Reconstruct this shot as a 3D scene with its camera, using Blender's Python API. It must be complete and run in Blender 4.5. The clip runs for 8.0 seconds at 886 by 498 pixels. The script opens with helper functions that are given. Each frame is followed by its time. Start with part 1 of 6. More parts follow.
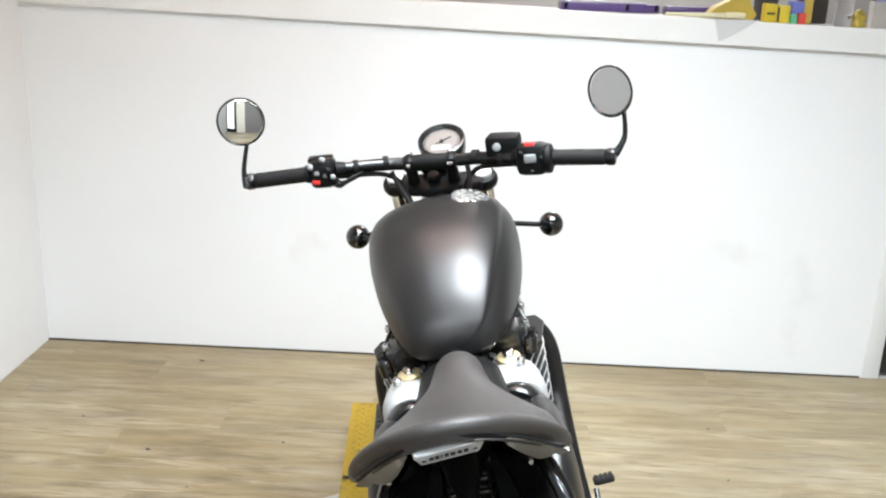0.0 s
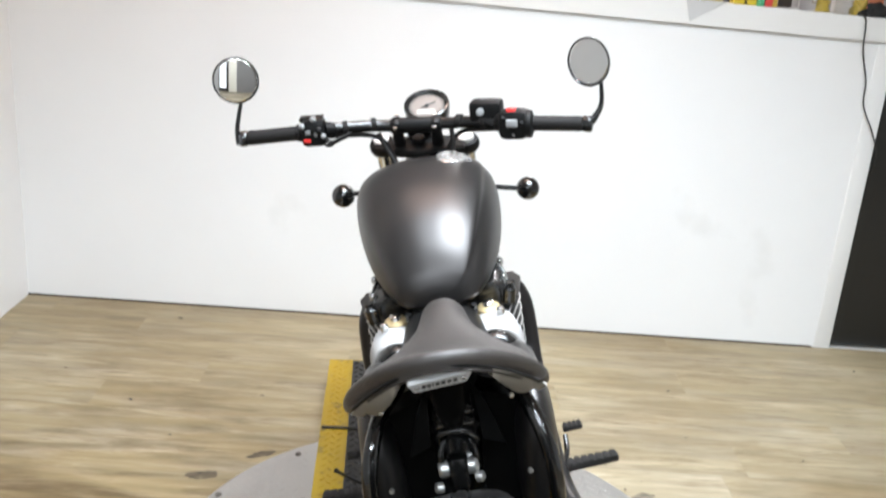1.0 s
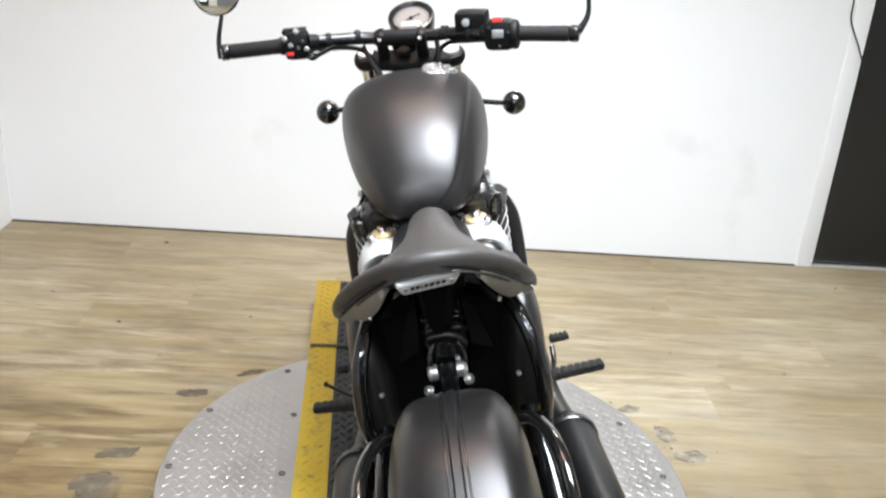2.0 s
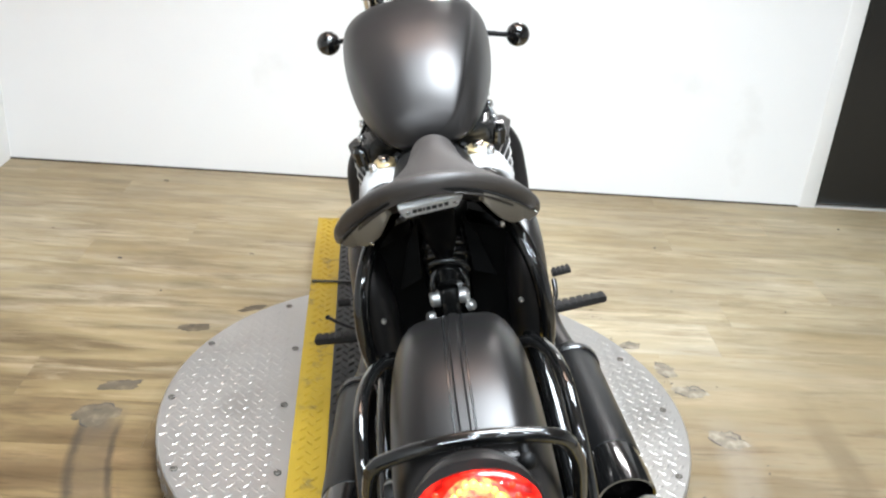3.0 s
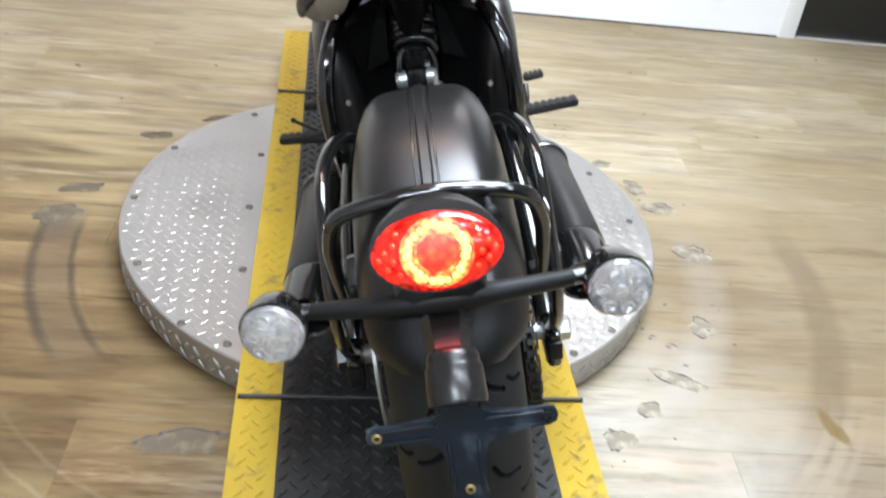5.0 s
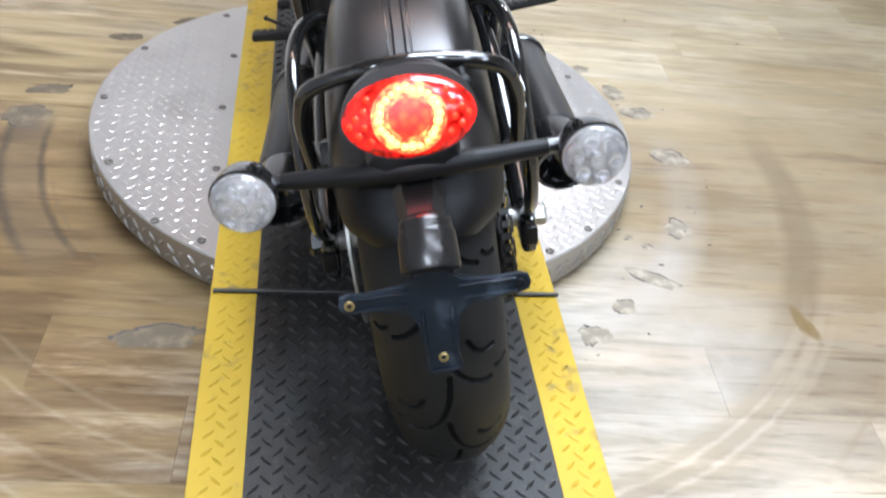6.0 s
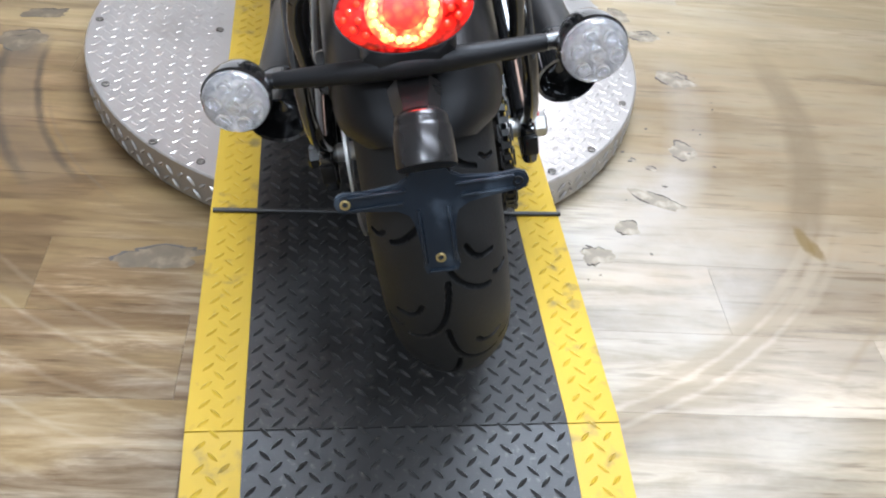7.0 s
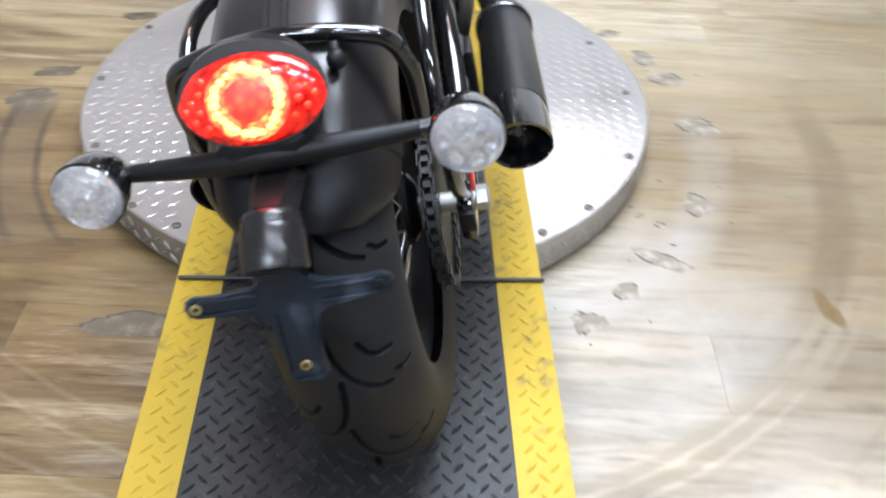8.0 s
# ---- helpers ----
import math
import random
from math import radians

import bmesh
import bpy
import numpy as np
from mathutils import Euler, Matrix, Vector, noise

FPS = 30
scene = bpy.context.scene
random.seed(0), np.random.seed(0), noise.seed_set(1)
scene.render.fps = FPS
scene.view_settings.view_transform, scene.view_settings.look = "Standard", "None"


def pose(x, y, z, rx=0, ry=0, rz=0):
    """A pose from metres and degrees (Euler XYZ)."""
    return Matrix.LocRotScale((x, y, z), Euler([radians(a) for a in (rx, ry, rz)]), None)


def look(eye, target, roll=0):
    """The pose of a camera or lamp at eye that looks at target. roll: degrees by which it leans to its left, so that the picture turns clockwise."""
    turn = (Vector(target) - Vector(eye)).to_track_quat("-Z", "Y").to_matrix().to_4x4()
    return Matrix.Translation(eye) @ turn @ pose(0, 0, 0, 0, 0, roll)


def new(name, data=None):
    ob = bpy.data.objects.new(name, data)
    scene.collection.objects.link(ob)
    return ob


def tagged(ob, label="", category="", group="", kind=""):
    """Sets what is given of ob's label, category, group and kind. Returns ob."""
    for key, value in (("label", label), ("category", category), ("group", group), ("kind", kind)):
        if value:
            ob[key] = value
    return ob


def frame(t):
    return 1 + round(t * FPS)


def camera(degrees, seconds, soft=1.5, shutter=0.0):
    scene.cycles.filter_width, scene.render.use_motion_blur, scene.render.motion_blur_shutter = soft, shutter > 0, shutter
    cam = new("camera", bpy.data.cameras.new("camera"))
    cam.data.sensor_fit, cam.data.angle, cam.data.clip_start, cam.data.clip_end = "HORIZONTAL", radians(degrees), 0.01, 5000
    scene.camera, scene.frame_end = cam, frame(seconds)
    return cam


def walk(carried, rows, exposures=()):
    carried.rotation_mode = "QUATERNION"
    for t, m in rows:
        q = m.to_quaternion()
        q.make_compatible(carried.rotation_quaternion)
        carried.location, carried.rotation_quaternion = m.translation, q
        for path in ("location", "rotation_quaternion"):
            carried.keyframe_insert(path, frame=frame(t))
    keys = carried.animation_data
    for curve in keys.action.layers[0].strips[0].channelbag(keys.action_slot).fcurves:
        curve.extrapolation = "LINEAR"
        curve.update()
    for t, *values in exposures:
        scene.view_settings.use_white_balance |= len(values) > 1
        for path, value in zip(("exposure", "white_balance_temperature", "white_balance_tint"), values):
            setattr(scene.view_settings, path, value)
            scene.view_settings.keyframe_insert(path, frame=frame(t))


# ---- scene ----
cam = camera(51.9, 8.0, soft=2.1, shutter=0.56)
PATH = [
    (0, (-0.138, -1.015, 1.451), (-0.062, 0.898, 0.872), 2.3),
    (0.5, (-0.176, -1.098, 1.464), (-0.058, 0.822, 0.915), 3.0),
    (1, (-0.184, -1.133, 1.442), (-0.028, 0.761, 0.818), 4.4),
    (1.5, (-0.186, -1.144, 1.422), (-0.015, 0.726, 0.734), 4.1),
    (2, (-0.185, -1.147, 1.4), (0.009, 0.693, 0.641), 4.3),
    (3.5, (-0.185, -1.158, 1.338), (0.011, 0.612, 0.428), 4.8),
    (4, (-0.18, -1.172, 1.311), (0.031, 0.562, 0.337), 5.7),
    (4.5, (-0.172, -1.178, 1.281), (0.063, 0.506, 0.229), 6.5),
    (5, (-0.168, -1.18, 1.25), (0.099, 0.446, 0.117), 7.3),
    (5.2, (-0.165, -1.184, 1.239), (0.116, 0.423, 0.082), 7.9),
    (6.3, (-0.157, -1.217, 1.186), (0.162, 0.278, -0.104), 8.8),
    (6.5, (-0.156, -1.222, 1.177), (0.156, 0.256, -0.134), 9.0),
    (7, (-0.147, -1.229, 1.161), (0.157, 0.214, -0.19), 8.5),
    (7.5, (-0.112, -1.226, 1.175), (0.195, 0.224, -0.168), 6.3),
    (7.7, (-0.065, -1.208, 1.184), (0.227, 0.263, -0.139), 4.8),
    (8, (0.07, -1.134, 1.174), (0.166, 0.361, -0.15), 3.0),
]
walk(cam, [(t, look(eye, target, roll)) for t, eye, target, roll in PATH], exposures=[(0, -0.05, 6500, 11), (0.5, -0.10, 6500, 12), (2, -0.06, 6500, 13), (3.5, 0.06, 6420, 11), (5, 0.10, 6220, 13), (6.5, 0.05, 6020, 16), (8, 0.04, 6020, 16)])

# ---- frames of reference ----
ROOM = pose(0, 0, 0, 0, 0, -3.32)                 # the room: x along the partition, y towards it
BIKE = pose(0.094, -0.21, 0.098, 0, -12.7, -1.2)  # the motorcycle leans on its stand: x right, y ahead, z up from the rear tyre's foot
HUB = Vector((0.002, 0.636, 0.0))                 # the turntable's centre

# ---- world and lamps ----
world = bpy.data.worlds.new("world")
scene.world = world
world.use_nodes = True
world.node_tree.nodes["Background"].inputs[0].default_value = (0.88, 0.94, 1.0, 1)
world.node_tree.nodes["Background"].inputs[1].default_value = 2.2


def ceiling_lamp(x, y, z, sx, sy, watts, colour, spread):
    data = bpy.data.lights.new("lamp_light", "AREA")
    data.shape, data.size, data.size_y, data.energy, data.color = "RECTANGLE", sx, sy, watts, colour
    data.spread = radians(spread)
    ob = new("lamp_light", data)
    ob.matrix_world = ROOM @ pose(x, y, z)
    return ob


# ---- materials ----
def material(name, colour, rough=0.5, metal=0.0, vary=0.12, scale=8.0, bump=0.0, bump_scale=200.0, coat=0.0, spec=0.5, rough_vary=0.12, stretch=(1, 1, 1), dirt=None):
    """A surface with large soft variation, fine grain, uneven gloss and relief."""
    m = bpy.data.materials.new(name)
    m.use_nodes = True
    n, l = m.node_tree.nodes, m.node_tree.links
    b = n["Principled BSDF"]
    b.inputs["Metallic"].default_value = metal
    b.inputs["Coat Weight"].default_value = coat
    b.inputs["Coat Roughness"].default_value = 0.06
    b.inputs["Specular IOR Level"].default_value = spec
    co, mp = n.new("ShaderNodeTexCoord"), n.new("ShaderNodeMapping")
    mp.inputs["Scale"].default_value = stretch
    l.new(co.outputs["Object"], mp.inputs["Vector"])
    big, fine = n.new("ShaderNodeTexNoise"), n.new("ShaderNodeTexNoise")
    big.inputs["Scale"].default_value, fine.inputs["Scale"].default_value = scale, bump_scale
    big.inputs["Detail"].default_value, fine.inputs["Detail"].default_value = 6, 3
    l.new(mp.outputs["Vector"], big.inputs["Vector"])
    l.new(mp.outputs["Vector"], fine.inputs["Vector"])
    mix = n.new("ShaderNodeMix")
    mix.data_type = "RGBA"
    lo = [max(0.0, c * (1 - vary)) for c in colour]
    hi = [min(1.0, c * (1 + vary)) for c in colour]
    mix.inputs["A"].default_value, mix.inputs["B"].default_value = (*lo, 1), (*hi, 1)
    l.new(big.outputs["Fac"], mix.inputs["Factor"])
    out = mix.outputs["Result"]
    if dirt:
        spots, ramp, over = n.new("ShaderNodeTexNoise"), n.new("ShaderNodeValToRGB"), n.new("ShaderNodeMix")
        spots.inputs["Scale"].default_value, spots.inputs["Detail"].default_value = dirt[1], 8
        ramp.color_ramp.elements[0].position, ramp.color_ramp.elements[1].position = dirt[2], dirt[2] + 0.16
        over.data_type = "RGBA"
        over.inputs["B"].default_value = (*dirt[0], 1)
        l.new(mp.outputs["Vector"], spots.inputs["Vector"])
        l.new(spots.outputs["Fac"], ramp.inputs["Fac"])
        l.new(ramp.outputs["Color"], over.inputs["Factor"])
        l.new(out, over.inputs["A"])
        out = over.outputs["Result"]
    l.new(out, b.inputs["Base Color"])
    rr = n.new("ShaderNodeMapRange")
    rr.inputs["To Min"].default_value, rr.inputs["To Max"].default_value = max(0.02, rough - rough_vary * rough), min(1, rough + rough_vary * rough)
    l.new(big.outputs["Fac"], rr.inputs["Value"])
    l.new(rr.outputs["Result"], b.inputs["Roughness"])
    if bump:
        bp = n.new("ShaderNodeBump")
        bp.inputs["Strength"].default_value, bp.inputs["Distance"].default_value = bump, 0.001
        l.new(fine.outputs["Fac"], bp.inputs["Height"])
        l.new(bp.outputs["Normal"], b.inputs["Normal"])
    return m


def glowing(name, colour, strength):
    m = bpy.data.materials.new(name)
    m.use_nodes = True
    b = m.node_tree.nodes["Principled BSDF"]
    b.inputs["Base Color"].default_value = (*colour, 1)
    b.inputs["Roughness"].default_value = 0.25
    b.inputs["Emission Color"].default_value = (*colour, 1)
    b.inputs["Emission Strength"].default_value = strength
    return m


def clear(name, colour, rough=0.05, trans=1.0, ior=1.45):
    m = bpy.data.materials.new(name)
    m.use_nodes = True
    b = m.node_tree.nodes["Principled BSDF"]
    b.inputs["Base Color"].default_value = (*colour, 1)
    b.inputs["Roughness"].default_value = rough
    b.inputs["Transmission Weight"].default_value = trans
    b.inputs["IOR"].default_value = ior
    return m


FAR_RING = 1.228   # radius of a faint mark far out on the floor


def plank_material():
    """Weathered oak vinyl: each board its own tone, long grain, knots, and scuffed rings worn round the turntable."""
    m = bpy.data.materials.new("oak_vinyl")
    m.use_nodes = True
    n, l = m.node_tree.nodes, m.node_tree.links
    b = n["Principled BSDF"]
    info, co, geo = n.new("ShaderNodeObjectInfo"), n.new("ShaderNodeTexCoord"), n.new("ShaderNodeNewGeometry")

    def node(kind, **values):
        x = n.new(kind)
        for key, value in values.items():
            x.inputs[key.replace("_", " ")].default_value = value
        return x

    def mathn(op, a, c=None):
        x = n.new("ShaderNodeMath")
        x.operation = op
        for k, v in ((0, a), (1, c)):
            if v is None:
                continue
            if isinstance(v, (int, float)):
                x.inputs[k].default_value = v
            else:
                l.new(v, x.inputs[k])
        return x.outputs[0]

    def blend(fac, a, c, how="MIX"):
        x = n.new("ShaderNodeMix")
        x.data_type, x.blend_type = "RGBA", how
        for key, v in (("Factor", fac), ("A", a), ("B", c)):
            if isinstance(v, (int, float)):
                x.inputs[key].default_value = v
            elif isinstance(v, tuple):
                x.inputs[key].default_value = (*v, 1)
            else:
                l.new(v, x.inputs[key])
        return x.outputs["Result"]

    def band(v, lo, hi, soft):
        a = n.new("ShaderNodeMapRange")
        a.inputs["From Min"].default_value, a.inputs["From Max"].default_value = lo - soft, lo + soft
        l.new(v, a.inputs["Value"])
        c = n.new("ShaderNodeMapRange")
        c.inputs["From Min"].default_value, c.inputs["From Max"].default_value = hi - soft, hi + soft
        c.inputs["To Min"].default_value, c.inputs["To Max"].default_value = 1, 0
        l.new(v, c.inputs["Value"])
        return mathn("MULTIPLY", a.outputs[0], c.outputs[0])

    shift = n.new("ShaderNodeVectorMath")
    shift.operation = "SCALE"
    shift.inputs[0].default_value = (37.0, 11.0, 5.0)
    l.new(info.outputs["Random"], shift.inputs["Scale"])
    moved = n.new("ShaderNodeVectorMath")
    l.new(co.outputs["Object"], moved.inputs[0])
    l.new(shift.outputs[0], moved.inputs[1])
    grain_map = node("ShaderNodeMapping", Scale=(1.9, 14.0, 1.0))
    l.new(moved.outputs[0], grain_map.inputs["Vector"])
    grain = node("ShaderNodeTexNoise", Scale=2.0, Detail=8.0, Roughness=0.66, Distortion=0.5)
    l.new(grain_map.outputs[0], grain.inputs["Vector"])
    patch_map = node("ShaderNodeMapping", Scale=(1.0, 5.0, 1.0))
    l.new(moved.outputs[0], patch_map.inputs["Vector"])
    patch = node("ShaderNodeTexNoise", Scale=2.1, Detail=4.0)
    l.new(patch_map.outputs[0], patch.inputs["Vector"])
    ramp = n.new("ShaderNodeValToRGB")
    e = ramp.color_ramp.elements
    e[0].position, e[0].color = 0.34, (0.150, 0.112, 0.068, 1)
    e[1].position, e[1].color = 0.64, (0.475, 0.395, 0.287, 1)
    mid = e.new(0.5)
    mid.color = (0.330, 0.268, 0.180, 1)
    l.new(grain.outputs["Fac"], ramp.inputs["Fac"])
    grey = blend(mathn("MULTIPLY", band(patch.outputs["Fac"], 0.5, 2.0, 0.13), 0.62), ramp.outputs["Color"], (0.275, 0.245, 0.192))
    brown_map = node("ShaderNodeMapping", Scale=(1.5, 9.0, 1.0), Location=(3.0, 1.0, 0.0))
    l.new(moved.outputs[0], brown_map.inputs["Vector"])
    brown = node("ShaderNodeTexNoise", Scale=1.5, Detail=6.0, Distortion=0.4)
    l.new(brown_map.outputs[0], brown.inputs["Vector"])
    grey = blend(mathn("MULTIPLY", band(brown.outputs["Fac"], 0.54, 2.0, 0.07), 0.45), grey, (0.170, 0.122, 0.070))
    tone = n.new("ShaderNodeMapRange")
    tone.inputs["To Min"].default_value, tone.inputs["To Max"].default_value = 0.72, 1.06
    l.new(info.outputs["Random"], tone.inputs["Value"])
    hsv = n.new("ShaderNodeHueSaturation")
    l.new(grey, hsv.inputs["Color"])
    l.new(tone.outputs[0], hsv.inputs["Value"])
    sat = n.new("ShaderNodeMapRange")
    sat.inputs["To Min"].default_value, sat.inputs["To Max"].default_value = 1.0, 0.82
    l.new(info.outputs["Random"], sat.inputs["Value"])
    l.new(sat.outputs[0], hsv.inputs["Saturation"])
    # short dark ticks along the grain
    tick_map = node("ShaderNodeMapping", Scale=(5.0, 55.0, 1.0))
    l.new(moved.outputs[0], tick_map.inputs["Vector"])
    tick = node("ShaderNodeTexNoise", Scale=1.6, Detail=3.0)
    l.new(tick_map.outputs[0], tick.inputs["Vector"])
    ticked = blend(mathn("MULTIPLY", band(tick.outputs["Fac"], 0.63, 2.0, 0.05), 0.6), hsv.outputs["Color"], (0.115, 0.085, 0.055))
    # boards darker and browner round a point left of the turntable
    off = n.new("ShaderNodeVectorMath")
    off.operation = "DISTANCE"
    l.new(geo.outputs["Position"], off.inputs[0])
    off.inputs[1].default_value = (-1.0, 0.22, 0.0)
    near = mathn("ADD", off.outputs["Value"], mathn("MULTIPLY", mathn("SUBTRACT", grain.outputs["Fac"], 0.5), 1.8))
    ticked = blend(mathn("MULTIPLY", band(near, -3.0, 1.05, 0.42), 0.92), ticked, (0.41, 0.298, 0.172), "MULTIPLY")
    # worn, yellowed streaks along the boards round it
    gold_map = node("ShaderNodeMapping", Scale=(1.6, 8.0, 1.0), Location=(7.0, 2.0, 0.0))
    l.new(moved.outputs[0], gold_map.inputs["Vector"])
    gold = node("ShaderNodeTexNoise", Scale=1.7, Detail=5.0, Distortion=0.4)
    l.new(gold_map.outputs[0], gold.inputs["Vector"])
    yellowed = mathn("MULTIPLY", band(near, -3.0, 1.35, 0.40), band(gold.outputs["Fac"], 0.52, 2.0, 0.07))
    ticked = blend(mathn("MULTIPLY", yellowed, 0.42), ticked, (0.240, 0.172, 0.080))
    # warm lamp light painted into the boards towards the partition
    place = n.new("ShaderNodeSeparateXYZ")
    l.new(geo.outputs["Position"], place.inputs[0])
    warm_tint = mathn("MULTIPLY", band(place.outputs["Y"], 1.0, 9.0, 0.7), mathn("ADD", mathn("MULTIPLY", gold.outputs["Fac"], 0.9), -0.05))
    ticked = blend(mathn("MINIMUM", warm_tint, 0.8), ticked, (0.375, 0.298, 0.165))
    # a run of yellower boards beyond the turntable's other side
    honey = mathn("MULTIPLY", mathn("MULTIPLY", band(place.outputs["Y"], 0.02, 1.15, 0.03), band(place.outputs["X"], 0.42, 9.0, 0.16)), mathn("ADD", mathn("MULTIPLY", gold.outputs["Fac"], 1.6), -0.45))
    ticked = blend(mathn("MINIMUM", mathn("MAXIMUM", honey, 0.0), 0.55), ticked, (0.260, 0.205, 0.125))
    # a stretch in front of them, its colour darkened against too strong lamp light
    lamp_dimming = mathn("MULTIPLY", mathn("MULTIPLY", band(place.outputs["Y"], -0.30, 0.85, 0.20), band(place.outputs["X"], 0.45, 9.0, 0.20)), mathn("ADD", mathn("MULTIPLY", grain.outputs["Fac"], 2.2), -0.55))
    ticked = blend(mathn("MINIMUM", mathn("MAXIMUM", lamp_dimming, 0.0), 0.85), ticked, (0.52, 0.45, 0.37), "MULTIPLY")
    # scuffed rings
    rel = n.new("ShaderNodeVectorMath")
    rel.operation = "SUBTRACT"
    l.new(geo.outputs["Position"], rel.inputs[0])
    rel.inputs[1].default_value = HUB
    flat = n.new("ShaderNodeVectorMath")
    flat.operation = "MULTIPLY"
    flat.inputs[1].default_value = (1, 1, 0)
    l.new(rel.outputs[0], flat.inputs[0])
    far = n.new("ShaderNodeVectorMath")
    far.operation = "LENGTH"
    l.new(flat.outputs[0], far.inputs[0])
    sep = n.new("ShaderNodeSeparateXYZ")
    l.new(flat.outputs[0], sep.inputs[0])
    turn = mathn("ARCTAN2", sep.outputs["Y"], sep.outputs["X"])
    scuff = node("ShaderNodeTexNoise", Scale=9.0, Detail=8.0, Roughness=0.7)
    l.new(geo.outputs["Position"], scuff.inputs["Vector"])
    wobble = mathn("ADD", far.outputs["Value"], mathn("MULTIPLY", mathn("SUBTRACT", scuff.outputs["Fac"], 0.5), 0.022))
    behind = mathn("ARCTAN2", sep.outputs["Y"], mathn("MULTIPLY", sep.outputs["X"], -1.0))
    patchy = mathn("ADD", mathn("MULTIPLY", scuff.outputs["Fac"], 1.3), 0.05)
    col = ticked

    def ring(col, r0, r1, soft, way, a0, a1, ease, strength, colour):
        """A worn band between two radii and two bearings from the turntable's centre."""
        fac = mathn("MULTIPLY", band(wobble, r0, r1, soft), band(way, a0, a1, ease))
        return blend(mathn("MULTIPLY", mathn("MULTIPLY", fac, patchy), strength), col, colour)

    # the broad scuff beside the turntable, with dirt along both its edges
    col = ring(col, 0.727, 0.812, 0.012, behind, -0.62, 0.09, 0.06, 0.60, (0.098, 0.074, 0.052))
    col = ring(col, 0.798, 0.818, 0.007, behind, -0.55, 0.09, 0.06, 0.92, (0.040, 0.033, 0.027))
    col = ring(col, 0.718, 0.733, 0.005, behind, -0.62, 0.06, 0.05, 0.92, (0.040, 0.033, 0.027))
    col = ring(col, 0.700, 0.706, 0.003, behind, -0.75, -0.30, 0.08, 0.55, (0.10, 0.08, 0.06))
    col = ring(col, 0.742, 0.800, 0.020, behind, -0.02, 0.10, 0.05, 1.0, (0.075, 0.062, 0.050))
    col = ring(col, 0.640, 0.680, 0.018, behind, -1.10, 0.45, 0.20, 0.55, (0.120, 0.086, 0.045))
    # pale scuff on the other side, grey and dull towards the ramp
    col = ring(col, 0.724, 0.808, 0.022, turn, -0.95, 0.06, 0.10, 0.32, (0.320, 0.300, 0.276))
    col = ring(col, 0.640, 0.805, 0.036, turn, -1.40, -0.55, 0.14, 0.52, (0.292, 0.276, 0.256))
    # two wider pale bands farther out
    col = ring(col, 0.815, 1.040, 0.025, turn, -1.38, -0.68, 0.14, 0.46, (0.392, 0.376, 0.352))
    col = ring(col, 1.120, 1.300, 0.040, turn, -1.38, -0.80, 0.16, 0.40, (0.416, 0.392, 0.360))
    # the outer track: one grey-brown band, then parted into streaks
    col = ring(col, 0.995, 1.070, 0.014, turn, -0.66, 0.08, 0.16, 0.92, (0.125, 0.094, 0.058))
    for r0, r1, strength in ((1.040, 1.060, 0.75), (1.071, 1.093, 0.90), (1.104, 1.118, 0.65)):
        col = ring(col, r0, r1, 0.004, turn, -1.36, -0.60, 0.10, strength, (0.240, 0.200, 0.150))
    for r0, r1 in ((1.061, 1.070), (1.094, 1.103)):
        col = ring(col, r0, r1, 0.003, turn, -1.36, -0.78, 0.10, 0.40, (0.416, 0.376, 0.320))
    col = ring(col, FAR_RING - 0.006, FAR_RING + 0.006, 0.005, turn, -0.88, -0.66, 0.05, 0.60, (0.20, 0.155, 0.10))
    # faint sweeping scratches on the boards beside the approach
    for r0, strength in ((0.93, 0.16), (0.985, 0.22), (1.06, 0.16), (1.13, 0.24), (1.21, 0.14)):
        col = ring(col, r0, r0 + 0.007, 0.004, behind, -1.35, -0.72, 0.12, strength, (0.36, 0.31, 0.24))
        col = ring(col, r0 + 0.02, r0 + 0.034, 0.008, behind, -1.30, -0.66, 0.14, strength * 0.7, (0.20, 0.16, 0.11))
    grime = node("ShaderNodeTexNoise", Scale=1.5, Detail=5.0)
    l.new(geo.outputs["Position"], grime.inputs["Vector"])
    col = blend(mathn("MULTIPLY", band(grime.outputs["Fac"], 0.50, 2.0, 0.10), 0.55), col, (0.66, 0.60, 0.52), "MULTIPLY")
    # two brown smudges on the outer track
    for at, size in (((0.862, 0.042, 0.0), 0.020), ((0.877, 0.014, 0.0), 0.018)):
        spot = n.new("ShaderNodeVectorMath")
        spot.operation = "SUBTRACT"
        l.new(geo.outputs["Position"], spot.inputs[0])
        spot.inputs[1].default_value = at
        oval = n.new("ShaderNodeVectorMath")
        oval.operation = "MULTIPLY"
        oval.inputs[1].default_value = (1.5, 0.6, 0)
        l.new(spot.outputs[0], oval.inputs[0])
        reach = n.new("ShaderNodeVectorMath")
        reach.operation = "LENGTH"
        l.new(oval.outputs[0], reach.inputs[0])
        smudge = mathn("ADD", reach.outputs["Value"], mathn("MULTIPLY", mathn("SUBTRACT", scuff.outputs["Fac"], 0.5), 0.05))
        col = blend(mathn("MULTIPLY", band(smudge, -1.0, size, 0.006), 0.80), col, (0.095, 0.063, 0.022))
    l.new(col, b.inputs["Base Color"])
    rough = n.new("ShaderNodeMapRange")
    rough.inputs["To Min"].default_value, rough.inputs["To Max"].default_value = 0.34, 0.50
    l.new(grain.outputs["Fac"], rough.inputs["Value"])
    l.new(rough.outputs[0], b.inputs["Roughness"])
    bp = n.new("ShaderNodeBump")
    b.inputs["Specular IOR Level"].default_value = 0.12
    bp.inputs["Strength"].default_value, bp.inputs["Distance"].default_value = 0.25, 0.001
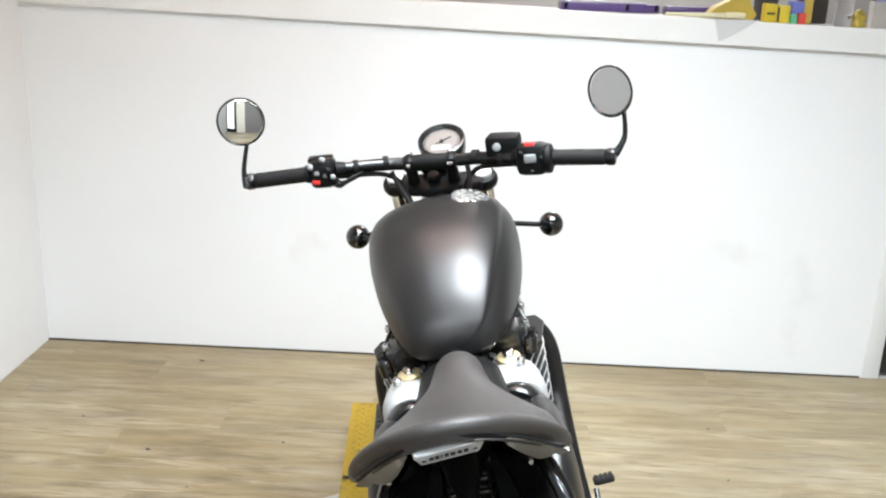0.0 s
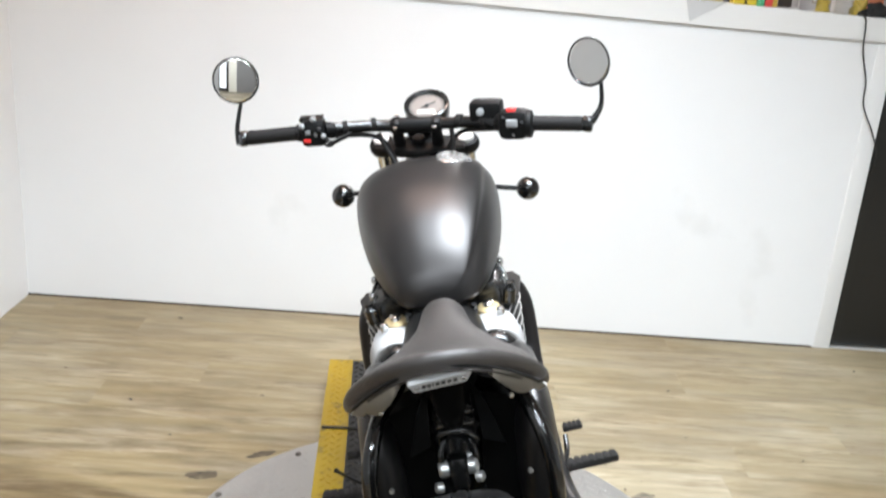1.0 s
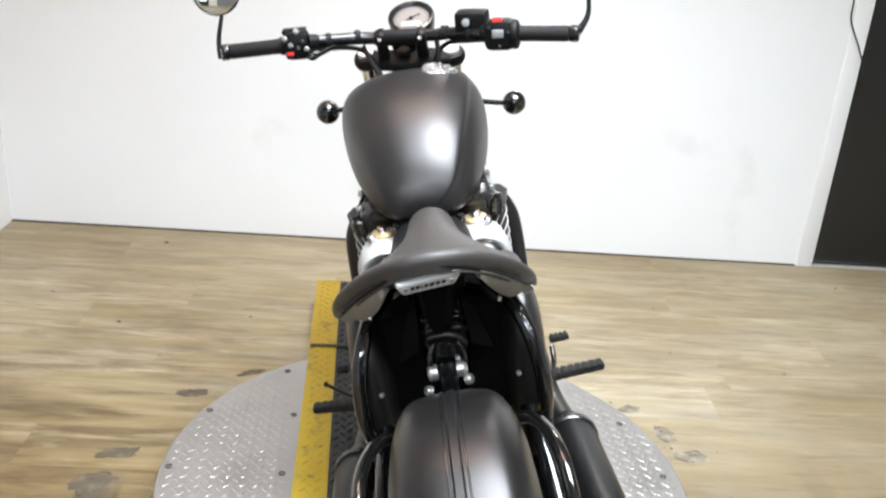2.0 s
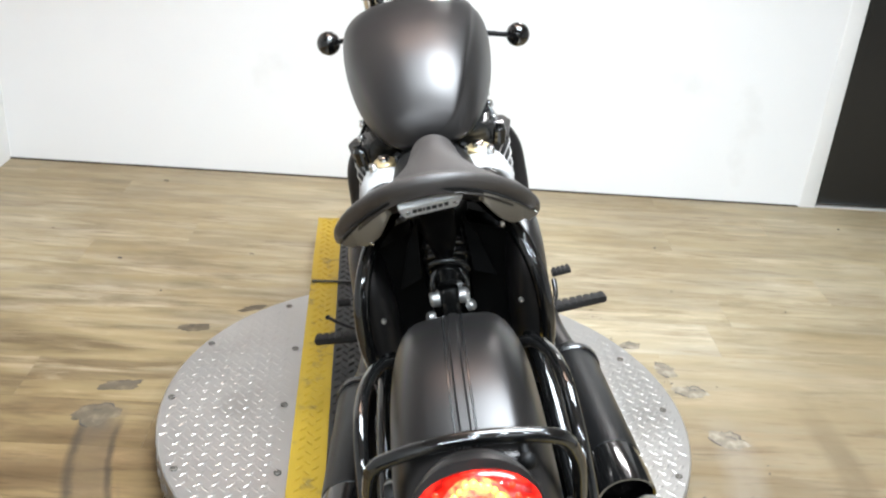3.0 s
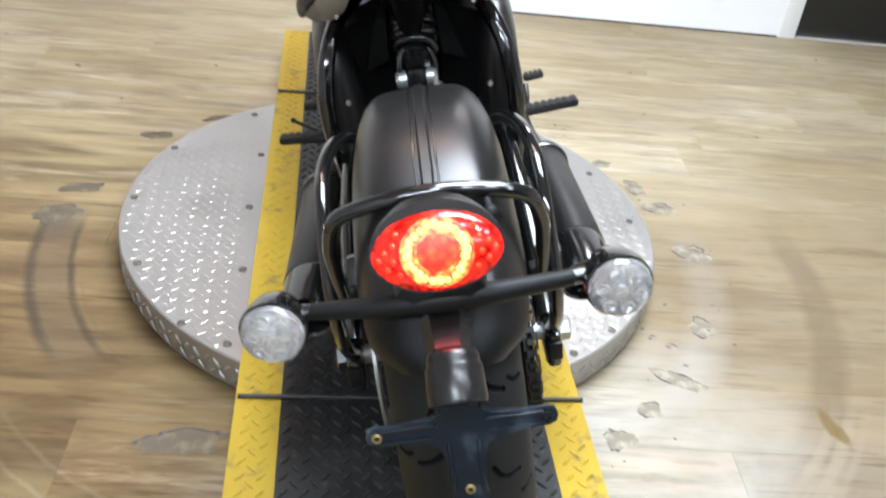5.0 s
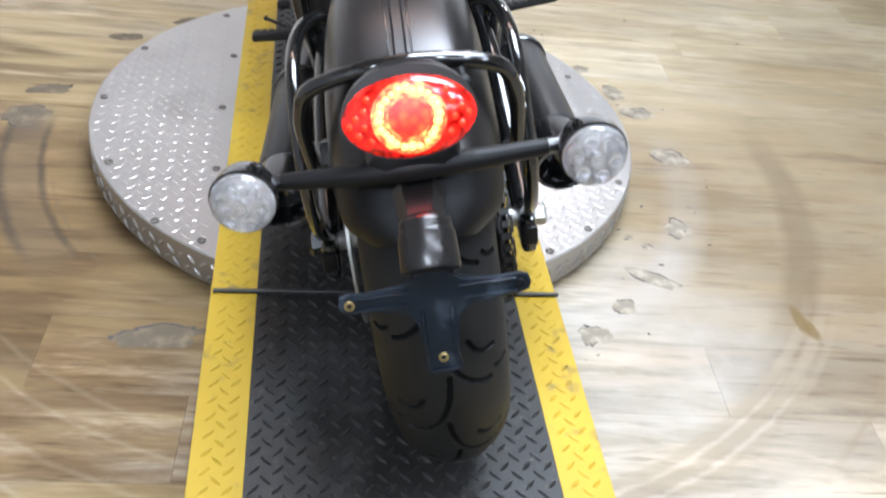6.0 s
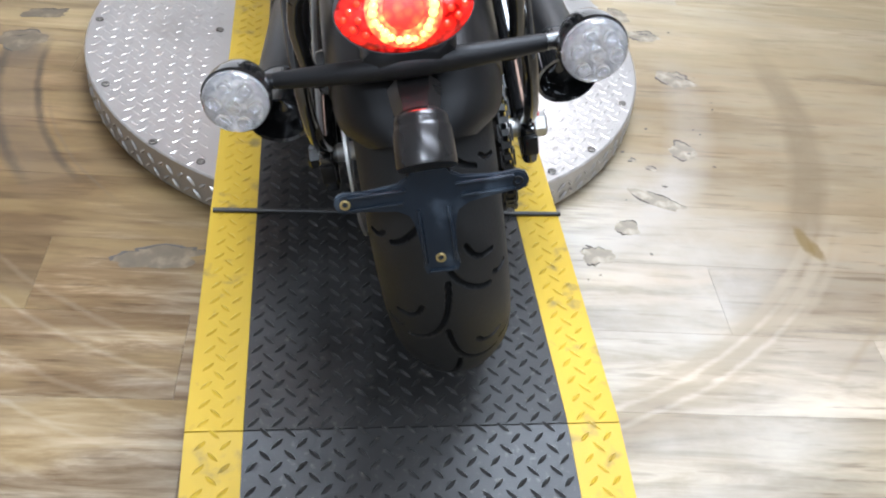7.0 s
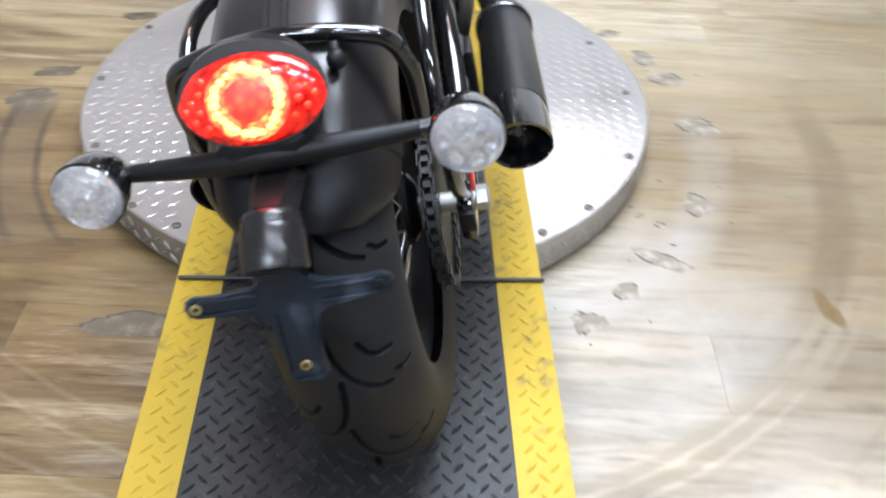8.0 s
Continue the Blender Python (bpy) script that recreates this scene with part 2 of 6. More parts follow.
    l.new(grain.outputs["Fac"], bp.inputs["Height"])
    l.new(bp.outputs["Normal"], b.inputs["Normal"])
    return m


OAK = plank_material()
SUBFLOOR = material("subfloor", (0.05, 0.04, 0.03), 0.9)
WALL_WHITE = material("white_wall_paint", (0.85, 0.85, 0.845), 0.55, vary=0.03, scale=2.5, bump=0.12, bump_scale=260, dirt=((0.66, 0.65, 0.62), 1.3, 0.66))
TRIM_WHITE = material("white_trim_paint", (0.82, 0.815, 0.80), 0.45, vary=0.03, scale=4, bump=0.05)
CEILING = material("warm_ceiling_paint", (0.56, 0.475, 0.43), 0.8, vary=0.06, scale=1.5)
GREY_WALL = material("grey_wall_paint", (0.42, 0.41, 0.40), 0.7, vary=0.05, scale=2, bump=0.08)
DARK_WALL = material("dark_grey_wall_paint", (0.17, 0.162, 0.155), 0.7, vary=0.05, scale=2, bump=0.08)
CREAM_WALL = material("cream_wall_paint", (0.66, 0.62, 0.53), 0.7, vary=0.05, scale=2, bump=0.08)
DOOR_BLACK = material("black_door_paint", (0.016, 0.016, 0.0155), 0.34, vary=0.3, scale=2, bump=0.05, dirt=((0.022, 0.022, 0.021), 2.0, 0.58))
THRESHOLD = material("aluminium_threshold", (0.66, 0.66, 0.65), 0.4, 0.6)
PLATE_STEEL = material("galvanised_tread_plate", (0.385, 0.366, 0.342), 0.34, 0.78, vary=0.12, scale=5, bump=0.25, bump_scale=420, rough_vary=0.2, dirt=((0.345, 0.325, 0.298), 6, 0.56))
DECK_BLACK = material("black_tread_plate", (0.019, 0.0183, 0.0174), 0.42, 0.1, spec=0.30, vary=0.5, scale=6, bump=0.4, bump_scale=330, rough_vary=0.45, dirt=((0.080, 0.074, 0.065), 85, 0.60))
DECK_YELLOW = material("yellow_tread_paint", (0.335, 0.218, 0.018), 0.5, spec=0.22, vary=0.12, scale=9, bump=0.2, bump_scale=320, dirt=((0.15, 0.105, 0.035), 26, 0.565))
SCREW = material("dull_steel_screw", (0.32, 0.31, 0.29), 0.45, 0.8)
SCREW_DIRTY = material("grimy_steel_screw", (0.085, 0.074, 0.062), 0.6, 0.4, vary=0.3, scale=60)
BLACK_ROD = material("black_steel_rod", (0.018, 0.017, 0.016), 0.5, 0.2)
CHIP = material("torn_vinyl_backing", (0.165, 0.138, 0.104), 0.75, spec=0.2, vary=0.35, scale=30, bump=0.5, bump_scale=120, dirt=((0.255, 0.222, 0.170), 34, 0.50))
# darker backing for the patches left of the turntable
CHIP_DARK = material("torn_vinyl_backing_dark", (0.095, 0.075, 0.050), 0.75, spec=0.2, vary=0.35, scale=30, bump=0.5, bump_scale=110, dirt=((0.150, 0.116, 0.075), 30, 0.52))
# torn edges and specks; also the painted shadow strip and brush hole
EDGE_AND_SHADE = material("torn_edge_and_shade_dark", (0.055, 0.046, 0.038), 0.85, vary=0.3, scale=40)
SATIN = material("satin_black_metallic_paint", (0.040, 0.0372, 0.0362), 0.31, 0.85, vary=0.08, scale=5, bump=0.05, bump_scale=900, spec=0.5)
# SATIN's paint again, lightened for how light falls on tank and side covers
SATIN_LIT = material("satin_black_lit_paint", (0.056, 0.0525, 0.0515), 0.37, 0.85, vary=0.08, scale=5, bump=0.05, bump_scale=900, spec=0.5)
PIPE_BLACK = material("satin_black_pipe_paint", (0.0032, 0.0032, 0.0034), 0.34, vary=0.15, scale=9, bump=0.08, bump_scale=700, spec=0.24)
LAMP_BLACK = material("satin_dark_lamp_shell", (0.036, 0.034, 0.033), 0.28, 0.8, vary=0.10, scale=12)
MATT = material("matt_black_plastic", (0.0052, 0.0050, 0.0050), 0.48, vary=0.15, scale=14, bump=0.25, bump_scale=600, spec=0.17)
GLOSS = material("gloss_black_enamel", (0.004, 0.004, 0.004), 0.10, vary=0.1, coat=0.6)
SOFT_GLOSS = material("semi_gloss_black", (0.007, 0.007, 0.007), 0.24, vary=0.1, coat=0.2)
VINYL = material("dark_brown_seat_vinyl", (0.036, 0.0310, 0.0285), 0.40, vary=0.12, scale=10, bump=0.5, bump_scale=750, spec=0.5)
SEAT_SIDE = material("seat_base_plastic", (0.42, 0.40, 0.36), 0.45, vary=0.1, scale=20, bump=0.2, bump_scale=500)
RUBBER = material("tyre_rubber", (0.0068, 0.0067, 0.0066), 0.60, spec=0.24, vary=0.25, scale=9, bump=0.35, bump_scale=300, dirt=((0.026, 0.0245, 0.0225), 6, 0.64))
# the same rubber, darkened to paint the shade inside the tread grooves
RUBBER_SHADED = material("tread_groove_shade", (0.004, 0.004, 0.004), 0.85, vary=0.2, spec=0.1)
GRIP_RUBBER = material("grip_rubber", (0.0115, 0.0102, 0.0095), 0.68, vary=0.15, bump=0.5, bump_scale=400, spec=0.22)
CHROME = material("bright_chrome", (0.82, 0.82, 0.82), 0.10, 1.0, vary=0.05)
STEEL = material("polished_steel_bolt", (0.62, 0.62, 0.62), 0.24, 1.0, vary=0.1)
ALLOY = material("silver_alloy", (0.36, 0.352, 0.345), 0.55, 0.30, vary=0.06, scale=12, bump=0.15)
FIN_EDGE = material("machined_fin_edge", (0.50, 0.50, 0.49), 0.36, 0.8, vary=0.1)
ENGINE_BLACK = material("crinkle_black_engine", (0.008, 0.008, 0.008), 0.5, vary=0.2, scale=30, bump=0.3, bump_scale=500)
TAN_CAP = material("tan_bronze_cap", (0.52, 0.40, 0.22), 0.4, 0.5, vary=0.15, scale=30)
BADGE_SILVER = material("brushed_badge", (0.78, 0.78, 0.78), 0.35, 0.35, vary=0.05, stretch=(1, 30, 1))
BRACKET = material("dark_blue_grey_bracket", (0.0045, 0.0078, 0.0125), 0.34, 0.0, vary=0.5, scale=22, bump=0.15, spec=0.28, dirt=((0.030, 0.040, 0.052), 26, 0.56))
BRASS = material("brass_screw", (0.40, 0.31, 0.13), 0.35, 0.9)
DIAL = material("cream_dial_face", (0.15, 0.132, 0.12), 0.4, vary=0.05)
DIAL_MARK = material("dark_dial_marking", (0.03, 0.03, 0.03), 0.5)
LCD = material("pale_lcd_window", (0.32, 0.32, 0.31), 0.3)
# black with the shade under the saddle put into its colour
SHADED_BLACK = material("shaded_black_plastic", (0.0025, 0.0025, 0.0025), 0.5, vary=0.2, spec=0.06)
CAP_SILVER = material("bright_satin_alloy", (0.62, 0.61, 0.60), 0.34, 0.5, vary=0.05, bump=0.1)
FILLER = material("machined_filler_alloy", (0.50, 0.50, 0.50), 0.26, 0.85, vary=0.06)
RED_STRIP = material("red_strip_plastic", (0.70, 0.03, 0.02), 0.15, vary=0.1)
RED = material("red_switch_plastic", (0.72, 0.035, 0.03), 0.38, vary=0.05)
GREY_BTN = material("grey_switch_plastic", (0.25, 0.25, 0.25), 0.45)
MIRROR = material("mirror_silver", (0.86, 0.86, 0.85), 0.02, 1.0, vary=0.0, rough_vary=0.0)


def lit_lens(name, dark, light, weak, strong, cell, rough=0.14):
    """Lit red plastic moulded into small cells, brighter where a lamp bead sits behind."""
    m = glowing(name, light, strong)
    n, l = m.node_tree.nodes, m.node_tree.links
    b = n["Principled BSDF"]
    co, cells, blur = n.new("ShaderNodeTexCoord"), n.new("ShaderNodeTexVoronoi"), n.new("ShaderNodeTexNoise")
    cells.inputs["Scale"].default_value, blur.inputs["Scale"].default_value, blur.inputs["Detail"].default_value = cell, cell * 0.45, 4
    l.new(co.outputs["Object"], cells.inputs["Vector"])
    l.new(co.outputs["Object"], blur.inputs["Vector"])
    both = n.new("ShaderNodeMath")
    both.operation = "MULTIPLY_ADD"
    both.inputs[1].default_value = -0.55
    l.new(cells.outputs["Distance"], both.inputs[0])
    l.new(blur.outputs["Fac"], both.inputs[2])
    fac = n.new("ShaderNodeMapRange")
    fac.inputs["From Min"].default_value, fac.inputs["From Max"].default_value = 0.05, 0.48
    l.new(both.outputs[0], fac.inputs["Value"])
    mix = n.new("ShaderNodeMix")
    mix.data_type = "RGBA"
    mix.inputs["A"].default_value, mix.inputs["B"].default_value = (*dark, 1), (*light, 1)
    l.new(fac.outputs[0], mix.inputs["Factor"])
    l.new(mix.outputs["Result"], b.inputs["Base Color"])
    l.new(mix.outputs["Result"], b.inputs["Emission Color"])
    power = n.new("ShaderNodeMapRange")
    power.inputs["To Min"].default_value, power.inputs["To Max"].default_value = weak, strong
    l.new(fac.outputs[0], power.inputs["Value"])
    l.new(power.outputs[0], b.inputs["Emission Strength"])
    bp = n.new("ShaderNodeBump")
    bp.inputs["Strength"].default_value, bp.inputs["Distance"].default_value = 0.25, 0.001
    l.new(cells.outputs["Distance"], bp.inputs["Height"])
    l.new(bp.outputs["Normal"], b.inputs["Normal"])
    b.inputs["Roughness"].default_value = rough
    return m


LENS_RED = lit_lens("lit_red_lens", (0.24, 0.002, 0.001), (1.0, 0.014, 0.005), 0.06, 1.35, 105)
LED_DIM = glowing("dim_lamp_bead", (1.0, 0.026, 0.004), 1.3)
LED_HOT = glowing("lit_lamp_bead", (1.0, 0.038, 0.006), 60.0)
LED_RING = lit_lens("lit_lamp_ring", (1.0, 0.014, 0.003), (1.0, 0.036, 0.006), 4.0, 30.0, 150, 0.4)
LED_CORE = lit_lens("lit_lamp_core", (1.0, 0.010, 0.002), (1.0, 0.024, 0.003), 2.5, 9.0, 110, 0.45)
CLEAR_LENS = clear("clear_lens_plastic", (0.93, 0.93, 0.94), 0.13, 0.93)
REFLECTOR = material("faceted_reflector", (0.80, 0.80, 0.82), 0.25, 0.85, vary=0.05)
BOTTLE = clear("clear_bottle_plastic", (0.95, 0.96, 0.97), 0.03, 0.95, 1.10)


# ---- mesh tools ----
def put(name, bm, mat, parent=None, label="", smooth=40, m=None):
    """Link a bmesh as one mesh object, under a thing where one is given."""
    bmesh.ops.recalc_face_normals(bm, faces=bm.faces)
    data = bpy.data.meshes.new(name)
    bm.to_mesh(data)
    bm.free()
    return put_mesh(name, data, mat, parent, label, smooth, m)


def put_mesh(name, data, mat, parent=None, label="", smooth=40, m=None):
    if mat and not data.materials:
        data.materials.append(mat)
    if smooth:
        data.polygons.foreach_set("use_smooth", [True] * len(data.polygons))
        data.set_sharp_from_angle(angle=radians(smooth))
    ob = new(name, data)
    if parent is not None:
        ob.parent = parent
    if m is not None:
        ob.matrix_local = m
    if label:
        ob["label"] = label
    return ob


def part(name, bm, mat, parent, label="", smooth=40, m=None):
    return put(name, bm, mat, parent, label, smooth, m)


def thing(name, m, label, category, group="", kind=""):
    ob = new(name)
    ob.empty_display_size = 0.05
    ob.matrix_world = m
    return tagged(ob, label, category, group, kind)


def curve(points, steps=6, closed=False):
    """Points of a smooth line (Catmull-Rom) through the given ones."""
    p = [Vector(q) for q in points]
    n, out = len(p), []
    for i in range(n if closed else n - 1):
        a, b, c, d = (p[(i + k) % n] if closed else p[min(max(i + k, 0), n - 1)] for k in (-1, 0, 1, 2))
        for s in range(steps):
            t = s / steps
            out.append(0.5 * (2 * b + (c - a) * t + (2 * a - 5 * b + 4 * c - d) * t * t + (3 * b - a - 3 * c + d) * t**3))
    return out if closed else out + [p[-1]]


def loft(bm, rings, caps=True, closed=False):
    made = [[bm.verts.new(v) for v in ring] for ring in rings]
    n = len(made[0])
    pairs = list(zip(made, made[1:])) + ([(made[-1], made[0])] if closed else [])
    for a, b in pairs:
        for k in range(n):
            bm.faces.new((a[k], a[(k + 1) % n], b[(k + 1) % n], b[k]))
    if caps and not closed:
        bm.faces.new(made[0][::-1])
        bm.faces.new(made[-1])
    return bm


def tube(bm, points, r, seg=12, steps=6, closed=False, flat=1.0, raw=False):
    """A round bar along a smooth line; r is one radius or one for each given point."""
    line = [Vector(p) for p in points] if raw else curve(points, steps, closed)
    n, rings, up = len(line), [], None
    for i, p in enumerate(line):
        a, b = (line[(i - 1) % n], line[(i + 1) % n]) if closed else (line[max(i - 1, 0)], line[min(i + 1, n - 1)])
        d = (b - a).normalized()
        if up is None:
            up = d.orthogonal().normalized()
        up = (up - d * up.dot(d)).normalized()
        side = d.cross(up)
        if isinstance(r, (int, float)):
            rad = r
        else:
            f = i / (n - 1) * (len(r) - 1)
            k = min(int(f), len(r) - 2)
            rad = r[k] + (r[k + 1] - r[k]) * (f - k)
        rings.append([p + rad * (math.cos(2 * math.pi * k / seg) * up + flat * math.sin(2 * math.pi * k / seg) * side) for k in range(seg)])
    return loft(bm, rings, closed=closed)


def turned(bm, profile, origin, axis, seg=32, arc=None):
    """A turned body: profile rows of (distance along the axis, radius)."""
    axis = Vector(axis).normalized()
    up = axis.orthogonal().normalized()
    side, origin = axis.cross(up), Vector(origin)
    rings = [[origin + axis * d + max(r, 1e-4) * (math.cos(2 * math.pi * k / seg) * up + math.sin(2 * math.pi * k / seg) * side) for k in range(seg)] for d, r in profile]
    return loft(bm, rings)


def block(bm, centre, size, bevel=0.004, m=None, segments=2):
    """A box with rounded edges."""
    made = bmesh.ops.create_cube(bm, size=1)
    verts = made["verts"]
    for v in verts:
        v.co = Vector((v.co.x * size[0], v.co.y * size[1], v.co.z * size[2]))
    if bevel:
        edges = list({e for v in verts for e in v.link_edges})
        made = bmesh.ops.bevel(bm, geom=edges, offset=bevel, segments=segments, affect="EDGES", profile=0.5)
        verts = list({v for f in made["faces"] for v in f.verts} | {v for v in verts if v.is_valid})
    t = Matrix.Translation(centre) @ (m or Matrix())
    for v in verts:
        v.co = t @ v.co
    return bm


def ball(bm, centre, r, m=None, u=24, v=16):
    made = bmesh.ops.create_uvsphere(bm, u_segments=u, v_segments=v, radius=1)
    r = (r, r, r) if isinstance(r, (int, float)) else r
    t = Matrix.Translation(centre) @ (m or Matrix()) @ Matrix.Diagonal((*r, 1))
    for w in made["verts"]:
        w.co = t @ w.co
    return bm


def super_ring(v, a, mid, top, low, power=2.4, seg=40, lean=0.0):
    """A rounded cross-section in the plane y = v."""
    out = []
    for k in range(seg):
        c, s = math.cos(2 * math.pi * k / seg), math.sin(2 * math.pi * k / seg)
        x = a * math.copysign(abs(c) ** (2 / power), c)
        h = (top - mid) if s > 0 else (mid - low)
        out.append(Vector((x, v + lean * s, mid + h * math.copysign(abs(s) ** (2 / power), s))))
    return out


def stations(rows, steps=4):
    """Smooth in-between rows of numbers."""
    out = []
    n = len(rows)
    for i in range(n - 1):
        a, b, c, d = (rows[min(max(i + k, 0), n - 1)] for k in (-1, 0, 1, 2))
        for s in range(steps):
            t = s / steps
            out.append([0.5 * (2 * q + (r - p) * t + (2 * p - 5 * q + 4 * r - w) * t * t + (3 * q - p - 3 * r + w) * t**3) for p, q, r, w in zip(a, b, c, d)])
    return out + [list(rows[-1])]


def bolt(bm, centre, axis, r=0.006, h=0.006):
    return turned(bm, [(0, r), (h * 0.7, r), (h, r * 0.75), (h, r * 0.45), (h * 0.55, r * 0.4)], centre, axis, 12)


NEW = bmesh.new

# ---- the room ----
def slab(name, x0, x1, y0, y1, z0, z1, mat, label="", bevel=0.0, kind="structure", parent=None):
    bm = NEW()
    block(bm, ((x0 + x1) / 2, (y0 + y1) / 2, (z0 + z1) / 2), (x1 - x0, y1 - y0, z1 - z0), bevel)
    ob = put(name, bm, mat, parent, "", 30)
    ob.matrix_world = ROOM if parent is None else parent.matrix_world
    return tagged(ob, label, "", "", kind) if parent is None else ob


WALL_Y, LEFT_X, END_X, BACK_Y, RIGHT_X, FAR_Y, CEIL = 2.295, -1.69, 1.578, -4.6, 3.6, 5.6, 2.95
floor = slab("floor", LEFT_X - 0.2, RIGHT_X + 0.2, BACK_Y - 0.2, FAR_Y + 0.2, -0.12, -0.008, SUBFLOOR, "weathered oak-look vinyl plank floor, scuffed in rings round the turntable")

# partition: front face with a slightly falling top
bm = NEW()
x0, x1 = LEFT_X - 0.15, END_X
top0, top1 = 1.382, 1.318
face = [(x0, WALL_Y, -0.008), (x1, WALL_Y, -0.008), (x1, WALL_Y, top1 - 0.012), (x0, WALL_Y, top0 - 0.012)]
loft(bm, [[Vector(p) for p in face], [Vector((p[0], p[1] + 0.22, p[2])) for p in face]])
wall_north = put("wall_north", bm, WALL_WHITE, None, "", 30)
wall_north.matrix_world = ROOM
tagged(wall_north, "white painted half-height partition wall with faint scuffs", "", "", "structure")


def sloped_board(name, xa, xb, ya, yb, low, high, mat, label):
    """A board along the partition's top; low and high are heights below its top line."""
    b = NEW()
    ring = []
    for x in (xa, xb):
        t = top0 + (top1 - top0) * (x - x0) / (x1 - x0)
        ring.append([Vector((x, ya, t - low)), Vector((x, yb, t - low)), Vector((x, yb, t - high)), Vector((x, ya, t - high))])
    loft(b, ring)
    bmesh.ops.bevel(b, geom=list(b.edges), offset=0.003, segments=2, affect="EDGES")
    ob = put(name, b, mat, None, "", 30)
    ob.matrix_world = ROOM
    return tagged(ob, label, "", "", "structure")


sloped_board("trim", LEFT_X + 0.002, END_X + 0.004, WALL_Y - 0.013, WALL_Y - 0.002, 0.086, 0.0, TRIM_WHITE, "white painted trim board along the partition's top")
sloped_board("ledge", LEFT_X + 0.002, END_X + 0.004, WALL_Y - 0.0015, WALL_Y + 0.30, 0.0105, 0.0, TRIM_WHITE, "white painted ledge on top of the partition")
# dark strip in place of the shadow line at the partition's foot
slab("shadow_strip", LEFT_X, END_X - 0.07, WALL_Y - 0.004, WALL_Y + 0.001, -0.006, 0.006, EDGE_AND_SHADE, "dark strip painted as a shadow line along the foot of the partition wall")
slab("jamb", END_X - 0.062, END_X + 0.004, WALL_Y - 0.003, WALL_Y + 0.23, -0.006, 1.30, TRIM_WHITE, "white painted end jamb of the partition", 0.003)
slab("wall_west", LEFT_X - 0.15, LEFT_X, 0.9, FAR_Y, -0.008, CEIL, WALL_WHITE, "white painted side wall")
slab("wall_west_rear", LEFT_X - 0.15, LEFT_X, BACK_Y - 0.15, 0.9, -0.008, CEIL, GREY_WALL, "plain grey rear stretch of the side wall")
# unseen wall, made white to throw light on the right-hand surfaces
slab("wall_east", RIGHT_X, RIGHT_X + 0.15, BACK_Y - 0.15, FAR_Y, -0.008, CEIL, WALL_WHITE, "plain side wall out of view, made white to bounce light")
slab("wall_far", LEFT_X - 0.15, RIGHT_X + 0.15, FAR_Y, FAR_Y + 0.15, -0.008, CEIL, GREY_WALL, "plain grey wall of the room behind the partition")
slab("ceiling", LEFT_X - 0.15, RIGHT_X + 0.15, BACK_Y - 0.15, FAR_Y + 0.15, CEIL, CEIL + 0.1, CEILING, "plain warm-toned ceiling")
# wall behind the camera, with a glazed door to the daylight
DX0, DX1, DZ = -1.68, -1.12, 2.1
slab("wall_south", LEFT_X - 0.15, DX0, BACK_Y - 0.15, BACK_Y, -0.008, CEIL, GREY_WALL, "plain grey wall beside the glazed door")
slab("wall_south", DX1, DX1 + 0.45, BACK_Y - 0.15, BACK_Y, -0.008, CEIL, CREAM_WALL, "plain cream wall beside the glazed door")
slab("wall_south", DX1 + 0.45, RIGHT_X + 0.15, BACK_Y - 0.15, BACK_Y, -0.008, CEIL, DARK_WALL, "plain grey wall beside the glazed door")
slab("wall_south", DX0, DX1, BACK_Y - 0.15, BACK_Y, DZ, CEIL, GREY_WALL, "plain grey wall above the glazed door")

door = thing("door_1", ROOM @ pose((DX0 + DX1) / 2, BACK_Y - 0.07, 0), "closed black-framed glazed door to the daylight", "door", "", "structure")
for nm, cx, cz, sx, sz in (("stile", -0.255, DZ / 2, 0.05, DZ), ("stile", 0.21, DZ / 2, 0.14, DZ), ("rail", -0.045, 0.1, 0.368, 0.2), ("rail", -0.045, DZ - 0.06, 0.368, 0.12)):
    bm = NEW()
    block(bm, (cx, 0, cz), (sx, 0.05, sz - 0.004), 0.004)
    part(nm, bm, DOOR_BLACK, door)
bm = NEW()
block(bm, (-0.045, 0, DZ / 2 + 0.04), (0.37, 0.008, DZ - 0.32), 0)
pane = part("pane", bm, clear("door_glass", (1, 1, 1), 0.0), door)
pane.visible_shadow = False

# dark door panel beyond the partition's end
dark = thing("door_2", ROOM @ pose(END_X + 0.01, WALL_Y + 0.02, 0), "closed black door panel beside the partition's end", "door", "", "structure")
bm = NEW()
block(bm, (0.5, 0.02, 1.03), (0.99, 0.04, 2.04), 0.003)
part("leaf", bm, DOOR_BLACK, dark)
bm = NEW()
block(bm, (0.5, -0.010, 0.002), (1.0, 0.018, 0.010), 0.002)
part("threshold", bm, THRESHOLD, dark, "pale metal threshold strip")
slab("wall_north_side", END_X + 1.01, RIGHT_X, WALL_Y + 0.02, WALL_Y + 0.2, -0.008, CEIL, WALL_WHITE, "white wall beyond the black door")
slab("wall_north_side", END_X + 0.006, END_X + 1.01, WALL_Y + 0.16, WALL_Y + 0.3, 2.055, CEIL, WALL_WHITE, "white wall above the black door")

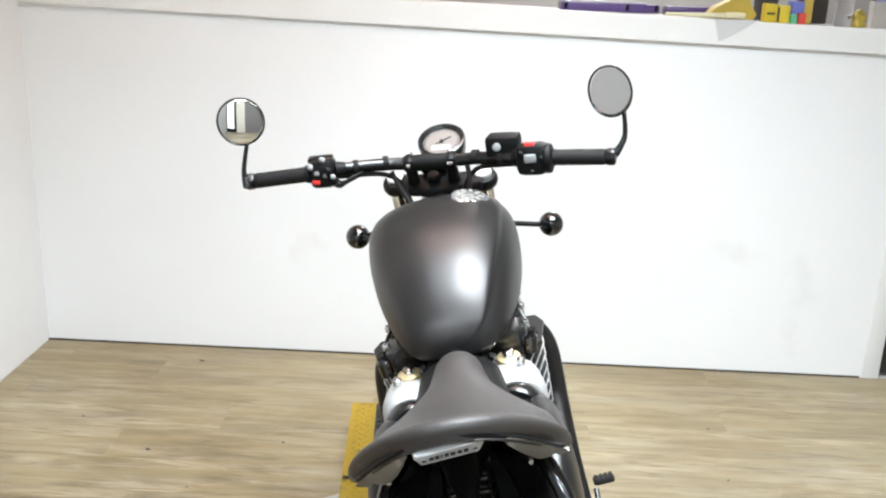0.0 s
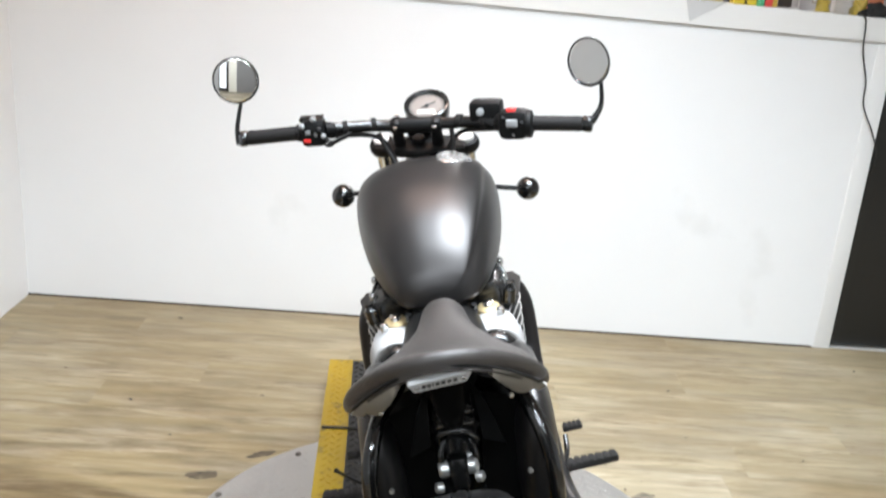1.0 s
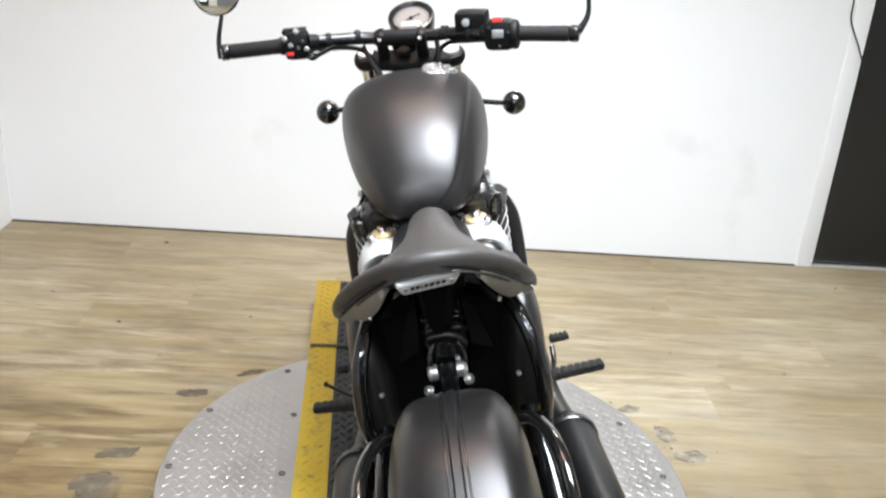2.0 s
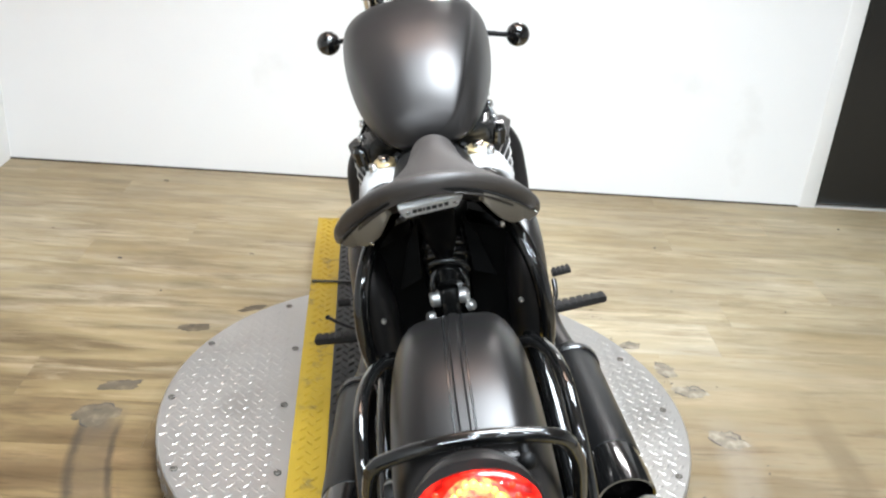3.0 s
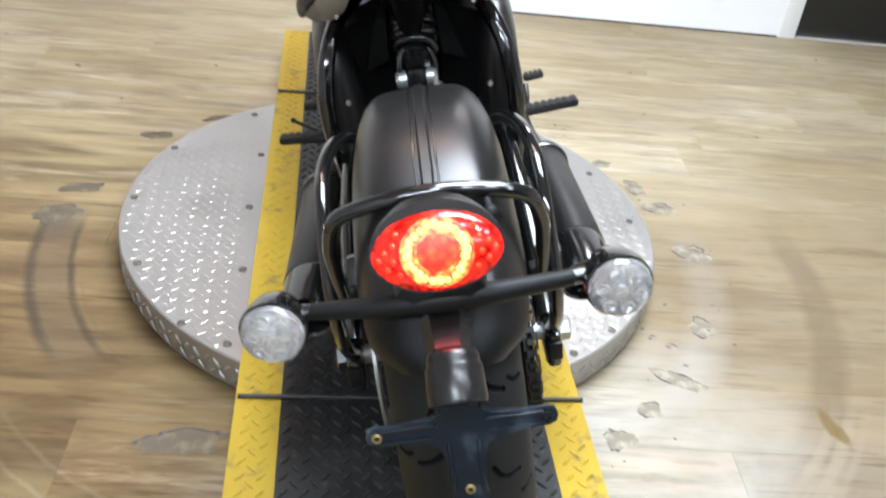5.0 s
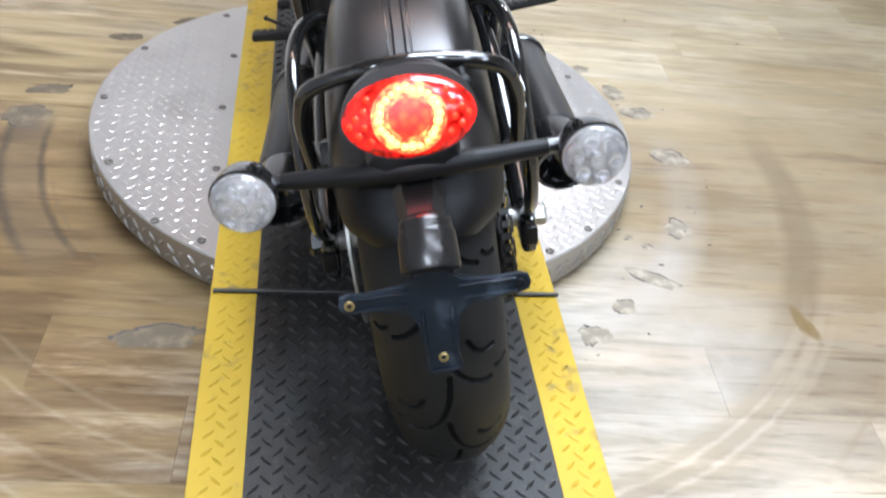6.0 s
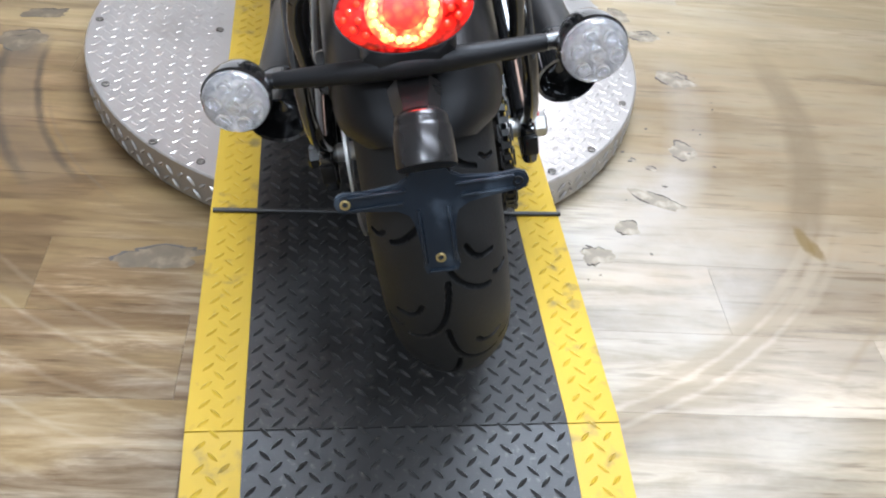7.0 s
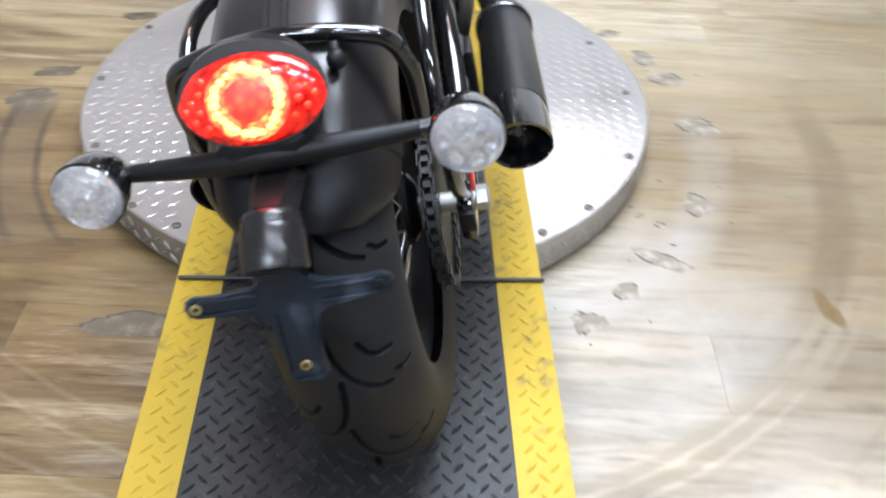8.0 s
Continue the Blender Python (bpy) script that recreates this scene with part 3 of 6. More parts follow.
# ---- lamps ----
def lamp_fixture(x, y, sx, sy, watts, colour, spread=180, name="ceiling_light"):
    t = thing(name, ROOM @ pose(x, y, CEIL), "white lit rectangular ceiling light, placed out of view", "ceiling light", "ceiling lights")
    b = NEW()
    block(b, (0, 0, -0.02), (sx + 0.06, sy + 0.06, 0.038), 0.006)
    part("housing", b, TRIM_WHITE, t)
    b = NEW()
    block(b, (0, 0, -0.0435), (sx, sy, 0.008), 0.003)
    part("diffuser", b, glowing("lit_diffuser", colour, 30.0 if sx < 0.3 else 6.0 if colour == DAY else 8.0), t)
    ceiling_lamp(x, y, CEIL - 0.052, sx, sy, watts, colour, spread)


COOL, WARM, DAY = (1.0, 0.99, 0.975), (1.0, 0.70, 0.55), (0.81, 0.925, 1.0)
lamp_fixture(-0.50, 1.58, 0.95, 0.55, 1, WARM, 80)
lamp_fixture(0.22, 1.30, 0.35, 0.35, 1, WARM, 80)
lamp_fixture(0.34, 0.40, 1.5, 1.3, 90, DAY, 110)
for lamp_x in (-0.35, 0.30, 0.95, 1.60):
    lamp_fixture(lamp_x, -1.45, 0.20, 0.20, 12, DAY, 150)
# two unseen lamps added behind the view to brighten the partition
lamp_fixture(-0.8, -3.0, 1.2, 0.3, 104, DAY, 152)
lamp_fixture(0.9, -3.0, 1.2, 0.3, 15, DAY, 152)
# unseen lamp added to light the room behind the partition
lamp_fixture(0.8, 4.5, 1.2, 0.3, 70, COOL)

# ---- ledge clutter ----
def on_ledge(x, back):
    return ROOM @ pose(x, WALL_Y + back, top0 + (top1 - top0) * (x - x0) / (x1 - x0) + 0.0008)


t = thing("storage_case", on_ledge(0.43, 0.16) @ pose(0, 0, 0, 0, 0, 3), "long low purple plastic case with a clear lid section", "case")
bm = NEW()
block(bm, (0, 0, 0.015), (0.36, 0.09, 0.030), 0.005)
part("body", bm, material("purple_plastic", (0.085, 0.05, 0.17), 0.3, vary=0.35, scale=14), t)
bm = NEW()
block(bm, (-0.02, -0.0005, 0.0335), (0.30, 0.085, 0.006), 0.002)
part("lid", bm, material("pale_lilac_plastic", (0.36, 0.33, 0.42), 0.3), t)
for x in (-0.165, 0.06, 0.165):
    bm = NEW()
    block(bm, (x, -0.047, 0.018), (0.012, 0.008, 0.022), 0.002)
    part("latch", bm, MATT, t)
t = thing("storage_case", on_ledge(0.72, 0.2), "small dark purple plastic case lying flat", "case")
bm = NEW()
block(bm, (0, 0, 0.014), (0.16, 0.08, 0.028), 0.005)
part("body", bm, bpy.data.materials["purple_plastic"], t)
bm = NEW()
block(bm, (0, 0, 0.0305), (0.15, 0.074, 0.005), 0.002)
part("lid", bm, bpy.data.materials["purple_plastic"], t)
CREAM = material("cream_handle_plastic", (0.62, 0.58, 0.38), 0.5)
t = thing("brush", on_ledge(0.75, 0.06) @ pose(0, 0, 0, 0, 0, -2), "pale cream long-handled brush lying on the ledge", "brush")
bm = NEW()
tube(bm, [(-0.13, 0, 0.010), (0.0, 0, 0.011), (0.08, 0, 0.012)], [0.006, 0.008, 0.009], 10)
part("handle", bm, CREAM, t)
# dark disc painted as the shaded hole in the handle's end
bm = NEW()
turned(bm, [(0, 0.0035), (0.0012, 0.0035)], (-0.1302, 0, 0.010), (-1, 0, 0), 14)
part("hole_shade", bm, EDGE_AND_SHADE, t)
bm = NEW()
block(bm, (0.115, 0, 0.014), (0.07, 0.03, 0.02), 0.005)
part("head", bm, CREAM, t)
YELLOW_BAG = material("yellow_plastic_film", (0.46, 0.335, 0.055), 0.4, vary=0.15, scale=12, bump=0.4, bump_scale=60)


def crumpled(name, x, back, size, mat, label, category, seed, turn=0.0):
    """A crumpled bag or cloth: a lumpy mound with folds."""
    b = NEW()
    ball(b, (0, 0, 0), 1, None, 28, 18)
    for w in b.verts:
        d = w.co.normalized()
        k = 1 + 0.55 * noise.noise(d * 1.6 + Vector((seed, 0, 0))) + 0.22 * abs(noise.noise(d * 4.5 + Vector((0, seed, 0))))
        w.co = Vector((d.x * k * size[0], d.y * k * size[1], max(0.0, (d.z * k + 0.55)) * size[2]))
    ob = put(name, b, mat, None, "", 50)
    ob.matrix_world = on_ledge(x, back) @ pose(0, 0, 0, 0, 0, turn)
    return tagged(ob, label, category)


b = NEW()
corners = [(-0.10, 0.0), (-0.055, 0.042), (0.045, 0.095), (0.085, 0.02), (0.07, 0.0)]
loft(b, [[Vector((x, y + 0.02 * noise.noise(Vector((x * 20, z * 20, y))), z)) for x, z in corners] for y in (-0.035, 0.0, 0.035)])
bmesh.ops.subdivide_edges(b, edges=list(b.edges), cuts=2, use_grid_fill=True)
for w in b.verts:
    w.co += 0.006 * noise.noise_vector(w.co * 35)
    w.co.z = max(w.co.z, 0.0)
bag = put("plastic_bag", b, YELLOW_BAG, None, "", 30)
bag.matrix_world = on_ledge(0.86, 0.12)
tagged(bag, "crumpled bright yellow plastic bag standing on the ledge", "bag")


def carton(x, back, size, colour, label, turn=0.0, bars=()):
    t = thing("carton", on_ledge(x, back) @ pose(0, 0, 0, 0, 0, turn), label, "carton", "cartons on the ledge")
    b = NEW()
    block(b, (0, 0, size[2] / 2), size, 0.0015)
    part("box", b, material("carton_print", colour, 0.45, vary=0.08, scale=40), t)
    b = NEW()
    block(b, (0, 0, size[2] + 0.0012), (size[0] * 0.96, size[1] * 0.94, 0.0015), 0.0005)
    part("flap", b, material("carton_flap", tuple(min(1, c * 1.1 + 0.02) for c in colour), 0.5), t)
    for (w, h, px, pz, c) in bars:
        b = NEW()
        block(b, (px, -size[1] / 2 - 0.0008, pz), (w, 0.0012, h), 0)
        part("printed_bar", b, material("print_bar", c, 0.45), t)
    return t


carton(0.985, 0.06, (0.042, 0.04, 0.062), (0.62, 0.46, 0.03), "small bright yellow carton on the ledge", 4, [(0.03, 0.008, 0, 0.03, (0.05, 0.04, 0.02))])
carton(1.035, 0.07, (0.044, 0.04, 0.058), (0.64, 0.48, 0.04), "small yellow carton with a dark edge band", -3, [(0.006, 0.05, -0.018, 0.028, (0.04, 0.035, 0.02))])
carton(1.09, 0.09, (0.05, 0.045, 0.075), (0.16, 0.2, 0.55), "small blue and white printed carton", 6, [(0.045, 0.02, 0, 0.02, (0.75, 0.75, 0.75)), (0.02, 0.018, 0.012, 0.022, (0.7, 0.08, 0.05))])
carton(1.125, 0.075, (0.026, 0.03, 0.095), (0.52, 0.36, 0.05), "narrow upright yellow carton", -8)
carton(1.01, 0.19, (0.07, 0.05, 0.08), (0.05, 0.05, 0.055), "small black carton behind the yellow ones", 12)
carton(1.20, 0.24, (0.09, 0.06, 0.26), (0.045, 0.035, 0.03), "tall dark brown carton at the back of the ledge", 3)


carton(1.066, 0.045, (0.022, 0.030, 0.030), (0.10, 0.42, 0.22), "tiny green printed carton", 3)
carton(1.094, 0.040, (0.026, 0.030, 0.036), (0.62, 0.06, 0.05), "tiny red printed carton", -4)


def bottle(x, back, r, h, cap, band, label):
    t = thing("bottle", on_ledge(x, back), label, "bottle", "bottles on the ledge")
    b = NEW()
    turned(b, [(0.0, r * 0.8), (0.004, r * 0.97), (h * 0.12, r), (h * 0.2, r * 0.94), (h * 0.28, r), (h * 0.42, r * 0.9), (h * 0.5, r), (h * 0.66, r), (h * 0.8, r * 0.6), (h * 0.88, r * 0.34), (h * 0.93, r * 0.34)], (0, 0, 0), (0, 0, 1), 24)
    part("body", b, BOTTLE, t, "clear ribbed plastic")
    b = NEW()
    turned(b, [(h * 0.515, r * 1.015), (h * 0.655, r * 1.015)], (0, 0, 0), (0, 0, 1), 24)
    part("label_band", b, material("label_band_print", band, 0.45), t)
    b = NEW()
    turned(b, [(h * 0.931, r * 0.38), (h * 0.985, r * 0.38), (h, r * 0.32)], (0, 0, 0), (0, 0, 1), 20)
    part("cap", b, material("bottle_cap_plastic", cap, 0.4), t)


bottle(1.135, 0.14, 0.03, 0.165, (0.8, 0.8, 0.8), (0.55, 0.06, 0.06), "clear plastic bottle with a red label band")
bottle(1.245, 0.055, 0.032, 0.185, (0.7, 0.75, 0.8), (0.10, 0.30, 0.70), "clear plastic water bottle with a blue label band")
bottle(1.385, 0.06, 0.032, 0.18, (0.75, 0.75, 0.75), (0.30, 0.30, 0.55), "clear plastic water bottle with a lilac label band")
crumpled("cloth", 1.31, 0.09, (0.032, 0.03, 0.035), YELLOW_BAG, "small crumpled yellow cloth between the bottles", "cloth", 3.1)
crumpled("cloth", 1.44, 0.07, (0.03, 0.03, 0.04), YELLOW_BAG, "small crumpled yellow cloth beside the bottle", "cloth", 5.7)
crumpled("glove", 1.50, 0.035, (0.055, 0.03, 0.03), material("black_fabric", (0.012, 0.012, 0.012), 0.85), "crumpled black glove at the ledge's edge", "glove", 8.3, 10)
t = thing("tub", on_ledge(1.45, 0.19), "white tub with a black band and printed shapes", "tub")
bm = NEW()
turned(bm, [(0, 0.052), (0.004, 0.055), (0.15, 0.058)], (0, 0, 0), (0, 0, 1), 32)
part("body", bm, material("white_tub_plastic", (0.74, 0.73, 0.70), 0.4), t)
bm = NEW()
turned(bm, [(0.095, 0.0578), (0.135, 0.0588)], (0, 0, 0), (0, 0, 1), 32)
part("band", bm, MATT, t)
bm = NEW()
turned(bm, [(0.1505, 0.060), (0.158, 0.061), (0.162, 0.055)], (0, 0, 0), (0, 0, 1), 32)
part("lid", bm, bpy.data.materials["white_tub_plastic"], t)
for k, a in enumerate((-18, 0, 18)):
    bm = NEW()
    block(bm, (0, -0.0568, 0.055), (0.011, 0.0015, 0.02), 0)
    part("printed_bar", bm, MATT, t, m=pose(0, 0, 0, 0, 0, a))
carton(1.56, 0.2, (0.05, 0.05, 0.08), (0.62, 0.20, 0.10), "small orange-red carton near the ledge's end", -5)

# a corner of film hanging over the trim
b = NEW()
tri3 = [(-0.078, 0.002), (0.075, 0.004), (-0.055, -0.074)]
loft(b, [[Vector((x, y, z)) for x, z in tri3] for y in (-0.0012, 0.0)])
bmesh.ops.subdivide_edges(b, edges=[e for e in b.edges], cuts=3, use_grid_fill=True)
for w in b.verts:
    w.co.y -= 0.002 * abs(noise.noise(w.co * 30)) + 0.03 * max(0, -w.co.z) * 0.3
film_corner = put("plastic_sheet", b, material("milky_film", (0.60, 0.60, 0.595), 0.3, vary=0.05), None, "", 30)
film_corner.matrix_world = on_ledge(0.855, 0) @ pose(0, -0.0138, 0.001)
tagged(film_corner, "corner of milky plastic sheet hanging over the trim", "sheet")

# cord from the ledge down to the jamb
b = NEW()
tube(b, [(1.43, WALL_Y + 0.03, 1.327), (1.438, WALL_Y - 0.024, 1.31), (1.452, WALL_Y - 0.024, 1.20), (1.492, WALL_Y - 0.012, 1.09), (1.50, WALL_Y - 0.018, 1.0), (1.555, WALL_Y - 0.02, 0.90), (1.592, WALL_Y - 0.022, 0.80), (1.598, WALL_Y + 0.05, 0.70)], 0.0028, 8)
cord = put("cord", b, BLACK_ROD, None, "", 60)
cord.matrix_world = ROOM
tagged(cord, "thin black cord hanging from the ledge", "cord")

# ---- turntable and ramp ----
def lug_field(spots, size, height, mat_name):
    """Raised lozenges of a tread plate, as one mesh: rows of (x, y, turn) on the plane z = 0."""
    a, b, h = size[0] / 2, size[1] / 2, height
    base = [(-a, 0, 0), (-a * 0.35, -b, 0), (a * 0.35, -b, 0), (a, 0, 0), (a * 0.35, b, 0), (-a * 0.35, b, 0), (-a * 0.55, 0, h), (a * 0.55, 0, h)]
    tris = [(0, 1, 6), (1, 2, 7, 6), (2, 3, 7), (3, 4, 7), (4, 5, 6, 7), (5, 0, 6)]
    vs, fs = [], []
    for x, y, z, turn in spots:
        c, s, k = math.cos(turn), math.sin(turn), len(vs)
        vs += [(x + c * p - s * q, y + s * p + c * q, z + r) for p, q, r in base]
        fs += [tuple(k + i for i in f) for f in tris]
    data = bpy.data.meshes.new(mat_name)
    data.from_pydata(vs, [], fs)
    return data


def lug_spots(xa, xb, ya, yb, pitch, keep=lambda x, y: True, height=lambda y: 0.0):
    out, c = [], math.sqrt(0.5)
    n = int((abs(xb - xa) + abs(yb - ya)) / pitch) + 2
    for i in range(-n, n):
        for j in range(-n, n):
            x, y = (xa + xb) / 2 + c * (i - j) * pitch, (ya + yb) / 2 + c * (i + j) * pitch
            if xa <= x <= xb and ya <= y <= yb and keep(x, y):
                out.append((x, y, height(y), radians(45 if (i + j) % 2 else -45)))
    return out


R_DISC, Z_DISC = 0.618, 0.088
turntable = thing("turntable", Matrix.Translation(HUB), "round grey galvanised tread-plate turntable on the floor", "turntable")
b = NEW()
turned(b, [(0.012, R_DISC - 0.004), (Z_DISC - 0.003, R_DISC), (Z_DISC, R_DISC - 0.003)], (0, 0, 0), (0, 0, 1), 128)
part("drum", b, PLATE_STEEL, turntable)
b = NEW()
turned(b, [(0.0, R_DISC - 0.03), (0.0118, R_DISC - 0.03)], (0, 0, 0), (0, 0, 1), 64)
part("base", b, BLACK_ROD, turntable)
spots = lug_spots(-0.62, 0.62, -0.62, 0.62, 0.0238, lambda x, y: math.hypot(x, y) < R_DISC - 0.014 and abs(x) > 0.322)
lugs = put_mesh("tread_relief", lug_field(spots, (0.0240, 0.0066), 0.0014, "tread_relief"), PLATE_STEEL, turntable, "", 60, pose(0, 0, Z_DISC))
lugs["kind"] = "stuff"
# raised lozenges on the rim
rim_rows, k = [], 0
for i in range(148):
    for j, z in enumerate((0.03, 0.056)):
        a = 2 * math.pi * (i + 0.5 * j) / 148
        rim_rows.append((a, z, 45 if (i + j) % 2 else -45))
vs, fs = [], []
for a, z, turn in rim_rows:
    m = Matrix.Rotation(a, 4, "Z") @ Matrix.Translation((R_DISC - 0.001, 0, z)) @ Matrix.Rotation(radians(90), 4, "Y") @ Matrix.Rotation(radians(turn), 4, "Z")
    base = [(-0.0125, 0, 0), (-0.005, -0.004, 0), (0.005, -0.004, 0), (0.0125, 0, 0), (0.005, 0.004, 0), (-0.005, 0.004, 0), (-0.007, 0, 0.003), (0.007, 0, 0.003)]
    k = len(vs)
    vs += [tuple(m @ Vector(p)) for p in base]
    fs += [tuple(k + i for i in f) for f in [(0, 1, 6), (1, 2, 7, 6), (2, 3, 7), (3, 4, 7), (4, 5, 6, 7), (5, 0, 6)]]
data = bpy.data.meshes.new("rim_relief")
data.from_pydata(vs, [], fs)
lugs = put_mesh("rim_relief", data, PLATE_STEEL, turntable, "", 60)
lugs["kind"] = "stuff"
b = NEW()
turned(b, [(0, 0.0085), (0.0018, 0.0085), (0.0030, 0.006), (0.0030, 0.003), (0.0018, 0.0025)], (0, 0, 0), (0, 0, 1), 14)
screw_mesh = bpy.data.meshes.new("screw")
b.to_mesh(screw_mesh)
b.free()
for x, y in [(-0.336, -0.007), (-0.33, -0.25), (-0.338, -0.487), (-0.327, 0.24), (-0.545, -0.24), (-0.597, 0.016), (-0.542, 0.255), (-0.36, 0.46), (0.333, -0.495), (0.577, -0.004), (0.528, 0.222), (0.54, -0.25), (0.34, 0.47), (0.335, 0.0), (0.335, 0.24), (0.335, -0.25), (-0.43, -0.43), (0.43, -0.42)]:
    put_mesh("screw", screw_mesh, SCREW_DIRTY, turntable, "", 40, pose(x, y, Z_DISC + 0.0006, 0, 0, 37 * x))

# ramp: level deck over the turntable, sloping approach behind
RAMP_X0, RAMP_X1, STRIP, Z_DECK = -0.306, 0.316, 0.079, 0.097
Y_SEAM, Y_TAIL, Y_FRONT = -0.463, -1.02, 1.692


def deck_z(y):
    return Z_DECK if y > Y_SEAM else Z_DECK + (y - Y_SEAM) * (Z_DECK - 0.006) / (Y_SEAM - Y_TAIL)


ramp = thing("wheel_ramp", Matrix(), "black tread-plate motorcycle ramp with yellow edge strips lying across the turntable", "ramp")


def plate(name, xa, xb, rows, mat, depth=0.006):
    """A plate between xa and xb through rows of (y, height)."""
    b = NEW()
    loft(b, [[Vector((xa, y, z)), Vector((xb, y, z)), Vector((xb, y, z - depth)), Vector((xa, y, z - depth))] for y, z in rows])
    return part(name, b, mat, ramp, "", 20)


level = [(Y_SEAM + 0.001, Z_DECK), (Y_FRONT, Z_DECK)]
slope = [(Y_TAIL, 0.006), (Y_SEAM - 0.001, Z_DECK - 0.0006)]
for rows in (level, slope):
    plate("deck", RAMP_X0 + STRIP, RAMP_X1 - STRIP, rows, DECK_BLACK)
    plate("edge_strip", RAMP_X0, RAMP_X0 + STRIP - 0.0004, rows, DECK_YELLOW)
    plate("edge_strip", RAMP_X1 - STRIP + 0.0004, RAMP_X1, rows, DECK_YELLOW)
for x in (RAMP_X0 + 0.004, RAMP_X1 - 0.004):
    b = NEW()
    block(b, (x, (0.018 + Y_SEAM) / 2, 0.046), (0.006, 0.018 - Y_SEAM, 0.088), 0.001)
    part("side_skirt", b, DECK_YELLOW, ramp)
    b = NEW()
    block(b, (x, (1.25 + Y_FRONT) / 2, 0.046), (0.006, Y_FRONT - 1.255, 0.088), 0.001)
    part("side_skirt", b, DECK_YELLOW, ramp)
b = NEW()
block(b, (0.005, Y_FRONT + 0.0035, 0.05), (RAMP_X1 - RAMP_X0, 0.006, 0.093), 0.001)
part("front_stop", b, DECK_YELLOW, ramp)
spots = lug_spots(RAMP_X0 + STRIP + 0.012, RAMP_X1 - STRIP - 0.012, Y_TAIL + 0.02, Y_FRONT - 0.01, 0.0238, lambda x, y: True, deck_z)
lugs = put_mesh("tread_relief", lug_field(spots, (0.0250, 0.0062), 0.0036, "deck_lugs"), DECK_BLACK, ramp, "", 60)
lugs["kind"] = "stuff"
for xa in (RAMP_X0, RAMP_X1 - STRIP):
    spots = lug_spots(xa + 0.011, xa + STRIP - 0.011, Y_TAIL + 0.02, Y_FRONT - 0.01, 0.0238, lambda x, y: True, deck_z)
    lugs = put_mesh("tread_relief", lug_field(spots, (0.0245, 0.0062), 0.0023, "strip_lugs"), DECK_YELLOW, ramp, "", 60)
    lugs["kind"] = "stuff"
for y in (-0.002, 1.229):
    b = NEW()
    tube(b, [(RAMP_X0 + 0.004, y, Z_DECK + 0.0046), (0.005, y - 0.001, Z_DECK + 0.0046), (RAMP_X1 + 0.003, y + 0.001, Z_DECK + 0.0046)], 0.0042, 10)
    part("hinge_rod", b, BLACK_ROD, ramp, "thin black steel rod")

# ---- the motorcycle: x right, y ahead of the rear axle, z up, before it leans ----
bike = thing("motorcycle", BIKE, "black bobber motorcycle, tail lamp lit, leaning on its side stand", "motorcycle")
R_WHEEL = 0.323
STEER_AXIS = Vector((0, -math.sin(radians(25.5)), math.cos(radians(25.5))))
STEER_AT = Vector((0, 1.235, 0.93))
STEER = Matrix.Translation(STEER_AT) @ Matrix.Rotation(radians(-10.5), 4, STEER_AXIS) @ Matrix.Translation(-STEER_AT)


def steered(bm):
    bmesh.ops.transform(bm, matrix=STEER, verts=bm.verts)
    return bm


def mirrored(bm):
    bmesh.ops.transform(bm, matrix=Matrix.Diagonal((-1, 1, 1, 1)), verts=bm.verts)
    bmesh.ops.reverse_faces(bm, faces=bm.faces)
    return bm


def sided(side, bm):
    return bm if side > 0 else mirrored(bm)


def baked(name, bm):
    """A mesh to be shared by alike pieces."""
    bmesh.ops.recalc_face_normals(bm, faces=bm.faces)
    data = bpy.data.meshes.new(name)
    bm.to_mesh(data)
    bm.free()
    return data


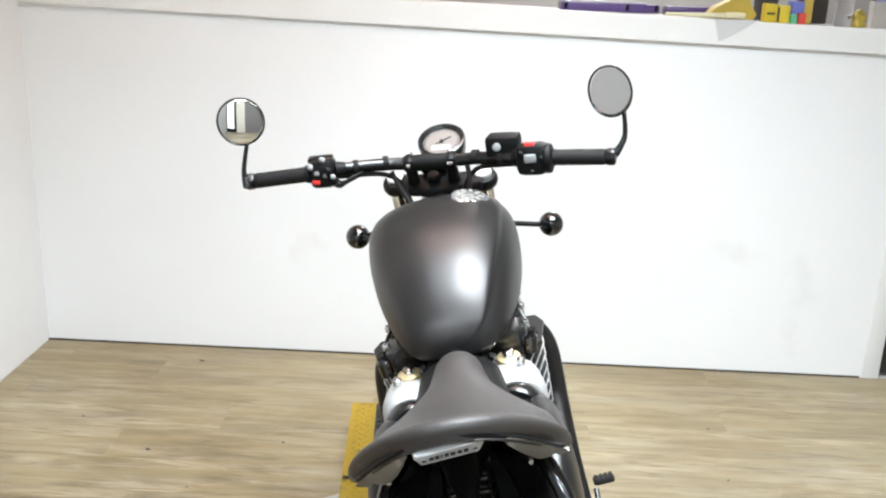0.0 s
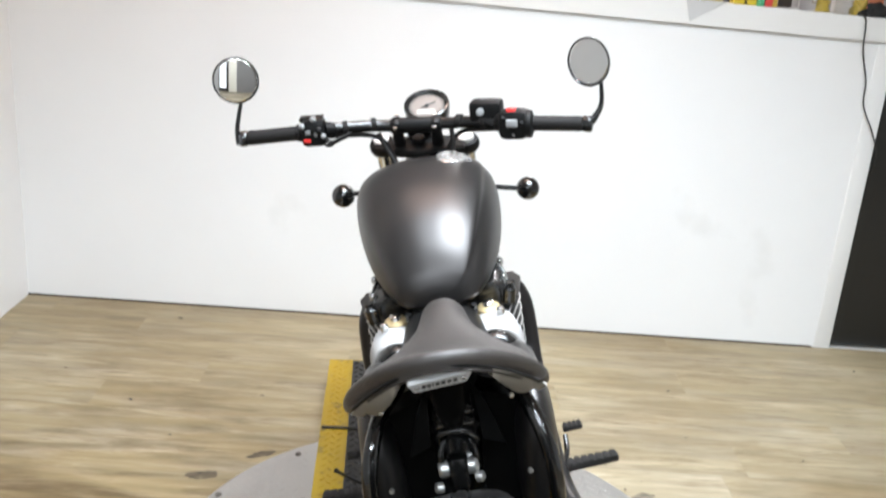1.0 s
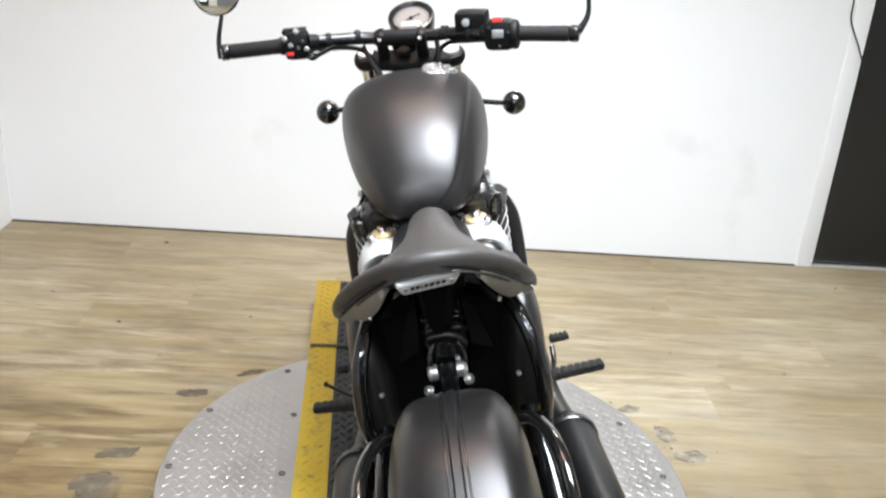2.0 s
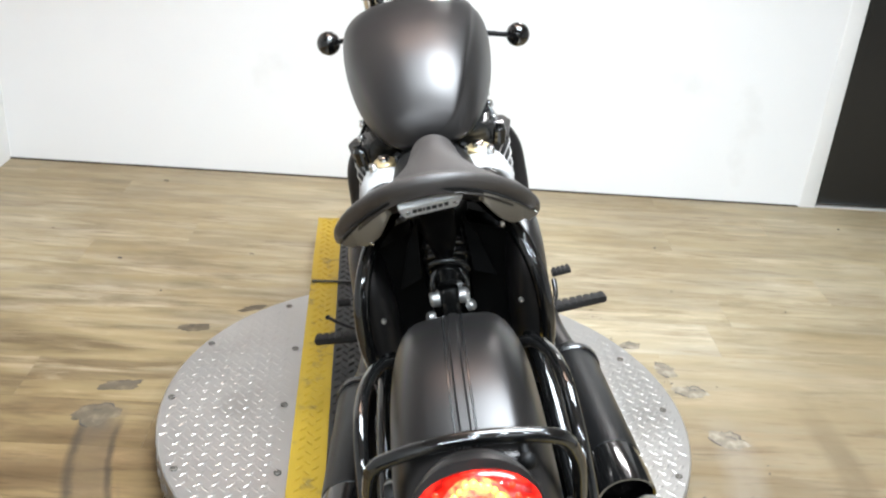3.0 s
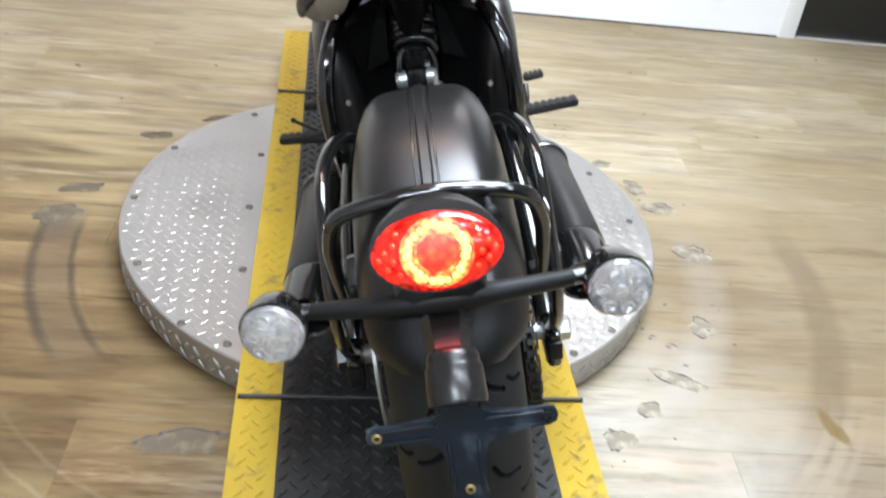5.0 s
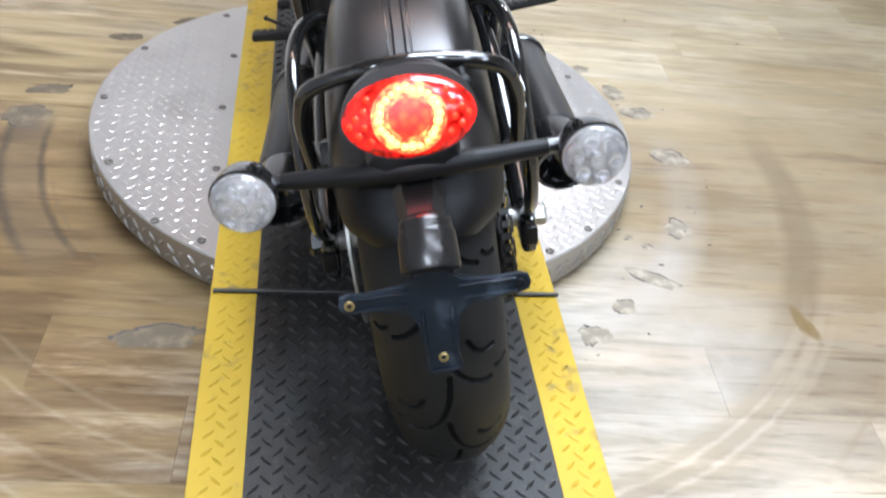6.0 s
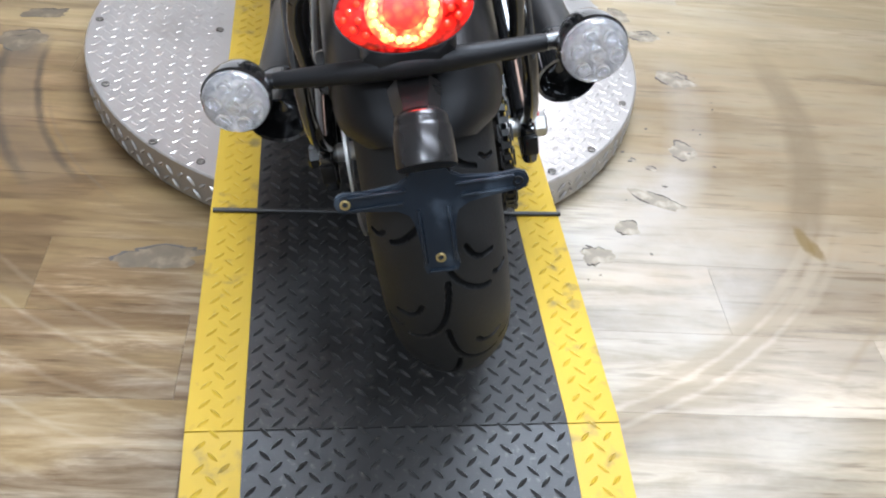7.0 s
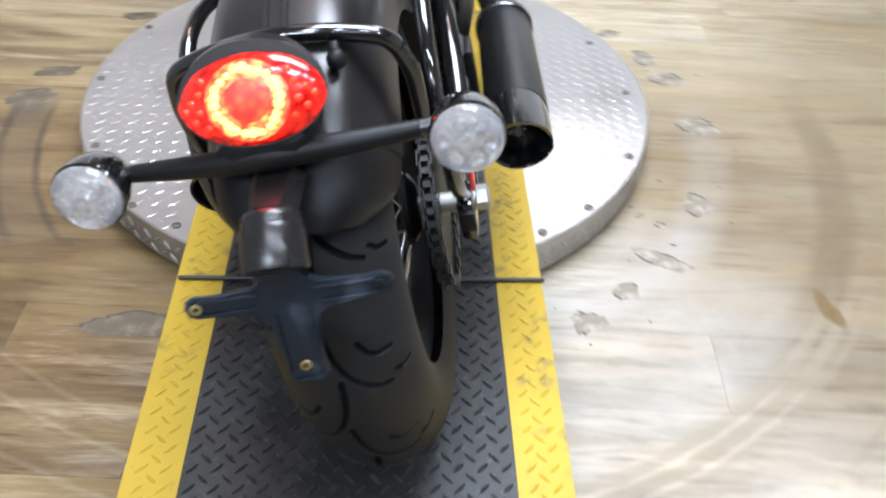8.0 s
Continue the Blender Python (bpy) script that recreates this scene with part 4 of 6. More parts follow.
# -- wheels --
def tyre_mesh(radius, width, height, around, across, grooves):
    """A tyre with its tread cut in: grooves are lines of (distance round, distance across), repeated."""
    pitch = 2 * math.pi * radius / round(2 * math.pi * radius / 0.155)
    th = np.linspace(0, 2 * math.pi, around, endpoint=False)
    q = np.linspace(-1, 1, across)
    ang = q * radians(118)
    half = width / 2
    # rounded crown with upright sidewalls
    x = half * np.sin(np.clip(ang, -math.pi, math.pi)) * (1 - 0.04 * np.cos(ang * 2))
    drop = height * (1 - np.cos(ang)) / (1 - math.cos(radians(118)))
    arc = np.concatenate([[0], np.cumsum(np.hypot(np.diff(x), np.diff(drop)))])
    arc = arc - arc[across // 2]
    s, a = np.meshgrid(th * radius, arc, indexing="ij")
    best = np.full(s.shape, 1.0)
    for line in grooves:
        for sign, off in ((1, 0.0), (-1, pitch * 0.5)):
            pts = curve([(off - p, sign * w, 0) for p, w in line], 4)
            for i in range(len(pts) - 1):
                ax, ay = pts[i].x, pts[i].y
                bx, by = pts[i + 1].x, pts[i + 1].y
                ds = (s - ax + pitch / 2) % pitch - pitch / 2
                da, ux, uy = a - ay, bx - ax, by - ay
                k = np.clip((ds * ux + da * uy) / (ux * ux + uy * uy + 1e-12), 0, 1)
                best = np.minimum(best, np.hypot(ds - k * ux, da - k * uy))
    dent = np.clip((0.0040 - best) / 0.0022, 0, 1)
    dent = 0.007 * dent * dent * (3 - 2 * dent)
    r = radius - drop[None, :] - dent
    xx = np.broadcast_to(x[None, :], r.shape)
    vs = np.stack([xx, -r * np.sin(th)[:, None], -r * np.cos(th)[:, None]], -1).reshape(-1, 3)
    i, j = np.meshgrid(np.arange(around), np.arange(across - 1), indexing="ij")
    k = (i + 1) % around
    fs = np.stack([i * across + j, k * across + j, k * across + j + 1, i * across + j + 1], -1).reshape(-1, 4)
    data = bpy.data.meshes.new("tyre")
    data.from_pydata(vs.tolist(), [], fs.tolist())
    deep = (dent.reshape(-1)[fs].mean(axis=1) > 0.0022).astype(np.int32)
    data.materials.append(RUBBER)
    data.materials.append(RUBBER_SHADED)
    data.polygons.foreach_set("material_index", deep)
    data.update()
    return data


TREAD = [
    [(0.000, -0.004), (0.030, -0.001), (0.058, 0.006), (0.082, 0.020), (0.098, 0.040), (0.103, 0.056)],
    [(0.036, 0.030), (0.050, 0.038), (0.057, 0.050), (0.057, 0.066)],
    [(0.092, 0.066), (0.097, 0.076), (0.094, 0.090)],
]


def wheel(name, centre, radius, width, height, rim_r, m, around, across):
    """Tyre, rim with spokes, hub."""
    b = NEW()
    turned(b, [(-width * 0.36, rim_r + 0.008), (-width * 0.30, rim_r - 0.006), (-width * 0.1, rim_r - 0.020), (width * 0.1, rim_r - 0.020), (width * 0.30, rim_r - 0.006), (width * 0.36, rim_r + 0.008), (width * 0.33, rim_r + 0.010), (width * 0.1, rim_r - 0.012), (-width * 0.1, rim_r - 0.012), (-width * 0.33, rim_r + 0.010)], (0, 0, 0), (1, 0, 0), 72)
    bmesh.ops.delete(b, geom=[f for f in b.faces if len(f.verts) > 4], context="FACES")
    rim = part("%s_wheel" % name, b, MATT, bike, "satin black spoked wheel", 40, m @ Matrix.Translation(centre))
    put_mesh("tyre", tyre_mesh(radius, width, height, around, across, TREAD), RUBBER, rim, "black treaded rubber tyre", 50)
    b = NEW()
    turned(b, [(-0.075, 0.030), (-0.065, 0.045), (-0.055, 0.045), (-0.045, 0.030), (0.045, 0.030), (0.055, 0.045), (0.065, 0.045), (0.075, 0.030)], (0, 0, 0), (1, 0, 0), 32)
    part("hub", b, SOFT_GLOSS, rim, "black hub", 40)
    for k in range(36):
        side = 1 if k % 2 else -1
        a0 = 2 * math.pi * k / 36
        a1 = a0 + (0.55 if (k // 2) % 2 else -0.55)
        p = Vector((side * 0.058, 0.043 * math.cos(a1), 0.043 * math.sin(a1)))
        q = Vector((side * 0.012, (rim_r - 0.016) * math.cos(a0), (rim_r - 0.016) * math.sin(a0)))
        if k == 0:
            b = NEW()
            tube(b, [(0, 0, 0), (0, 0, (q - p).length)], 0.002, 6, raw=True)
            spoke_mesh = baked("spoke", b)
        d = (q - p).to_track_quat("Z", "Y").to_matrix().to_4x4()
        put_mesh("spoke", spoke_mesh, STEEL, rim, "", 60, Matrix.Translation(p) @ d)
    return rim


wheel("rear", (0, 0, R_WHEEL), R_WHEEL, 0.152, 0.120, 0.198, Matrix(), 2000, 240)
wheel("front", (0, 1.51, 0.318), 0.318, 0.128, 0.10, 0.206, STEER, 300, 48)
b = NEW()
turned(b, [(-0.158, 0.010), (-0.15, 0.0135), (0.150, 0.0135), (0.152, 0.0095), (0.158, 0.0095)], (0, 0, R_WHEEL), (1, 0, 0), 20)
part("rear_axle", b, SCREW, bike, "bright steel axle")
for side in (1, -1):
    b = NEW()
    turned(b, [(0, 0.017), (0.013, 0.017), (0.016, 0.013), (0.016, 0.0105)], (side * 0.151, 0, R_WHEEL), (side, 0, 0), 6)
    part("axle_nut", b, SCREW if side > 0 else SOFT_GLOSS, bike, "hexagonal axle nut", 20)
    b = NEW()
    block(b, (side * 0.137, -0.004, R_WHEEL - 0.002), (0.022, 0.085, 0.062), 0.008)
    part("axle_plate", b, GLOSS, bike)
    b = NEW()
    block(b, (side * 0.138, -0.049, R_WHEEL + 0.004), (0.020, 0.010, 0.030), 0.003)
    part("chain_adjuster", b, MATT, bike)
b = NEW()
block(b, (0.151, -0.022, 0.384), (0.006, 0.010, 0.056), 0.002)
part("red_strip", b, RED_STRIP, bike, "narrow red strip above the axle nut")
# sprocket and chain on the right
b = NEW()
ring = []
for k in range(90):
    a = 2 * math.pi * k / 90
    r = 0.098 + (0.006 if k % 2 else 0.0)
    ring.append((math.cos(a) * r, math.sin(a) * r))
loft(b, [[Vector((0.098 + d, y, R_WHEEL + z)) for y, z in ring] for d in (0.0, 0.006)])
part("sprocket", b, MATT, bike, "dark toothed sprocket", 20)
path = []
for k in range(25):
    a = radians(90 + 180 * k / 24)
    path.append((0.104 * math.cos(a), R_WHEEL + 0.104 * math.sin(a)))
path = [(0.62 - 0.62 * k / 30, 0.372 + (R_WHEEL + 0.104 - 0.372) * k / 30) for k in range(30)] + path + [(0.62 * k / 30, R_WHEEL - 0.104 + (0.298 - R_WHEEL + 0.104) * k / 30) for k in range(1, 31)]
b = NEW()
pts = [Vector((0, y, z)) for y, z in path]
length = [0.0]
for p, q in zip(pts, pts[1:]):
    length.append(length[-1] + (q - p).length)
n_links = int(length[-1] / 0.0159)
for k in range(n_links):
    s = k * 0.0159 + 0.008
    i = max(j for j in range(len(length)) if length[j] <= s)
    i = min(i, len(pts) - 2)
    c = pts[i].lerp(pts[i + 1], (s - length[i]) / (length[i + 1] - length[i]))
    d = (pts[i + 1] - pts[i]).normalized()
    m = Matrix.Rotation(math.atan2(d.z, d.y), 4, "X")
    off = 0.0085 if k % 2 else 0.0055
    for side in (1, -1):
        block(b, (0.101 + side * off, c.y, c.z), (0.002, 0.0225, 0.0145), 0, m)
    block(b, (0.101, c.y, c.z), (0.009, 0.008, 0.009), 0, m)
part("drive_chain", b, material("oiled_chain_steel", (0.018, 0.0172, 0.0165), 0.48, 0.4, vary=0.4), bike, "dark oiled drive chain", 20)
b = NEW()
turned(b, [(0, 0.120), (0.004, 0.120), (0.004, 0.085), (0, 0.085)], (-0.10, 0, R_WHEEL), (-1, 0, 0), 64)
bmesh.ops.delete(b, geom=[f for f in b.faces if len(f.verts) > 4], context="FACES")
part("brake_disc", b, SCREW, bike, "dull steel brake disc", 30)
b = NEW()
block(b, (-0.112, 0.085, R_WHEEL + 0.075), (0.05, 0.10, 0.065), 0.012, pose(0, 0, 0, -35))
part("brake_caliper", b, SOFT_GLOSS, bike)

# -- rear mudguard --
F_C, F_R = Vector((0, 0.004, R_WHEEL)), 0.358


def fender_ring(a, half, drop, thick=0.003, r=F_R):
    """A cross-section of the mudguard at an angle a back from upright, with turned-down sides."""
    out, n = [], 20
    radial = Vector((0, -math.sin(a), math.cos(a)))
    for lay in (0, 1):
        row = []
        for k in range(n + 1):
            f = -1 + 2 * k / n
            bend = abs(f)
            x = half * math.copysign(1 - (1 - bend) ** 1.45 if bend < 1 else 1, f)
            h = -drop * max(0.0, (bend - 0.36) / 0.64) ** 2.1 - 0.024 * bend**2
            if lay:
                x *= (half - thick) / half
                h -= thick
            row.append(F_C + radial * (r + h) + Vector((x, 0, 0)))
        out += row if lay == 0 else row[::-1]
    return out


b = NEW()
rows = stations([(radians(-54), 0.086, 0.040), (radians(-51), 0.096, 0.060), (radians(-45), 0.1, 0.078), (radians(-25), 0.1, 0.086), (radians(0), 0.099, 0.088), (radians(25), 0.100, 0.088), (radians(37), 0.099, 0.086), (radians(40), 0.098, 0.085)], 6)
loft(b, [fender_ring(a, h, d) for a, h, d in rows])
fender = part("rear_mudguard", b, SATIN, bike, "satin black rear mudguard with a raised centre strip", 45)
# the mudguard's tail, blackened for the shade under the lamp bar
b = NEW()
rows = stations([(radians(39.6), 0.0965, 0.083), (radians(45), 0.094, 0.076), (radians(50), 0.084, 0.060), (radians(54), 0.058, 0.032)], 6)
loft(b, [fender_ring(a, h, d, r=F_R - 0.002) for a, h, d in rows])
part("mudguard_tail", b, MATT, fender, "matt black tail of the mudguard, the lamp bar's shade in its colour", 45)
for off, wid, hi in ((0.0, 0.010, 0.0022), (-0.0125, 0.0022, 0.0012), (0.0125, 0.0022, 0.0012)):
    b = NEW()
    line = []
    for k in range(41):
        a = radians(-51 + 90 * k / 40)
        radial = Vector((0, -math.sin(a), math.cos(a)))
        q = F_C + radial * (F_R + 0.0002) + Vector((off, 0, 0))
        side = Vector((1, 0, 0))
        line.append([q - side * wid / 1 * 0.5 * 1.6 - radial * 0.001, q - side * wid * 0.5 + radial * hi, q + side * wid * 0.5 + radial * hi, q + side * wid * 0.8 - radial * 0.001])
    loft(b, line)
    part("mudguard_strip" if off == 0 else "mudguard_bead", b, SATIN if off == 0 else SOFT_GLOSS, fender, "", 30)

# stays and hoop
for side in (1, -1):
    b = NEW()
    tube(b, [(0.092, 0.21, 0.552), (0.110, 0.155, 0.586), (0.125, 0.09, 0.606), (0.132, 0.03, 0.609), (0.134, -0.02, 0.597), (0.135, -0.07, 0.556), (0.136, -0.098, 0.49), (0.137, -0.08, 0.41), (0.137, -0.02, 0.345)], 0.0095, 14)
    part("mudguard_stay", sided(side, b), GLOSS, bike, "gloss black tubular stay")
    b = NEW()
    tube(b, [(0.137, 0.0, R_WHEEL + 0.02), (0.139, 0.14, 0.375), (0.134, 0.27, 0.425), (0.120, 0.40, 0.46), (0.10, 0.48, 0.47)], 0.0145, 16)
    part("swing_tube", sided(side, b), GLOSS, bike, "gloss black swing-arm tube")
    b = NEW()
    tube(b, [(0.137, 0.0, R_WHEEL), (0.135, 0.25, 0.335), (0.12, 0.55, 0.355)], 0.019, 16, flat=0.75)
    part("swing_arm", sided(side, b), GLOSS, bike, "gloss black swing arm")
    b = NEW()
    tube(b, [(0.120, -0.104, 0.512), (0.122, -0.111, 0.550), (0.122, -0.118, 0.590), (0.114, -0.127, 0.624)], 0.0088, 14)
    part("hoop_leg", sided(side, b), GLOSS, bike)
    b = NEW()
    block(b, (0.113, -0.100, 0.508), (0.018, 0.020, 0.020), 0.006)
    part("hoop_bracket", sided(side, b), MATT, bike)
b = NEW()
tube(b, [(0.114, -0.127, 0.624), (0.100, -0.132, 0.641), (0.056, -0.138, 0.656), (0, -0.140, 0.662), (-0.056, -0.138, 0.656), (-0.100, -0.132, 0.641), (-0.114, -0.127, 0.624)], 0.0092, 16, 8)
part("mudguard_hoop", b, GLOSS, bike, "gloss black bent hoop over the mudguard")

b = NEW()
ball(b, (0.062, -0.168, 0.643), (0.010, 0.010, 0.010), None, 16, 10)
tube(b, [(0.062, -0.168, 0.643), (0.060, -0.154, 0.652)], 0.006, 10)
part("hoop_bolt", b, MATT, bike, "black domed bolt")

# -- tail lamp --
lamp_m = pose(0.002, -0.259, 0.668, 62, 0, 0) @ Matrix.Diagonal((1.04, 1.04, 1.0, 1))   # local y up the lens, z out of it
b = NEW()
rings = []
for d, k in ((0.0, 0.6), (0.012, 0.86), (0.024, 0.98), (0.030, 1.0)):
    rings.append([Vector((0.0640 * k * math.copysign(abs(math.cos(a)) ** 0.92, math.cos(a)), 0.0388 * k * math.copysign(abs(math.sin(a)) ** 1.12, math.sin(a)) + (0.018 * (1 - d / 0.03)) + (0.009 * max(0, math.sin(a))), -0.036 + d * 1.2)) for a in [2 * math.pi * i / 48 for i in range(48)]])
loft(b, rings)
part("tail_lamp_housing", b, SATIN, bike, "satin black oval tail lamp shell", 40, lamp_m)
b = NEW()
rings = []
for k in range(9):
    f = k / 8 * radians(84)
    c, s = math.cos(f), math.sin(f)
    rings.append([Vector((0.0625 * c * math.copysign(abs(math.cos(a)) ** 0.9, math.cos(a)), 0.0375 * c * math.copysign(abs(math.sin(a)) ** 1.15, math.sin(a)), 0.0 + 0.017 * s)) for a in [2 * math.pi * i / 48 for i in range(48)]])
loft(b, rings)
lens = part("tail_lamp_lens", b, LENS_RED, bike, "lit red oval lens with a glowing ring", 60, lamp_m)
# the glowing ring and core follow the lens
def on_lens(x, y):
    f = 1 - (x / 0.0625) ** 2 - (y / 0.0375) ** 2
    return 0.017 * math.sqrt(max(0.02, f))


b = NEW()
bmesh.ops.create_icosphere(b, subdivisions=2, radius=0.0046)
bead_mesh = baked("lamp_bead", b)
b = NEW()
bmesh.ops.create_icosphere(b, subdivisions=2, radius=0.0036)
dim_mesh = baked("lamp_bead", b)
bead_rng = random.Random(5)
for k in range(24):
    a = 2 * math.pi * (k + bead_rng.uniform(-0.12, 0.12)) / 24
    r, size = 0.0265 + bead_rng.uniform(-0.0010, 0.0012), bead_rng.uniform(0.68, 1.08)
    x, y = r * math.cos(a), r * 0.96 * math.sin(a)
    put_mesh("lamp_bead", bead_mesh, LED_HOT, lens, "", 60, pose(x, y, on_lens(x, y) - 0.0005) @ Matrix.Scale(size, 4))
b = NEW()
rings = []
for r in (0.0185, 0.0225, 0.0265, 0.0305, 0.0345):
    rings.append([Vector((r * math.cos(a), r * 0.96 * math.sin(a), on_lens(r * math.cos(a), r * 0.96 * math.sin(a)) + 0.0007)) for a in [2 * math.pi * i / 48 for i in range(48)]])
loft(b, rings, caps=False)
part("lamp_ring", b, LED_RING, lens, "glowing orange ring", 60)
b = NEW()
rings = []
for r in (0.00002, 0.008, 0.014, 0.0182):
    rings.append([Vector((r * math.cos(a), r * 0.96 * math.sin(a), on_lens(r * math.cos(a), r * 0.96 * math.sin(a)) + 0.0006)) for a in [2 * math.pi * i / 32 for i in range(32)]])
loft(b, rings, caps=False)
part("lamp_core", b, LED_CORE, lens, "", 60)
for side in (1, -1):
    for x, y in ((0.040, 0.010), (0.041, -0.004), (0.048, 0.004), (0.047, -0.011), (0.054, -0.002), (0.036, 0.020), (0.036, -0.017)):
        put_mesh("lamp_bead", dim_mesh, LED_DIM, lens, "", 60, pose(side * x, y, on_lens(x, y) - 0.0015))

# bar carrying the rear indicators
b = NEW()
tube(b, [(-0.134, -0.246, 0.604), (-0.06, -0.262, 0.611), (0, -0.267, 0.614), (0.06, -0.262, 0.611), (0.134, -0.246, 0.604)], [0.0085, 0.0115, 0.0135, 0.0115, 0.0085], 16)
part("indicator_bar", b, MATT, bike, "matt black indicator bar")
b = NEW()
loft(b, [super_ring(v, a, mid, top, low, 2.2, 32) for v, a, mid, top, low in [(-0.276, 0.030, 0.618, 0.628, 0.606), (-0.268, 0.046, 0.618, 0.640, 0.598), (-0.235, 0.048, 0.620, 0.655, 0.592), (-0.19, 0.046, 0.625, 0.655, 0.595)]])
part("lamp_mount", b, PIPE_BLACK, bike, "matt black lamp mount")
for side in (1, -1):
    c = Vector((0.1765 if side > 0 else -0.1715, -0.268, 0.604))
    ax = Vector((side * 0.05, -0.98, 0.11)).normalized()
    b = NEW()
    tube(b, [(side * 0.118, -0.248, 0.604), (side * 0.16, -0.243, 0.604)], 0.0085, 14)
    part("indicator_stalk", b, SOFT_GLOSS, bike)
    b = NEW()
    turned(b, [(-0.058, 0.004), (-0.054, 0.012), (-0.044, 0.021), (-0.028, 0.029), (-0.010, 0.0335), (0.002, 0.0345), (0.004, 0.033)], c, ax, 36)
    shell = part("rear_indicator", b, GLOSS, bike, "gloss black bullet indicator with a clear lens")
    b = NEW()
    turned(b, [(0.0045, 0.0325), (0.010, 0.0318), (0.016, 0.027), (0.020, 0.018), (0.022, 0.006), (0.0221, 0.001)], c, ax, 36)
    part("indicator_lens", b, CLEAR_LENS, shell, "clear faceted lens")
    b = NEW()
    turned(b, [(0.0042, 0.031), (-0.004, 0.02), (-0.008, 0.008), (0.004, 0.006), (0.007, 0.002)], c, ax, 12)
    part("reflector", b, REFLECTOR, shell, "", 15)
    up = ax.orthogonal().normalized()
    for k in range(7):
        r = 0.0 if k == 6 else 0.019
        d = Matrix.Rotation(2 * math.pi * k / 6, 3, ax) @ up
        b = NEW()
        ball(b, c + ax * (0.013 if r else 0.018) + d * r, 0.0072, None, 12, 8)
        part("lens_facet", b, CLEAR_LENS, shell, "", 60)

# number plate bracket and its lamp
b = NEW()
loft(b, [[Vector((x * w, -0.262 - 0.085 * f, 0.585 - 0.01 * f + z * h)) for x, z in ((-1, 0), (-0.6, 1), (0.6, 1), (1, 0), (0.6, -1), (-0.6, -1))] for f, w, h in ((0, 0.027, 0.012), (0.3, 0.0245, 0.016), (0.55, 0.0205, 0.018), (0.78, 0.0205, 0.018))])
part("plate_lamp_neck", b, LAMP_BLACK, bike, "", 30)
ax = Vector((0, -0.74, -0.673)).normalized()
b = NEW()
turned(b, [(-0.008, 0.018), (-0.003, 0.0245), (0.003, 0.0262), (0.006, 0.0255), (0.008, 0.0265), (0.012, 0.0280), (0.042, 0.0290), (0.046, 0.0280), (0.047, 0.021)], (0.003, -0.325, 0.590), ax, 36)
part("plate_lamp", b, LAMP_BLACK, bike, "semi-gloss black cylindrical plate lamp")
bracket_m = pose(0.003, -0.357, 0.528, 74, 0, 0)
b = NEW()
half = [(0.016, 0.028), (0.020, 0.016), (0.030, 0.010), (0.060, 0.0085), (0.084, 0.0105), (0.0915, 0.0075), (0.0940, 0.0), (0.0915, -0.0075), (0.084, -0.0105), (0.058, -0.0095), (0.034, -0.013), (0.0225, -0.020), (0.0180, -0.034), (0.0172, -0.068), (0.0185, -0.082), (0.015, -0.0875)]
outline = [(-x, y) for x, y in half[::-1]] + half
loft(b, [[Vector((x, y, z)) for x, y in outline] for z in (-0.005, 0.003)])
bmesh.ops.bevel(b, geom=[e for e in b.edges if abs(e.verts[0].co.z - e.verts[1].co.z) < 1e-6], offset=0.0016, segments=2, affect="EDGES")
bracket = part("plate_bracket", b, BRACKET, bike, "dark blue-grey T-shaped number plate bracket", 35, bracket_m)
for size, at in (((0.056, 0.0035, 0.004), (-0.052, 0.0062, 0.004)), ((0.056, 0.0035, 0.004), (0.052, 0.0062, 0.004)), ((0.052, 0.0035, 0.004), (-0.054, -0.0065, 0.004)), ((0.052, 0.0035, 0.004), (0.054, -0.0065, 0.004)), ((0.0035, 0.060, 0.004), (-0.0145, -0.045, 0.004)), ((0.0035, 0.060, 0.004), (0.0145, -0.045, 0.004)), ((0.026, 0.0035, 0.004), (0, -0.084, 0.004))):
    b = NEW()
    block(b, at, size, 0.0015)
    part("bracket_rib", b, BRACKET, bracket)
for x, y in ((-0.083, 0.0), (0.083, 0.0), (0, -0.070)):
    b = NEW()
    turned(b, [(0, 0.0052), (0.002, 0.0052), (0.0026, 0.0045), (0.0026, 0.003), (0.0005, 0.0028)], (x, y, 0.0022), (0, 0, 1), 18)
    part("bracket_screw" if x <= 0 else "bracket_eyelet", b, BRASS if x <= 0 else MATT, bracket, "small brass screw" if x <= 0 else "")

# -- shock absorber under the saddle --
b = NEW()
tube(b, [(0.002, 0.335, 0.60), (0.002, 0.43, 0.665), (0.002, 0.52, 0.72)], 0.020, 20)
part("shock_body", b, GLOSS, bike)
# sleeve added to keep the spring's inside dark
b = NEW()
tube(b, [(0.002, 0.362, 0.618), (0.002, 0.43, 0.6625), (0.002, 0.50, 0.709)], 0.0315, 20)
part("shock_sleeve", b, SHADED_BLACK, bike)
b = NEW()
coil = []
d = Vector((0, 0.66, 0.44)).normalized()
u1, u2 = Vector((1, 0, 0)), Vector((1, 0, 0)).cross(d)
for k in range(150):
    a = 2 * math.pi * k / 22
    coil.append(Vector((0.002, 0.355, 0.612)) + d * (0.16 * k / 149) + 0.031 * (math.cos(a) * u1 + math.sin(a) * u2))
tube(b, coil, 0.0055, 8, raw=True)
part("shock_spring", b, SOFT_GLOSS, bike, "black coil spring", 60)
